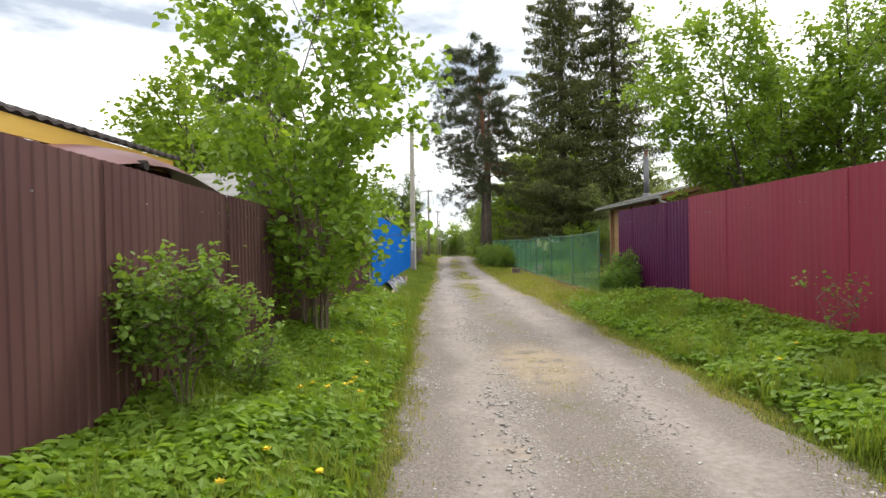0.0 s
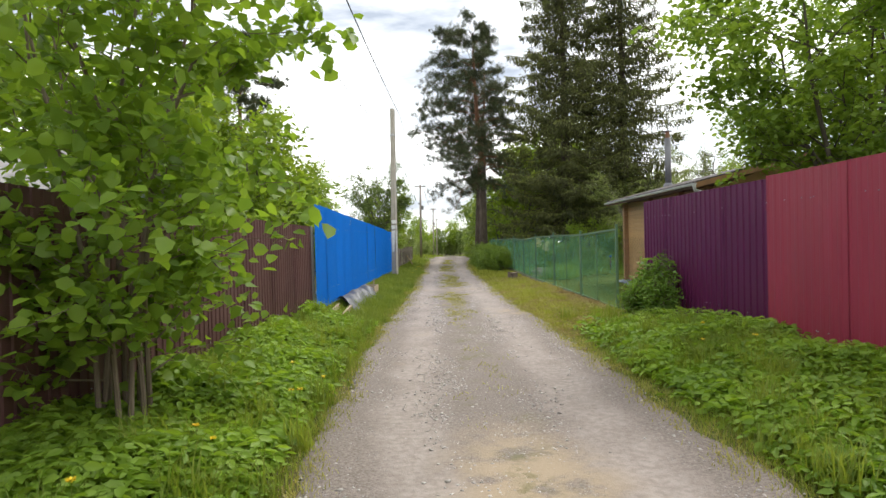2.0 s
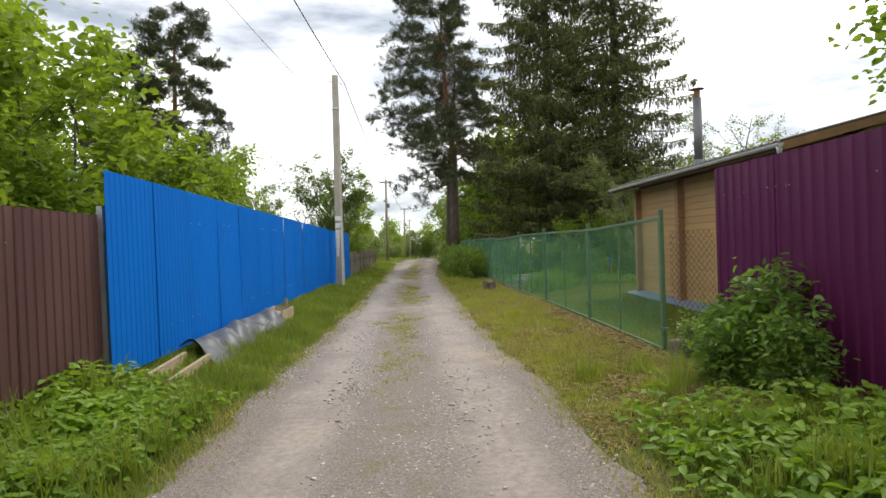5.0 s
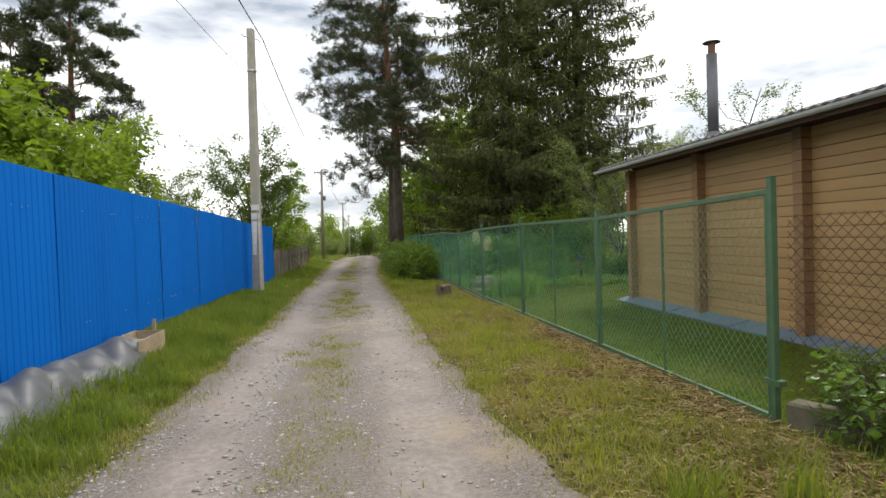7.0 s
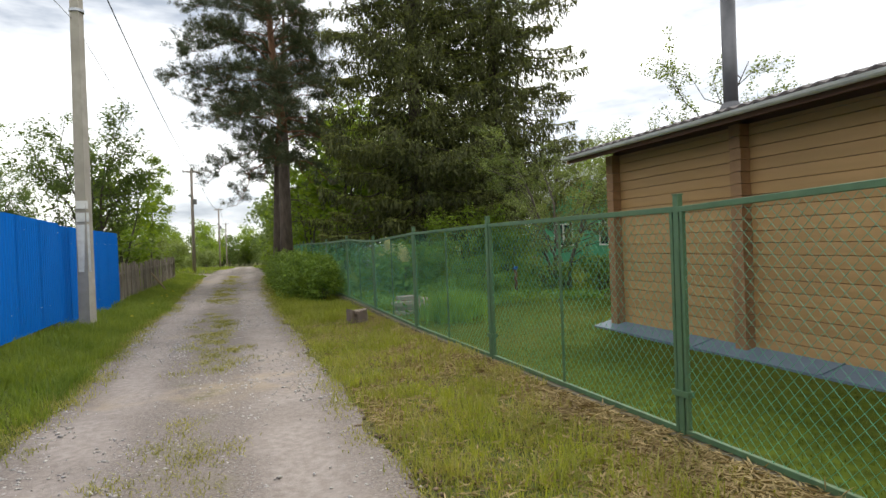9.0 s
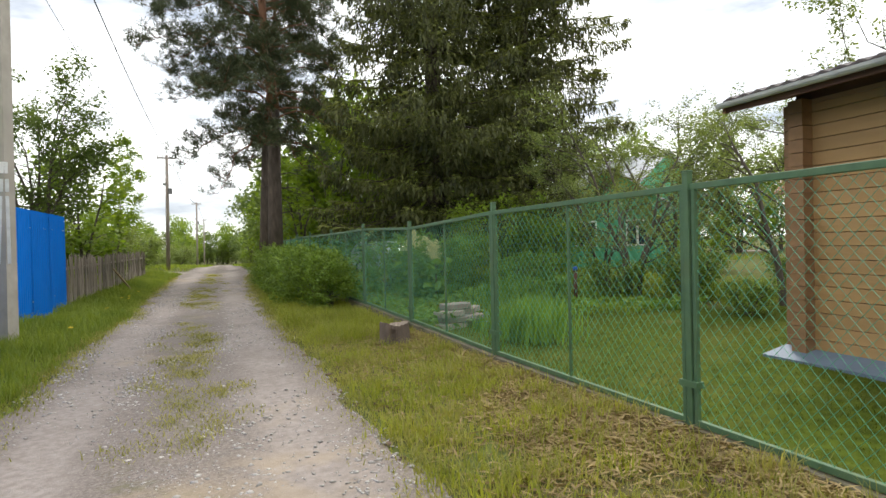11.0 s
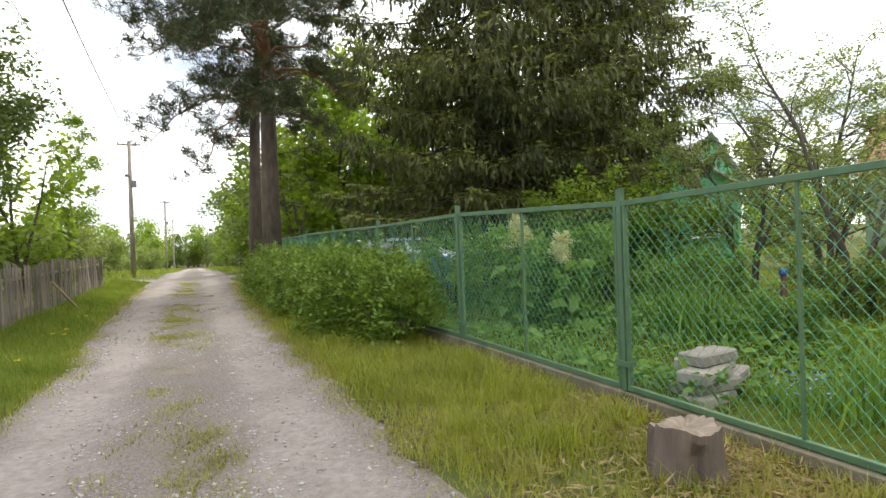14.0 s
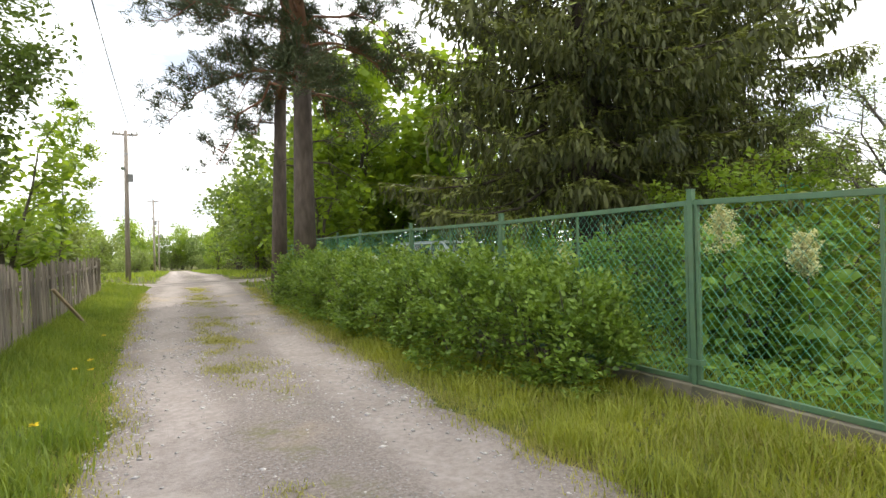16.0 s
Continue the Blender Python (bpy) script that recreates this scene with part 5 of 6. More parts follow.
# ---- parked car ----
def car():
    ob = thing("parked_car", "silver estate car parked behind the green fence", "car", pose(8.3, 46.6, 0.0, 0, 0, -68))
    bm = bmesh.new()
    side = [(-2.1, 0.45), (-2.12, 0.80), (-2.02, 0.98), (-1.86, 1.36), (-1.62, 1.47), (0.15, 1.50), (0.45, 1.42), (1.10, 1.0), (1.95, 0.86), (2.12, 0.66), (2.12, 0.38), (1.4, 0.28), (-1.4, 0.28)]
    va = [bm.verts.new((x, -0.84 + (0.14 if z > 1.1 else 0.0), z)) for x, z in side]
    vb = [bm.verts.new((x, 0.84 - (0.14 if z > 1.1 else 0.0), z)) for x, z in side]
    bm.faces.new(va[::-1])
    bm.faces.new(vb)
    for i in range(len(side)):
        j = (i + 1) % len(side)
        bm.faces.new((va[i], va[j], vb[j], vb[i]))
    bmesh.ops.recalc_face_normals(bm, faces=bm.faces[:])
    bmesh.ops.bevel(bm, geom=bm.edges[:], offset=0.05, segments=2, affect="EDGES")
    me = bpy.data.meshes.new("body")
    bm.to_mesh(me)
    bm.free()
    part("body", me, M_CAR, ob, smooth=False)
    for s in (-1, 1):
        for x0, x1, sl in ((-1.72, -0.95, 0.10), (-0.88, -0.05, 0.0), (0.02, 0.78, -0.30)):
            g = Geo()
            y0, y1 = s * 0.852, s * 0.728
            g.add([(x0 - 0.04, y0, 1.02), (x1 + (0.12 if sl < 0 else 0), y0, 1.02), (x1 + sl, y1, 1.40), (x0 + max(sl, 0), y1, 1.40), (x0 - 0.04, y0 - s * 0.02, 1.02), (x1, y0 - s * 0.02, 1.02), (x1 + sl, y1 - s * 0.02, 1.40), (x0 + max(sl, 0), y1 - s * 0.02, 1.40)], [(0, 1, 2, 3), (7, 6, 5, 4), (0, 4, 5, 1), (1, 5, 6, 2), (2, 6, 7, 3), (3, 7, 4, 0)])
            part("side_window", g, M_GLASS, ob)
    g = Geo()
    g.add([(-2.04, -0.66, 1.02), (-2.04, 0.66, 1.02), (-1.88, 0.60, 1.38), (-1.88, -0.60, 1.38), (-2.00, -0.66, 1.01), (-2.00, 0.66, 1.01), (-1.84, 0.60, 1.37), (-1.84, -0.60, 1.37)], [(0, 1, 2, 3), (7, 6, 5, 4), (0, 4, 5, 1), (1, 5, 6, 2), (2, 6, 7, 3), (3, 7, 4, 0)])
    part("rear_window", g, M_GLASS, ob)
    g = Geo()
    g.add([(1.10, -0.66, 1.03), (1.10, 0.66, 1.03), (0.52, 0.60, 1.41), (0.52, -0.60, 1.41), (1.06, -0.66, 1.0), (1.06, 0.66, 1.0), (0.48, 0.60, 1.38), (0.48, -0.60, 1.38)], [(0, 3, 2, 1), (7, 4, 5, 6), (0, 1, 5, 4), (1, 2, 6, 5), (2, 3, 7, 6), (3, 0, 4, 7)])
    part("windscreen", g, M_GLASS, ob)
    for s in (-1, 1):
        part("rear_lamp", Geo().box(-2.13, -2.02, s * 0.70 - 0.08, s * 0.70 + 0.08, 0.72, 1.0), M_LAMPRED, ob, bevel=0.02)
        part("headlamp", Geo().box(1.98, 2.13, s * 0.62 - 0.14, s * 0.62 + 0.14, 0.66, 0.80), M_LAMPCLEAR, ob, bevel=0.02)
        for x in (-1.28, 1.32):
            wh = part("wheel", Geo().tube([(x, s * 0.66, 0.31), (x, s * 0.88, 0.31)], [0.31, 0.31], 20), M_RUBBER, ob)
            part("rim", Geo().tube([(x, s * 0.87, 0.31), (x, s * 0.895, 0.31)], [0.19, 0.17], 16), M_STEEL, wh)
    return ob


car()

# ---- trees ----
plant("hazel_tree", "many-stemmed hazel with large fresh green leaves against the brown fence", "tree",
      broadleaf(6.6, 1.85, 9, 10500, 0.110, 11, M_HAZEL, L_HAZEL, 0.08, 0.024, 0.80, True, 0.35, 0.9, 11), -1.98, 8.2)
plant("rose_shrub", "small bright green shrub with thin brown stems beside the brown fence", "shrub",
      broadleaf(1.42, 0.56, 9, 3600, 0.060, 12, M_HAZEL, L_ROSE, 0.46, 0.010, 0.55, True, 0.1, 0.65, 8), -2.05, 4.15, names=("stem", "crown"))
plant("rose_shrub", "low green shrub with feathery leaves beside the brown fence", "shrub",
      broadleaf(0.72, 0.40, 7, 1500, 0.040, 13, M_HAZEL, L_ROSE, 0.2, 0.008, 0.6, True, 0.1, 0.55, 6), -1.85, 4.95, names=("stem", "crown"))
plant("bird_cherry", "large leafy tree overhanging the red fence", "tree",
      broadleaf(8.2, 4.0, 6, 25000, 0.118, 14, M_BARK, L_MAPLE, 0.22, 0.10, 0.55, True, 0.25, 0.7, 14), 8.9, 13.4)
plant("bird_cherry", "large leafy tree behind the red fence", "tree",
      broadleaf(8.4, 3.4, 4, 16000, 0.13, 15, M_BARK, L_MAPLE, 0.22, 0.10, 0.5, False, 0.25, 0.7, 13), 12.2, 9.5, scale=1.18)

plant("bird_cherry", "leafy young tree leaning over the red and purple fence", "tree",
      broadleaf(6.7, 2.6, 5, 14000, 0.115, 16, M_BARK, L_MAPLE, 0.25, 0.06, 0.6, True, 0.25, 0.7, 12), 7.1, 13.2)

plant("spruce", "tall dark old spruce with drooping boughs", "tree", spruce_mesh(22.0, 4.3, 21, 2.9, 1.0), 7.5, 38.1)
plant("spruce", "dark spruce standing close behind another", "tree", spruce_mesh(20.5, 4.1, 22, 3.3, 0.9), 11.0, 38.4)

pine_a = pine_meshes(16.0, 31, 0.29, 0.33, 3.6, 80, -0.35, 10, 7, 0.30)
plant("pine", "tall Scots pine with orange upper trunk beside the lane", "tree", pine_a, 2.90, 43.95, names=("trunk", "upper_trunk", "crown"))
plant("pine", "second Scots pine trunk standing behind the first", "tree", pine_meshes(14.0, 32, 0.23, 0.50, 2.4, 34, 0.5, 9, 5, 0.2, 0.02), 2.62, 46.5, names=("trunk", "upper_trunk", "crown"))
far_pine = pine_meshes(17.6, 33, 0.3, 0.28, 3.9, 70, 0.3, 6, 3, needle=0.32)
plant("pine", "tall pine far behind the gardens", "tree", far_pine, -16.2, 50.5, names=("trunk", "upper_trunk", "crown"))
plant("pine", "tall pine far behind the gardens", "tree", far_pine, -20.2, 52.0, turn=100, scale=0.86, names=("trunk", "upper_trunk", "crown"))

lime_a = broadleaf(5.6, 2.5, 4, 11000, 0.14, 41, M_BARK, L_LIME, 0.15, 0.06, 0.5, True, 0.2, 0.6, 12)
lime_b = broadleaf(4.8, 2.2, 5, 9500, 0.135, 42, M_BARK, L_LIME, 0.12, 0.05, 0.5, True, 0.2, 0.6, 11)
for k, (x, y, s, a, lb) in enumerate(((-6.8, 16.5, 1.22, 0, 0), (-5.0, 19.0, 1.16, 60, 1), (-8.5, 20.5, 1.32, 140, 0), (-5.3, 23.2, 1.0, 200, 1), (-8.8, 26.0, 1.25, 20, 0), (-6.2, 28.5, 1.0, 310, 1), (-7.4, 32.5, 1.1, 100, 0), (-10.0, 36.0, 1.15, 30, 1), (-5.2, 17.0, 0.8, 200, 1), (-13.5, 30.0, 1.3, 80, 0))):
    plant("garden_tree", "fresh yellow-green leafy tree in the garden behind the fence", "tree", lime_b if lb else lime_a, x, y, turn=a, scale=s, group="garden trees behind the left fences")

willow = broadleaf(7.0, 2.15, 7, 12500, 0.105, 44, M_BARK, L_BIRCH, 0.34, 0.06, 0.6, True, 0.3, 0.5, 12, open_crown=0.15)
plant("willow", "grey-green many-stemmed willow behind the picket fence", "tree", willow, -3.6, 38.4)
plant("willow", "grey-green willow further back", "tree", willow, -10.5, 50.5, turn=120, scale=1.0)
young = broadleaf(7.4, 1.45, 1, 6500, 0.11, 45, M_BARK, L_LIME, 0.22, 0.05, 0.3, False, 0.2, 0.6, 20)
plant("young_aspen", "slim young aspen with fresh leaves by the lane", "tree", young, -3.75, 52.0)

apple_a = broadleaf(5.8, 2.9, 3, 16000, 0.062, 51, M_BARK, L_APPLE, 0.22, 0.075, 0.75, False, 0.1, 0.6, 18, open_crown=0.3)
apple_b = broadleaf(5.6, 2.5, 4, 15000, 0.062, 52, M_BARK, L_APPLE, 0.22, 0.06, 0.7, False, 0.1, 0.6, 15, open_crown=0.3)
for x, y, s, a, lb in ((11.0, 28.2, 1.0, 0, 0), (9.5, 30.8, 0.92, 80, 1), (10.7, 33.6, 0.85, 250, 1), (13.4, 33.8, 1.1, 200, 0), (15.6, 28.6, 1.0, 140, 0), (11.6, 41.2, 1.2, 170, 1), (17.8, 31.0, 1.05, 30, 1), (21.0, 34.5, 1.05, 300, 0), (11.2, 39.4, 1.1, 10, 1)):
    plant("apple_tree", "old apple tree with crooked grey limbs and thin pale leaves", "tree", apple_b if lb else apple_a, x, y, turn=a, scale=s, group="apple trees in the garden")

# ---- garden bushes behind the green fence ----
bush_a = broadleaf(1.7, 1.1, 9, 5200, 0.075, 61, M_BARK, L_GARDEN, 0.05, 0.015, 0.7, True, 0.2, 0.65, 8)
bush_b = broadleaf(1.3, 1.0, 9, 4200, 0.065, 62, M_BARK, L_HEDGE, 0.05, 0.012, 0.7, True, 0.2, 0.65, 8)
bush_c = broadleaf(2.6, 1.5, 7, 6500, 0.08, 63, M_BARK, L_LIME, 0.06, 0.02, 0.65, True, 0.2, 0.65, 9)
for x, y, s, a, c in ((5.6, 32.8, 0.95, 0, 0), (6.6, 34.8, 1.0, 40, 0), (5.2, 35.6, 0.9, 90, 0), (7.2, 31.6, 0.7, 130, 0), (9.0, 30.8, 0.75, 10, 1), (10.2, 30.0, 0.8, 50, 1), (11.6, 31.2, 0.8, 100, 1), (12.9, 29.4, 0.75, 160, 1), (14.2, 29.8, 0.8, 200, 1), (8.3, 35.0, 1.15, 220, 2), (9.6, 34.6, 0.9, 280, 2), (10.2, 37.4, 0.95, 310, 2), (6.2, 51.5, 1.2, 120, 2), (6.8, 29.9, 0.42, 15, 0), (12.0, 40.2, 1.05, 330, 2), (18.2, 38.0, 1.1, 190, 2), (9.3, 27.6, 0.5, 70, 1), (5.5, 17.3, 0.38, 40, 1)):
    plant("garden_bush", "dense green garden bush behind the chain-link fence", "bush", (bush_a, bush_b, bush_c)[c], x, y, turn=a, scale=s, group="garden bushes", names=("stem", "foliage"))


def plume(x, y, h, seed):
    g = np.random.default_rng(seed)
    ob = thing("plume_flower", "tall cream flower plume on a leafy stem", "flower", pose(x, y, 0.0), "cream plumes")
    part("stem", Geo().tube([(0, 0, 0), (0.03, 0.02, h * 0.6), (0.02, 0.04, h)], [0.014, 0.011, 0.004], 6), M_HAZEL, ob)
    spikes, tops = 16, []
    for k in range(spikes):
        a, u = g.uniform(0, 6.28), k / spikes
        reach = 0.24 * (1 - 0.75 * u) * g.uniform(0.6, 1.2)
        root = Vector((0.02, 0.03, h - 0.34 + 0.34 * u))
        tops.append((root, root + Vector((math.cos(a) * reach, math.sin(a) * reach, g.uniform(0.02, 0.20)))))
    pos = []
    for a, b in tops:
        u = g.uniform(0, 1, 190)[:, None]
        pos.append(np.array(a) * (1 - u) + np.array(b) * u + g.normal(size=(190, 3)) * (0.012 + 0.032 * (1 - u) ** 0.6 * np.minimum(1, u * 4)))
    v, f = leaf_cloud(np.concatenate(pos), 0.024, None, -0.2, False, 0.9, g)
    part("bloom", many("bloom", v, f), M_CREAM, ob)
    nl = 70
    pos = np.stack([g.normal(size=nl) * 0.16, g.normal(size=nl) * 0.16, g.uniform(0.2, h * 0.75, nl)], 1)
    v, f = leaf_cloud(pos, 0.24, None, 0.1, True, 0.55, g)
    part("leaf_rosette", many("leaf_rosette", v, f), L_GARDEN, ob)["kind"] = "stuff"


plume(4.95, 32.7, 1.58, 1)
plume(5.25, 32.0, 1.33, 2)
plume(5.55, 33.5, 1.45, 3)
pump = thing("garden_post", "dark garden post with a blue cap", "post", pose(8.05, 30.9, 0.0))
part("post", Geo().tube([(0, 0, -0.1), (0, 0, 0.78)], [0.045, 0.04], 10), M_SOFFIT, pump, smooth=True)
part("cap", Geo().tube([(0, 0, 0.72), (0, 0, 0.78), (0, 0, 0.80)], [0.055, 0.055, 0.04], 12), M_BLUEPLASTIC, pump, smooth=True)
barrel = thing("blue_barrel", "blue plastic barrel half hidden by bushes", "barrel", pose(7.1, 40.6, 0.0))
part("drum", Geo().tube([(0, 0, 0), (0, 0, 0.05), (0, 0, 0.3), (0, 0, 0.33), (0, 0, 0.6), (0, 0, 0.63), (0, 0, 0.9), (0, 0, 0.93)], [0.24, 0.28, 0.29, 0.27, 0.29, 0.27, 0.28, 0.22], 18), M_BLUEPLASTIC, barrel, smooth=True)

# ---- hedge ----
hg = np.random.default_rng(71)
n = 1750                     # leafy shoots over the outside of the hedge
hy = 32.4 + 11.8 * hg.uniform(0, 1, n) ** 1.15
lump = 0.40 * np.abs(np.sin(hy * 1.05 + 0.2)) - 0.24 + 0.10 * np.sin(hy * 3.7 + 1)
x_mid = np.interp(hy, [32.4, 34.2, 37, 44.2], [3.22, 2.98, 2.85, 2.72])
ends = np.sqrt(np.clip((hy - 32.2) / 1.0, 0, 1)) * np.sqrt(np.clip((44.4 - hy) / 0.8, 0, 1))
half, top = (0.62 + 0.6 * lump) * ends, (1.10 + 0.42 * lump) * (0.45 + 0.55 * ends)
ang = hg.uniform(-0.25, math.pi * 0.92, n)
ca, sa = -np.cos(ang), np.maximum(np.sin(ang), 0)
hx = x_mid + half * np.sign(ca) * np.abs(ca) ** 0.7 * (0.86 + 0.14 * hg.normal(size=n))
hz = np.where(ang < 0.45, top * hg.uniform(0.04, 0.6, n), top * sa ** 0.6 * (0.92 + 0.10 * hg.normal(size=n)))
out = np.stack([ca, 0.25 * hg.normal(size=n), sa + 0.25], 1)
per = 32
push = hg.uniform(-0.16, 0.10, n)[:, None] * out
q = np.repeat(np.stack([hx, hy, np.maximum(hz, 0.06)], 1) + push, per, axis=0)
along = hg.uniform(-0.12, 0.15, n * per)[:, None]
q = q + np.repeat(out, per, axis=0) * along + hg.normal(size=(n * per, 3)) * 0.040
q[:, 2] = np.maximum(q[:, 2], 0.03)
v, f = leaf_cloud(q, 0.062, np.repeat(out, per, axis=0) * 0.55, 0.1, True, 0.62, hg, 0.9)
hedge = thing("hedge", "dense clipped green hedge in front of the chain-link fence", "hedge")
part("foliage", many("foliage", v, f), L_HEDGE, hedge)
wood = Geo()
for k in range(60):
    y = 32.8 + 11.2 * k / 60
    xm = float(np.interp(y, [32.4, 34.2, 37, 44.2], [3.22, 2.98, 2.85, 2.72]))
    for j in range(3):
        dx, dy = hg.normal() * 0.3, hg.normal() * 0.2
        wood.tube([(xm + hg.normal() * 0.12, y, -0.05), (xm + dx * 0.6, y + dy * 0.6, 0.5), (xm + dx, y + dy, 0.95)], [0.012, 0.009, 0.003], 4)
part("stem", wood, M_BARK, hedge)

# ---- shrubs by the purple fence ----
spirea = broadleaf(1.30, 0.45, 10, 1500, 0.092, 81, M_HAZEL, L_GARDEN, 0.12, 0.010, 0.45, True, 0.25, 0.5, 8)
for x, y, s, a in ((4.42, 14.6, 1.05, 0), (4.38, 15.25, 0.75, 70), (4.05, 14.8, 0.6, 300), (4.3, 14.0, 0.7, 140)):
    plant("spirea_shrub", "upright green shrub at the end of the purple fence", "shrub", spirea, x, y, turn=a, scale=s, group="shrubs by the purple fence", names=("stem", "foliage"))
twig = broadleaf(1.0, 0.4, 2, 130, 0.05, 83, M_HAZEL, L_ROSE, 0.3, 0.007, 0.9, True, 0.1, 0.6, 5)
plant("sapling", "thin bare sapling with few leaves before the red fence", "sapling", twig, 4.35, 6.3, names=("stem", "leaves"))

briar = broadleaf(0.55, 0.42, 8, 520, 0.075, 85, M_HAZEL, L_GARDEN, 0.12, 0.006, 0.7, True, 0.15, 0.6, 6)
white = plant("flowering_shrub", "low dark green shrub with white blossoms by the gate post", "shrub", briar, 4.62, 16.35, names=("stem", "foliage"))
wg = np.random.default_rng(86)
for k in range(9):
    a = np.linspace(0, 2 * math.pi, 6)[:-1]
    petals = np.stack([np.cos(a), np.sin(a), np.full(5, 0.25)], 1) * 5
    spot = np.array([wg.uniform(-0.38, 0.1), wg.uniform(-0.3, 0.35), wg.uniform(0.30, 0.52)])
    part("blossom", many("blossom", *leaf_cloud(np.tile(spot, (5, 1)), 0.030, petals, 0, True, 0.9, wg, 0.1)), M_WFLOWER, white)

# ---- far woods ----
far_a = broadleaf(8.0, 3.0, 3, 3000, 0.30, 91, M_BARK, L_LIME, 0.10, 0.10, 0.5, False, 0.2, 0.7, 11, fine=False)
far_b = broadleaf(7.0, 2.8, 3, 2900, 0.30, 92, M_BARK, L_BIRCH, 0.08, 0.08, 0.5, False, 0.2, 0.7, 11, fine=False)
far_c = broadleaf(3.6, 2.6, 5, 2600, 0.22, 93, M_BARK, L_APPLE, 0.05, 0.04, 0.6, False, 0.2, 0.7, 8, fine=False)
far_d = spruce_mesh(9.0, 2.6, 94, 0.6, 0.14)
wr = np.random.default_rng(95)
FAR = []
for k in range(16):          # right of the lane beyond the crossing
    FAR.append((4.6 + abs(wr.normal()) * 3.2 + 0.02 * k, 60 + k * 7.5 + wr.normal() * 2, wr.uniform(0.75, 1.1), (0, 1, 1, 3)[k % 4]))
for k in range(16):          # left of the lane beyond the pickets
    FAR.append((-5.5 - abs(wr.normal()) * 4, 62 + k * 8 + wr.normal() * 2, wr.uniform(0.5, 0.75), (0, 2, 1, 2)[k % 4]))
for k in range(12):          # bushes behind the pickets
    FAR.append((-4.2 - wr.uniform(0, 7), 36 + k * 1.9, wr.uniform(0.5, 0.85), 2))
for k in range(14):          # across the gardens on the right
    FAR.append((14 + k * 3.2 + wr.normal(), 62 - k * 0.9 + wr.normal() * 4, wr.uniform(0.8, 1.15), (0, 1, 0, 3)[k % 4]))
for k in range(16):          # across the gardens on the left
    FAR.append((-16 - k * 3.0 + wr.normal(), 66 - k * 2.0 + wr.normal() * 5, wr.uniform(0.6, 1.0), (0, 1, 2, 3)[k % 4]))
for k in range(8):           # behind the spruces
    FAR.append((5.5 + k * 1.7 + wr.normal() * 0.5, 53 + wr.normal() * 3, wr.uniform(0.8, 1.1), (0, 1, 0, 0)[k % 4]))
for k in range(9):           # behind the start of the walk
    FAR.append((-14 + k * 3.5, -22 + wr.normal() * 2, wr.uniform(0.8, 1.1), k % 2))
FAR += [(6.9, 52.5, 1.35, 0), (8.4, 56.5, 1.45, 0), (5.6, 57.5, 1.15, 1), (10.5, 51.0, 1.35, 0), (4.3, 65.0, 0.85, 0), (4.7, 71.0, 0.95, 1), (4.6, 78.0, 0.9, 3), (5.2, 84.0, 1.0, 0), (6.2, 62.0, 0.95, 3), (8.6, 60.0, 1.1, 0), (4.9, 68.0, 0.8, 1), (0.6, 175.0, 1.2, 0), (5.5, 170.0, 1.3, 1), (-4.5, 172.0, 1.3, 1), (1.8, 182.0, 1.5, 0), (-5.0, 140, 1.1, 0), (6.0, 140, 1.1, 1), (-4.6, 110, 0.8, 1), (5.4, 118, 0.9, 0), (-8, 160, 1.5, 0), (9, 160, 1.4, 1), (-14, 150, 1.5, 1), (15, 150, 1.5, 0)]
for k in range(34):          # overgrown plots left of the lane
    FAR.append((-3.6 - wr.uniform(0, 1) ** 1.5 * 16, 37 + k * 2.1 + wr.normal(), wr.uniform(0.45, 0.8), 2 if k % 5 else 0))
for k in range(16):          # closing the view down the lane
    FAR.append((-16 + k * 2.2, 176 + wr.normal() * 5, wr.uniform(0.9, 1.5), 2 if k % 2 else 1))
for k in range(18):
    FAR.append((3.9 + wr.uniform(0, 1) ** 1.5 * 9, 60 + k * 5.5, wr.uniform(0.5, 0.9), 2 if k % 3 else 0))
for x, y, s, c in FAR:
    nm, lb = (("far_tree", "leafy tree in the distance beyond the gardens"), ("far_tree", "leafy tree in the distance beyond the gardens"), ("far_bush", "pale green overgrown bush"), ("far_spruce", "young dark spruce in the distance"))[c]
    plant(nm, lb, "tree" if c != 2 else "bush", (far_a, far_b, far_c, far_d)[c], x, y, turn=float(wr.uniform(0, 360)), scale=s, group="far trees")

# ---- grass, weeds, gravel ----
def scatter(n, x0, x1, y0, y1, gen):
    return gen.uniform(x0, x1, n), gen.uniform(y0, y1, n)


def patchy(x, y, s=1.0):
    return 0.5 + 0.25 * np.sin(x * 2.1 * s + 1.3 * np.sin(y * 0.9 * s)) + 0.25 * np.sin(y * 1.6 * s + 1.7 * np.sin(x * 1.3 * s))


def stuff(name, label, category, mesh, mat):
    mesh.materials.append(mat)
    return tagged(new(name, mesh), label, category, kind="stuff")


gg = np.random.default_rng(101)


def verge(x, y):
    """How far inside a verge a place is (0 at the road's edge)."""
    return np.maximum(road_left(y) - x, x - road_right(y))


def put(x, y):
    return np.stack([x, y, ground_z(x, y)], 1)


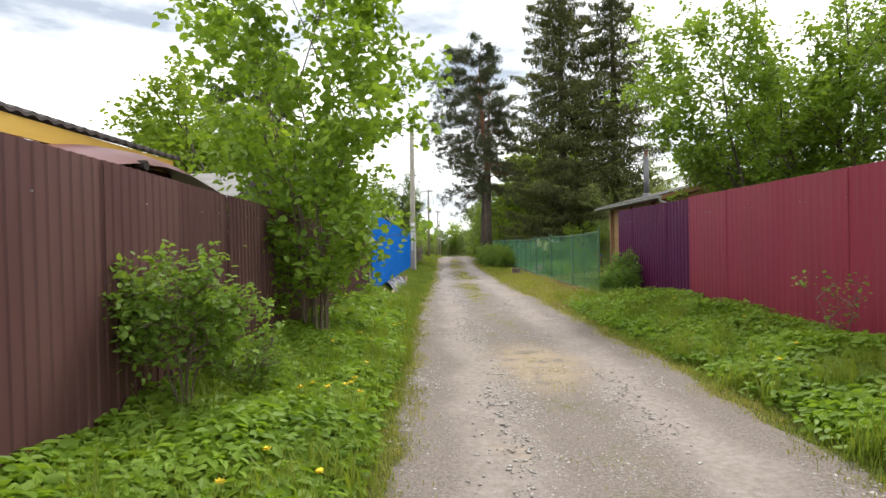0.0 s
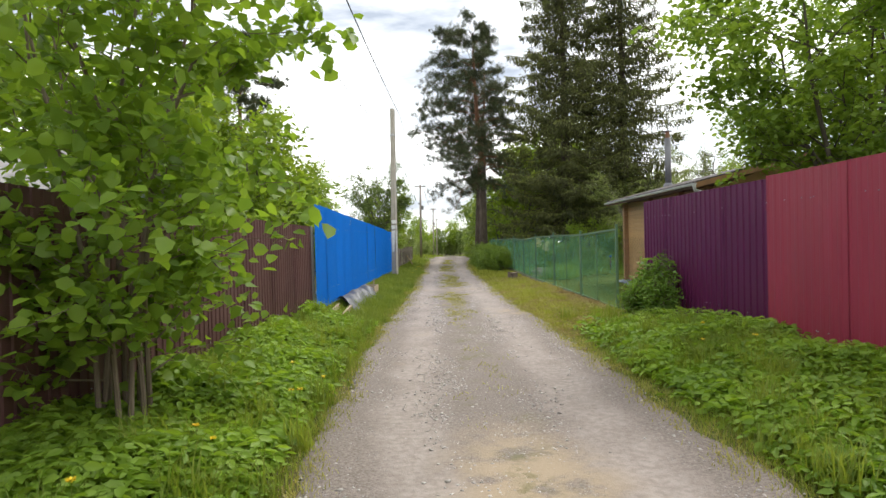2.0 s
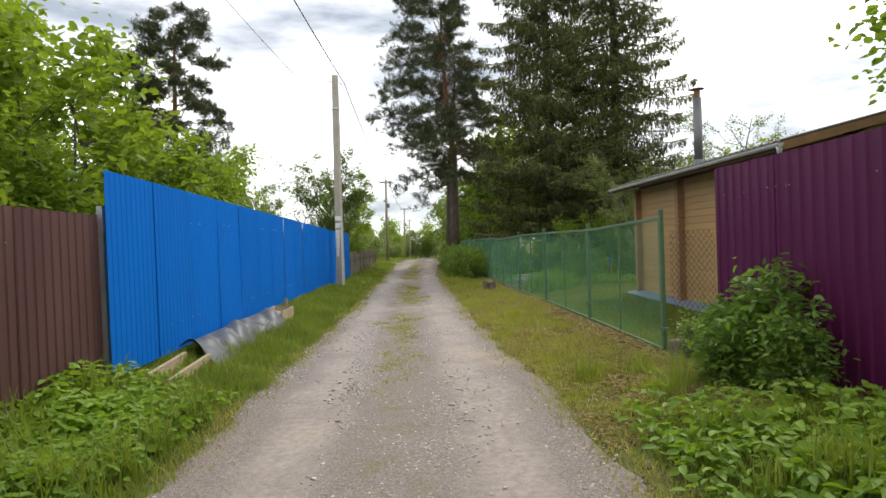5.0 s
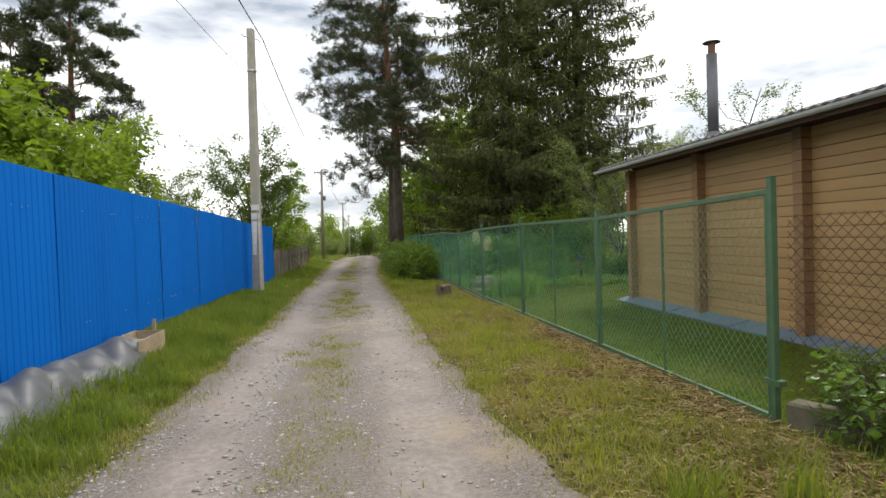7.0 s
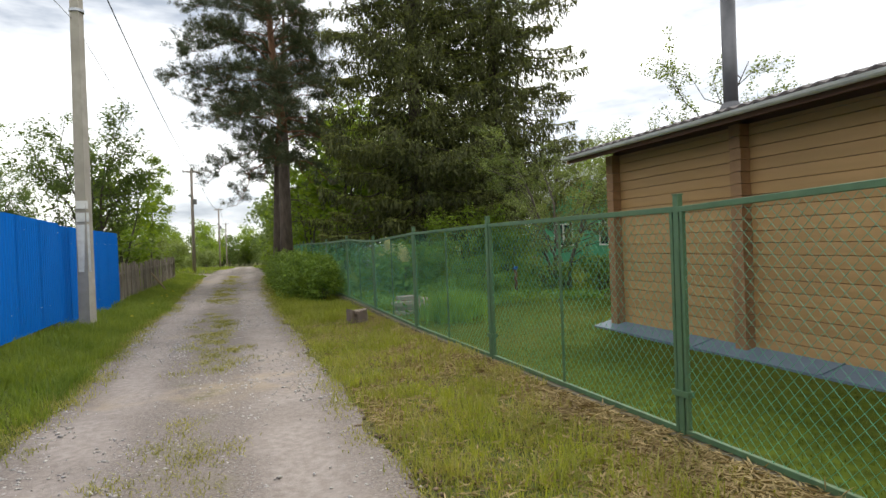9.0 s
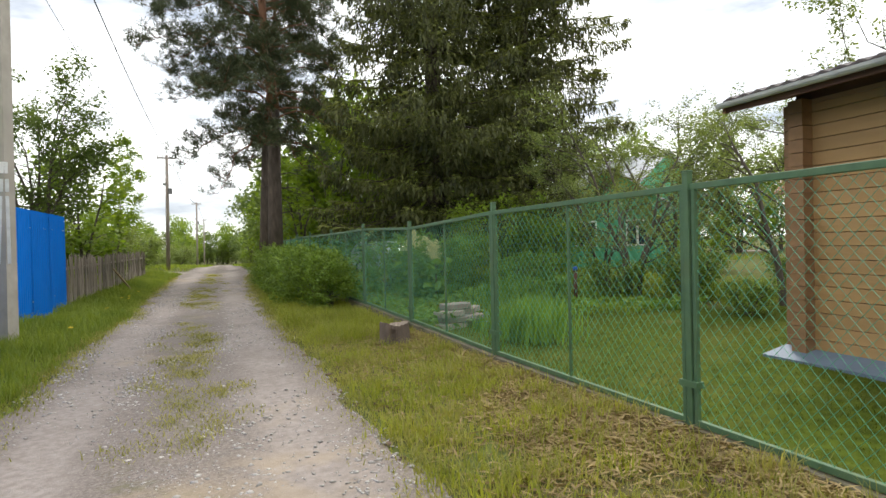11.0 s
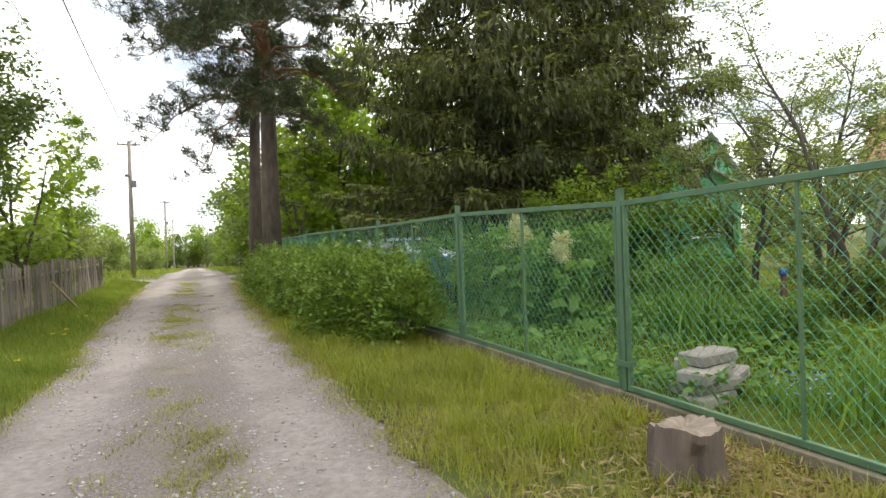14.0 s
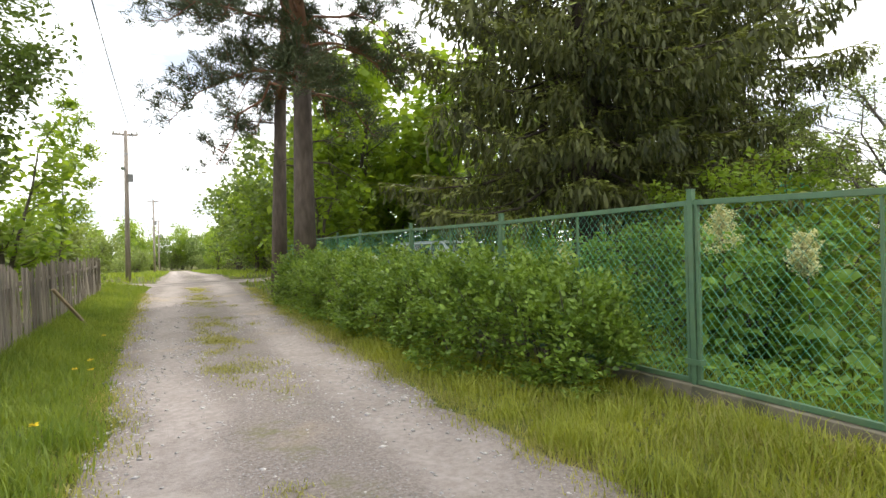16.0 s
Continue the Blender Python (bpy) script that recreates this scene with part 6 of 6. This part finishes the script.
# lush grass on the left
x, y = scatter(120000, -2.42, -0.35, -1.5, 34, gg)
keep = (verge(x, y) > -0.10 + 0.2 * gg.uniform(0, 1, len(x))) & (gg.uniform(0, 1, len(x)) < np.interp(y, [0, 14, 34], [1, 0.75, 0.40]))
x, y = x[keep], y[keep]
hgt = np.interp(verge(x, y), [0, 0.35, 1.0, 1.7], [0.07, 0.17, 0.24, 0.30]) * (0.6 + 0.7 * patchy(x, y, 1.6)) * np.interp(y, [0, 13, 15.5, 22, 26], [0.9, 1.0, 0.62, 0.62, 0.85])
stuff("verge_grass", "lush green grass along the left fences", "grass", many("verge_grass", *blades(put(x, y), hgt, 0.0042 + 0.0016 * (y > 12), gg)), L_GRASS)
x, y = scatter(52000, -2.6, -0.6, 34, 54, gg)
keep = verge(x, y) > -0.08 + 0.2 * gg.uniform(0, 1, len(x))
x, y = x[keep], y[keep]
stuff("verge_grass", "yellow-green grass along the picket fence", "grass", many("verge_grass", *blades(put(x, y), np.interp(verge(x, y), [0, 0.5, 1.3], [0.07, 0.15, 0.24]), 0.007, gg)), L_GRASS)
# broad-leaved weeds, left and right
for (n, x0, x1, y0, y1, lb, hmax) in ((38000, -2.42, -0.5, -1.0, 15.6, "broad-leaved ground elder covering the verge by the brown fence", 0.34), (18000, 2.75, 4.7, -1.0, 14.6, "broad-leaved weeds covering the verge by the red fence", 0.30)):
    x, y = scatter(n, x0, x1, y0, y1, gg)
    vg = verge(x, y)
    keep = (vg > 0.12 + 0.25 * gg.uniform(0, 1, n)) & (gg.uniform(0, 1, n) < 0.35 + 0.65 * patchy(x, y, 1.3)) & (gg.uniform(0, 1, n) < np.interp(y, [0, y1 - 4, y1], [1, 1, 0.05]))
    x, y, vg = x[keep], y[keep], vg[keep]
    p = put(x, y)
    p[:, 2] += np.interp(vg, [0, 0.3, 1.0], [0.10, 0.65, 1.0]) * hmax * (0.35 + 0.65 * gg.uniform(0, 1, len(x)) ** 0.6) * (0.5 + 0.6 * patchy(x, y, 2.2))
    # three leaflets on each stalk
    q = np.repeat(p, 3, axis=0) + gg.normal(size=(len(p) * 3, 3)) * np.array([0.030, 0.030, 0.012])
    ax = np.stack([np.cos(np.tile([0, 2.1, 4.2], len(p)) + np.repeat(gg.uniform(0, 6, len(p)), 3)), np.sin(np.tile([0, 2.1, 4.2], len(p)) + np.repeat(gg.uniform(0, 6, len(p)), 3)), np.full(len(p) * 3, -0.15)], 1)
    stuff("weeds", lb, "weeds", many("weeds", *leaf_cloud(q, 0.098, ax * 1.4, 0.1, True, 0.52, gg, 0.5)), L_WEED)
# right verge grass by the red fence and along the green fence
x, y = scatter(75000, 2.2, 4.72, -1.5, 18, gg)
keep = (verge(x, y) > -0.10 + 0.22 * gg.uniform(0, 1, len(x))) & (gg.uniform(0, 1, len(x)) < np.interp(y, [11, 14.5], [1.0, 0.35]))
x, y = x[keep], y[keep]
stuff("verge_grass", "green grass along the red fence", "grass", many("verge_grass", *blades(put(x, y), np.interp(verge(x, y), [0, 0.4, 1.2], [0.06, 0.15, 0.24]) * (0.55 + 0.8 * patchy(x, y, 1.5)) * np.interp(y, [11, 14.5, 18], [1.0, 0.45, 0.3]), 0.0048, gg)), L_GRASS)
x, y = scatter(88000, 1.7, 4.4, 15, 44, gg)
fx = np.interp(y, [15, 17, 26, 32, 44], [4.6, 4.4, 3.85, 3.65, 3.3])
bare = np.maximum(sstep(0.45, 0.75, patchy(x, y, 0.9)), sstep(0.8, 0.25, fx - x + 0.3 * patchy(x, y, 2.0))) * sstep(0.2, 1.0, x - road_right(y)) * (1 - sstep(26, 31, y))
keep = (verge(x, y) > -0.08 + 0.2 * gg.uniform(0, 1, len(x))) & (x < fx) & (gg.uniform(0, 1, len(x)) > 0.85 * bare)
x, y = x[keep], y[keep]
lush = sstep(0.25, 0.55, patchy(x + 3, y, 0.7)) * np.interp(y, [15, 26, 32], [0.5, 0.75, 1.0])
tall = (0.036 + 0.055 * lush) * np.interp(verge(x, y), [0, 0.3], [0.5, 1.0])
green = gg.uniform(0, 1, len(x)) < 0.22 + 0.5 * lush
stuff("verge_grass", "thin yellow-green grass along the chain-link fence", "grass", many("verge_grass", *blades(put(x[green], y[green]), tall[green], 0.0042, gg)), L_VERGE)
stuff("verge_grass", "dry faded grass along the chain-link fence", "grass", many("verge_grass", *blades(put(x[~green], y[~green]), tall[~green] * 0.8, 0.0042, gg, 0.9)), L_GRASSDRY)
x, y = scatter(88000, 2.2, 4.3, 13.5, 29.5, gg)
fx = np.interp(y, [15, 17, 26, 32, 44], [4.6, 4.4, 3.85, 3.65, 3.3])
keep = (gg.uniform(0, 1, len(x)) < 0.12 + 0.88 * np.maximum(sstep(0.4, 0.75, patchy(x, y, 0.9)), sstep(0.9, 0.3, fx - x + 0.3 * patchy(x, y, 2.0)))) & (x < fx) & (verge(x, y) > 0.02)
p = put(x[keep], y[keep]) + np.array([0, 0, 0.012]) + np.array([0, 0, 0.03]) * gg.uniform(0, 1, (keep.sum(), 1))
ax = gg.normal(size=(len(p), 3)) * np.array([1, 1, 0.12]) * 3
stuff("straw", "dead straw and raked litter on the bare verge", "litter", many("straw", *leaf_cloud(p, 0.12, ax, 0.0, False, 0.10, gg, 0.1)), L_STRAW)
# mown lawn behind the fence
x, y = scatter(110000, 3.9, 14.5, 17, 32, gg)
fx = np.interp(y, [15, 17, 26, 32, 44], [4.6, 4.45, 3.95, 3.75, 3.3])
keep = (x > fx + 0.05) & ~((x > 6.9) & (y < 25)) & (gg.uniform(0, 1, len(x)) < np.interp(x, [4, 8, 14], [1, 0.7, 0.35]))
x, y = x[keep], y[keep]
stuff("lawn", "mown lawn behind the chain-link fence", "grass", many("lawn", *blades(put(x, y), 0.030 + 0.018 * patchy(x, y), 0.0042, gg, 1.4)), L_LAWN)
x, y = scatter(40000, 3.7, 16, 28.7, 46, gg)
fx = np.interp(y, [15, 17, 26, 32, 44], [4.6, 4.45, 3.95, 3.75, 3.5])
keep = (x > fx + 0.1)
x, y = x[keep], y[keep]
stuff("garden_grass", "tall unmown garden grass and herbs", "grass", many("garden_grass", *blades(put(x, y), 0.07 + 0.16 * patchy(x, y, 0.8), 0.006, gg)), L_GRASS)
x, y = scatter(60000, -30, 30, 44, 130, gg)
keep = (verge(x, y) > 0.1) & (np.abs(y - 55.5 - 0.02 * x) > 1.6)
x, y = x[keep], y[keep]
stuff("far_grass", "rough grass beyond the crossing", "grass", many("far_grass", *blades(put(x, y), 0.28, 0.022, gg)), L_GRASS)
x, y = scatter(16000, 3.85, 9.5, 28.6, 38, gg)
keep = (x > np.interp(y, [28, 32, 38], [4.0, 3.85, 3.5])) & (gg.uniform(0, 1, len(x)) < 0.2 + 0.8 * patchy(x, y, 1.1))
x, y = x[keep], y[keep]
p = put(x, y)
p[:, 2] += gg.uniform(0, 1, len(x)) ** 0.8 * 0.55 * patchy(x + 1, y, 0.9)
stuff("garden_herbs", "leafy green garden herbs behind the chain-link fence", "herbs", many("garden_herbs", *leaf_cloud(p, 0.11, None, 0.0, True, 0.5, gg, 0.8)), L_GARDEN)
# tufts on the crown of the lane
mid = lambda y: (road_left(y) + road_right(y)) / 2
tx, ty2 = [], []
for k in range(480):
    yc = gg.uniform(0.5, 52)
    if patchy(np.array(0.0), np.array(yc * 0.8)) < 0.30:
        continue
    if yc < 15 and k % 3:
        continue
    m = int(gg.integers(10, 60) * (2.0 if yc > 20 else 0.8))
    tx.append(mid(yc) + gg.normal() * 0.20 + gg.normal(size=m) * 0.08)
    ty2.append(yc + gg.normal(size=m) * 0.13)
x, y = np.concatenate(tx), np.concatenate(ty2)
p = np.stack([x, y, np.full(len(x), 0.015)], 1)
stuff("crown_tufts", "short grass tufts along the crown of the lane", "grass", many("crown_tufts", *blades(p, 0.042, 0.0038, gg, 1.9)), L_GRASSDRY)
# dandelions
for k in range(34):
    if k < 20:
        x, y = -0.75 - 0.75 * gg.uniform(), 2.6 + 9 * gg.uniform() ** 1.3
    elif k < 28:
        x, y = -1.6 + 0.8 * gg.uniform(), 30 + 8 * gg.uniform()
    else:
        x, y = 3.2 + gg.uniform(), 4 + 9 * gg.uniform()
    if verge(np.array(x), np.array(y)) < 0.1:
        continue
    z = float(ground_z(x, y))
    h = 0.24 + 0.12 * gg.uniform()
    ob = thing("dandelion", "yellow dandelion flower on a thin stalk", "flower", pose(x, y, z, 0, 0, gg.uniform(0, 360)), "dandelions")
    part("stalk", Geo().tube([(0, 0, 0), (0.01, 0, h)], [0.003, 0.0025], 5), L_GRASS, ob)
    a = np.linspace(0, 2 * math.pi, 25)[:-1]
    ax = np.stack([np.cos(a), np.sin(a), np.where(np.arange(24) % 2, 0.6, 0.15)], 1) * 5
    part("bloom", many("bloom", *leaf_cloud(np.tile([0.01, 0, h], (24, 1)), 0.032, ax, 0, False, 0.45, gg, 0.1)), M_YFLOWER, ob)

# gravel on the lane
n = 60000
y = 0.5 + 45 * gg.uniform(0, 1, n) ** 1.25
lx, rx = road_left(y), road_right(y)
band = gg.integers(0, 5, n)
c = np.choose(band, [-1.32, -0.42, 0.0, 0.38, 1.25])
x = (lx + rx) / 2 + c * (rx - lx) / 3.0 + gg.normal(size=n) * 0.20
keep = (x > lx - 0.05) & (x < rx + 0.05) & (gg.uniform(0, 1, n) < sstep(0.30, 0.65, patchy(x * 1.3, y, 0.8))) & (gg.uniform(0, 1, n) < np.interp(y, [0, 10, 46], [1.0, 0.8, 0.45]))
x, y = x[keep], y[keep]
m = len(x)
s = np.abs(gg.normal(size=m)) * 0.0065 + 0.0055
ctr = np.stack([x, y, np.full(m, 0.012) + s * 0.2], 1)
oct_ = np.array([[1, 0, 0], [0, 1, 0], [-1, 0, 0], [0, -1, 0], [0, 0, 0.7], [0, 0, -0.7]], float)
an = gg.uniform(0, 6.28, m)
R = np.stack([np.stack([np.cos(an), -np.sin(an), 0 * an], 1), np.stack([np.sin(an), np.cos(an), 0 * an], 1), np.stack([0 * an, 0 * an, 1 + 0 * an], 1)], 1)
shape = oct_[None] * gg.uniform(0.6, 1.5, (m, 6, 1)) * np.array([1.3, 0.9, 0.8])
vv = ctr[:, None] + np.einsum("nij,nkj->nki", R, shape) * s[:, None, None]
ff = np.array([[0, 1, 4], [1, 2, 4], [2, 3, 4], [3, 0, 4], [1, 0, 5], [2, 1, 5], [3, 2, 5], [0, 3, 5]])
stuff("gravel", "loose grey gravel stones on the lane", "gravel", many("gravel", vv.reshape(-1, 3), (np.arange(m)[:, None, None] * 6 + ff[None]).reshape(-1, 3)), M_STONE)

# ragged grass creeping over both edges of the lane
eg = np.random.default_rng(202)
tx, ty2 = [], []
for k in range(1500):
    yc, side = eg.uniform(1.0, 50), k % 2
    m = int(eg.integers(12, 46))
    into = 0.16 - 0.38 * eg.uniform() ** 1.6
    xc = road_right(yc) + into if side else road_left(yc) - into
    tx.append(xc + eg.normal(size=m) * 0.075)
    ty2.append(yc + eg.normal(size=m) * 0.14)
x, y = np.concatenate(tx), np.concatenate(ty2)
p = put(x, y)
p[:, 2] += 0.010
stuff("edge_grass", "short worn grass creeping over the edges of the lane", "grass", many("edge_grass", *blades(p, 0.055, 0.0042, eg, 1.4)), L_GRASSDRY)

# coarser stones along the crown and the edges
sg = np.random.default_rng(303)
n = 15000
y = 0.8 + 44 * sg.uniform(0, 1, n) ** 1.1
lx, rx = road_left(y), road_right(y)
c = np.choose(sg.integers(0, 4, n), [0.06, 0.36, 0.62, 0.93])
x = lx + (rx - lx) * c + sg.normal(size=n) * 0.14
keep = (x > lx - 0.06) & (x < rx + 0.08) & (sg.uniform(0, 1, n) < 0.12 + 0.88 * sstep(0.42, 0.72, patchy(x * 0.8 + 2, y, 0.7)))
x, y = x[keep], y[keep]
m = len(x)
s = 0.009 + 0.007 * np.abs(sg.normal(size=m))
an = sg.uniform(0, 6.28, m)
R = np.stack([np.stack([np.cos(an), -np.sin(an), 0 * an], 1), np.stack([np.sin(an), np.cos(an), 0 * an], 1), np.stack([0 * an, 0 * an, 1 + 0 * an], 1)], 1)
shape = oct_[None] * sg.uniform(0.6, 1.5, (m, 6, 1)) * np.array([1.3, 0.9, 0.7])
vv = np.stack([x, y, np.full(m, 0.014) + s * 0.15], 1)[:, None] + np.einsum("nij,nkj->nki", R, shape) * s[:, None, None]
stuff("coarse_gravel", "coarse grey gravel along the crown and edges of the lane", "gravel", many("coarse_gravel", vv.reshape(-1, 3), (np.arange(m)[:, None, None] * 6 + ff[None]).reshape(-1, 3)), M_STONE)


def tussocks(label, n, x0, x1, y0, y1, tall, wide, seed, mat, per=55, spread=0.07, lean=0.9):
    """Separate clumps of long grass between two limits across and along."""
    g = np.random.default_rng(seed)
    cx, cy = g.uniform(x0, x1, n), g.uniform(y0, y1, n)
    ok = verge(cx, cy) > 0.05
    cx, cy = np.repeat(cx[ok], per), np.repeat(cy[ok], per)
    h = np.repeat(g.uniform(0.55, 1.2, ok.sum()), per) * tall
    x, y = cx + g.normal(size=len(cx)) * spread, cy + g.normal(size=len(cx)) * spread
    stuff("grass_tussocks", label, "grass", many("grass_tussocks", *blades(put(x, y), h, wide, g, lean)), mat)


tussocks("tall bright grass tussocks among the weeds by the brown fence", 150, -2.2, -0.6, 1.0, 15.0, 0.40, 0.0050, 311, L_GRASS)
tussocks("tall green grass tussocks at the lane edge by the red fence", 95, 2.95, 4.3, 2.0, 16.0, 0.36, 0.0055, 312, L_GRASS, 70)
tussocks("long grass tussocks under the blue fence", 330, -2.0, -0.8, 15.0, 34.0, 0.19, 0.0048, 313, L_GRASS)
tussocks("bright grass tussocks before the hedge", 240, 2.0, 3.5, 28.5, 38.0, 0.17, 0.0046, 316, L_VERGE, 60, 0.11, 1.1)
tussocks("yellow-green grass tussocks on the verge by the chain-link fence", 380, 2.1, 3.7, 14.0, 44.0, 0.14, 0.0042, 314, L_VERGE, 60, 0.10, 1.1)
tussocks("faded dry grass tussocks on the verge by the chain-link fence", 330, 2.2, 4.0, 16.0, 34.0, 0.13, 0.0040, 315, L_GRASSDRY, 50, 0.10, 1.3)

# brown clods and roots along the raw edge of the lane
cg = np.random.default_rng(321)
n = 4200
y = cg.uniform(11.0, 31.0, n)
fx = np.interp(y, [11, 17, 26, 32], [4.5, 4.35, 3.85, 3.65])
by_fence = cg.uniform(0, 1, n) < 0.45
x = np.where(by_fence, fx - 0.05 - 0.45 * cg.uniform(0, 1, n) ** 1.5, road_right(y) + 0.05 + 0.22 * cg.normal(size=n))
keep = (verge(x, y) > -0.12) & (cg.uniform(0, 1, n) < 0.15 + 0.85 * sstep(0.4, 0.7, patchy(x + 1, y, 0.8)))
x, y = x[keep], y[keep]
m = len(x)
s = 0.010 + 0.012 * np.abs(cg.normal(size=m))
an = cg.uniform(0, 6.28, m)
R = np.stack([np.stack([np.cos(an), -np.sin(an), 0 * an], 1), np.stack([np.sin(an), np.cos(an), 0 * an], 1), np.stack([0 * an, 0 * an, 1 + 0 * an], 1)], 1)
shape = oct_[None] * cg.uniform(0.6, 1.5, (m, 6, 1)) * np.array([1.4, 0.9, 0.7])
vv = (put(x, y) + np.array([0, 0, 0.012]))[:, None] + np.einsum("nij,nkj->nki", R, shape) * s[:, None, None]
stuff("soil_clods", "dry brown clods of soil along the verge", "soil", many("soil_clods", vv.reshape(-1, 3), (np.arange(m)[:, None, None] * 6 + ff[None]).reshape(-1, 3)), M_CLOD)


# long-leaved clumps and blue flowers behind the chain-link fence
def leafy_clump(x, y, h, r, seed, label):
    g = np.random.default_rng(seed)
    ob = thing("leafy_clump", label, "plant", pose(x, y, float(ground_z(x, y))), "clumps behind the fence")
    p = np.stack([g.normal(size=420) * r * 0.45, g.normal(size=420) * r * 0.45, np.zeros(420)], 1)
    part("foliage", many("foliage", *blades(p, h, 0.011, g, 0.75)), L_GARDEN, ob)
    return ob


leafy_clump(4.90, 27.25, 0.62, 0.62, 331, "dense clump of long dark green leaves on the lawn")
leafy_clump(5.35, 27.9, 0.50, 0.5, 332, "clump of long green leaves beside the bricks")
leafy_clump(6.4, 31.0, 0.7, 0.6, 333, "tall clump of narrow green leaves in the garden")
fg = np.random.default_rng(341)
forget = thing("forget_me_not", "low clump of small pale blue flowers behind the fence", "flower", pose(4.82, 28.35, 0.0))
p = np.stack([fg.normal(size=160) * 0.17, fg.normal(size=160) * 0.22, fg.uniform(0.14, 0.30, 160)], 1)
part("blooms", many("blooms", *leaf_cloud(p, 0.020, None, 0, False, 0.9, fg, 0.4)), M_BLUEFLOWER, forget)["kind"] = "stuff"
p = np.stack([fg.normal(size=200) * 0.17, fg.normal(size=200) * 0.22, np.zeros(200)], 1)
part("foliage", many("foliage", *blades(p, 0.24, 0.008, fg, 0.6)), L_GARDEN, forget)
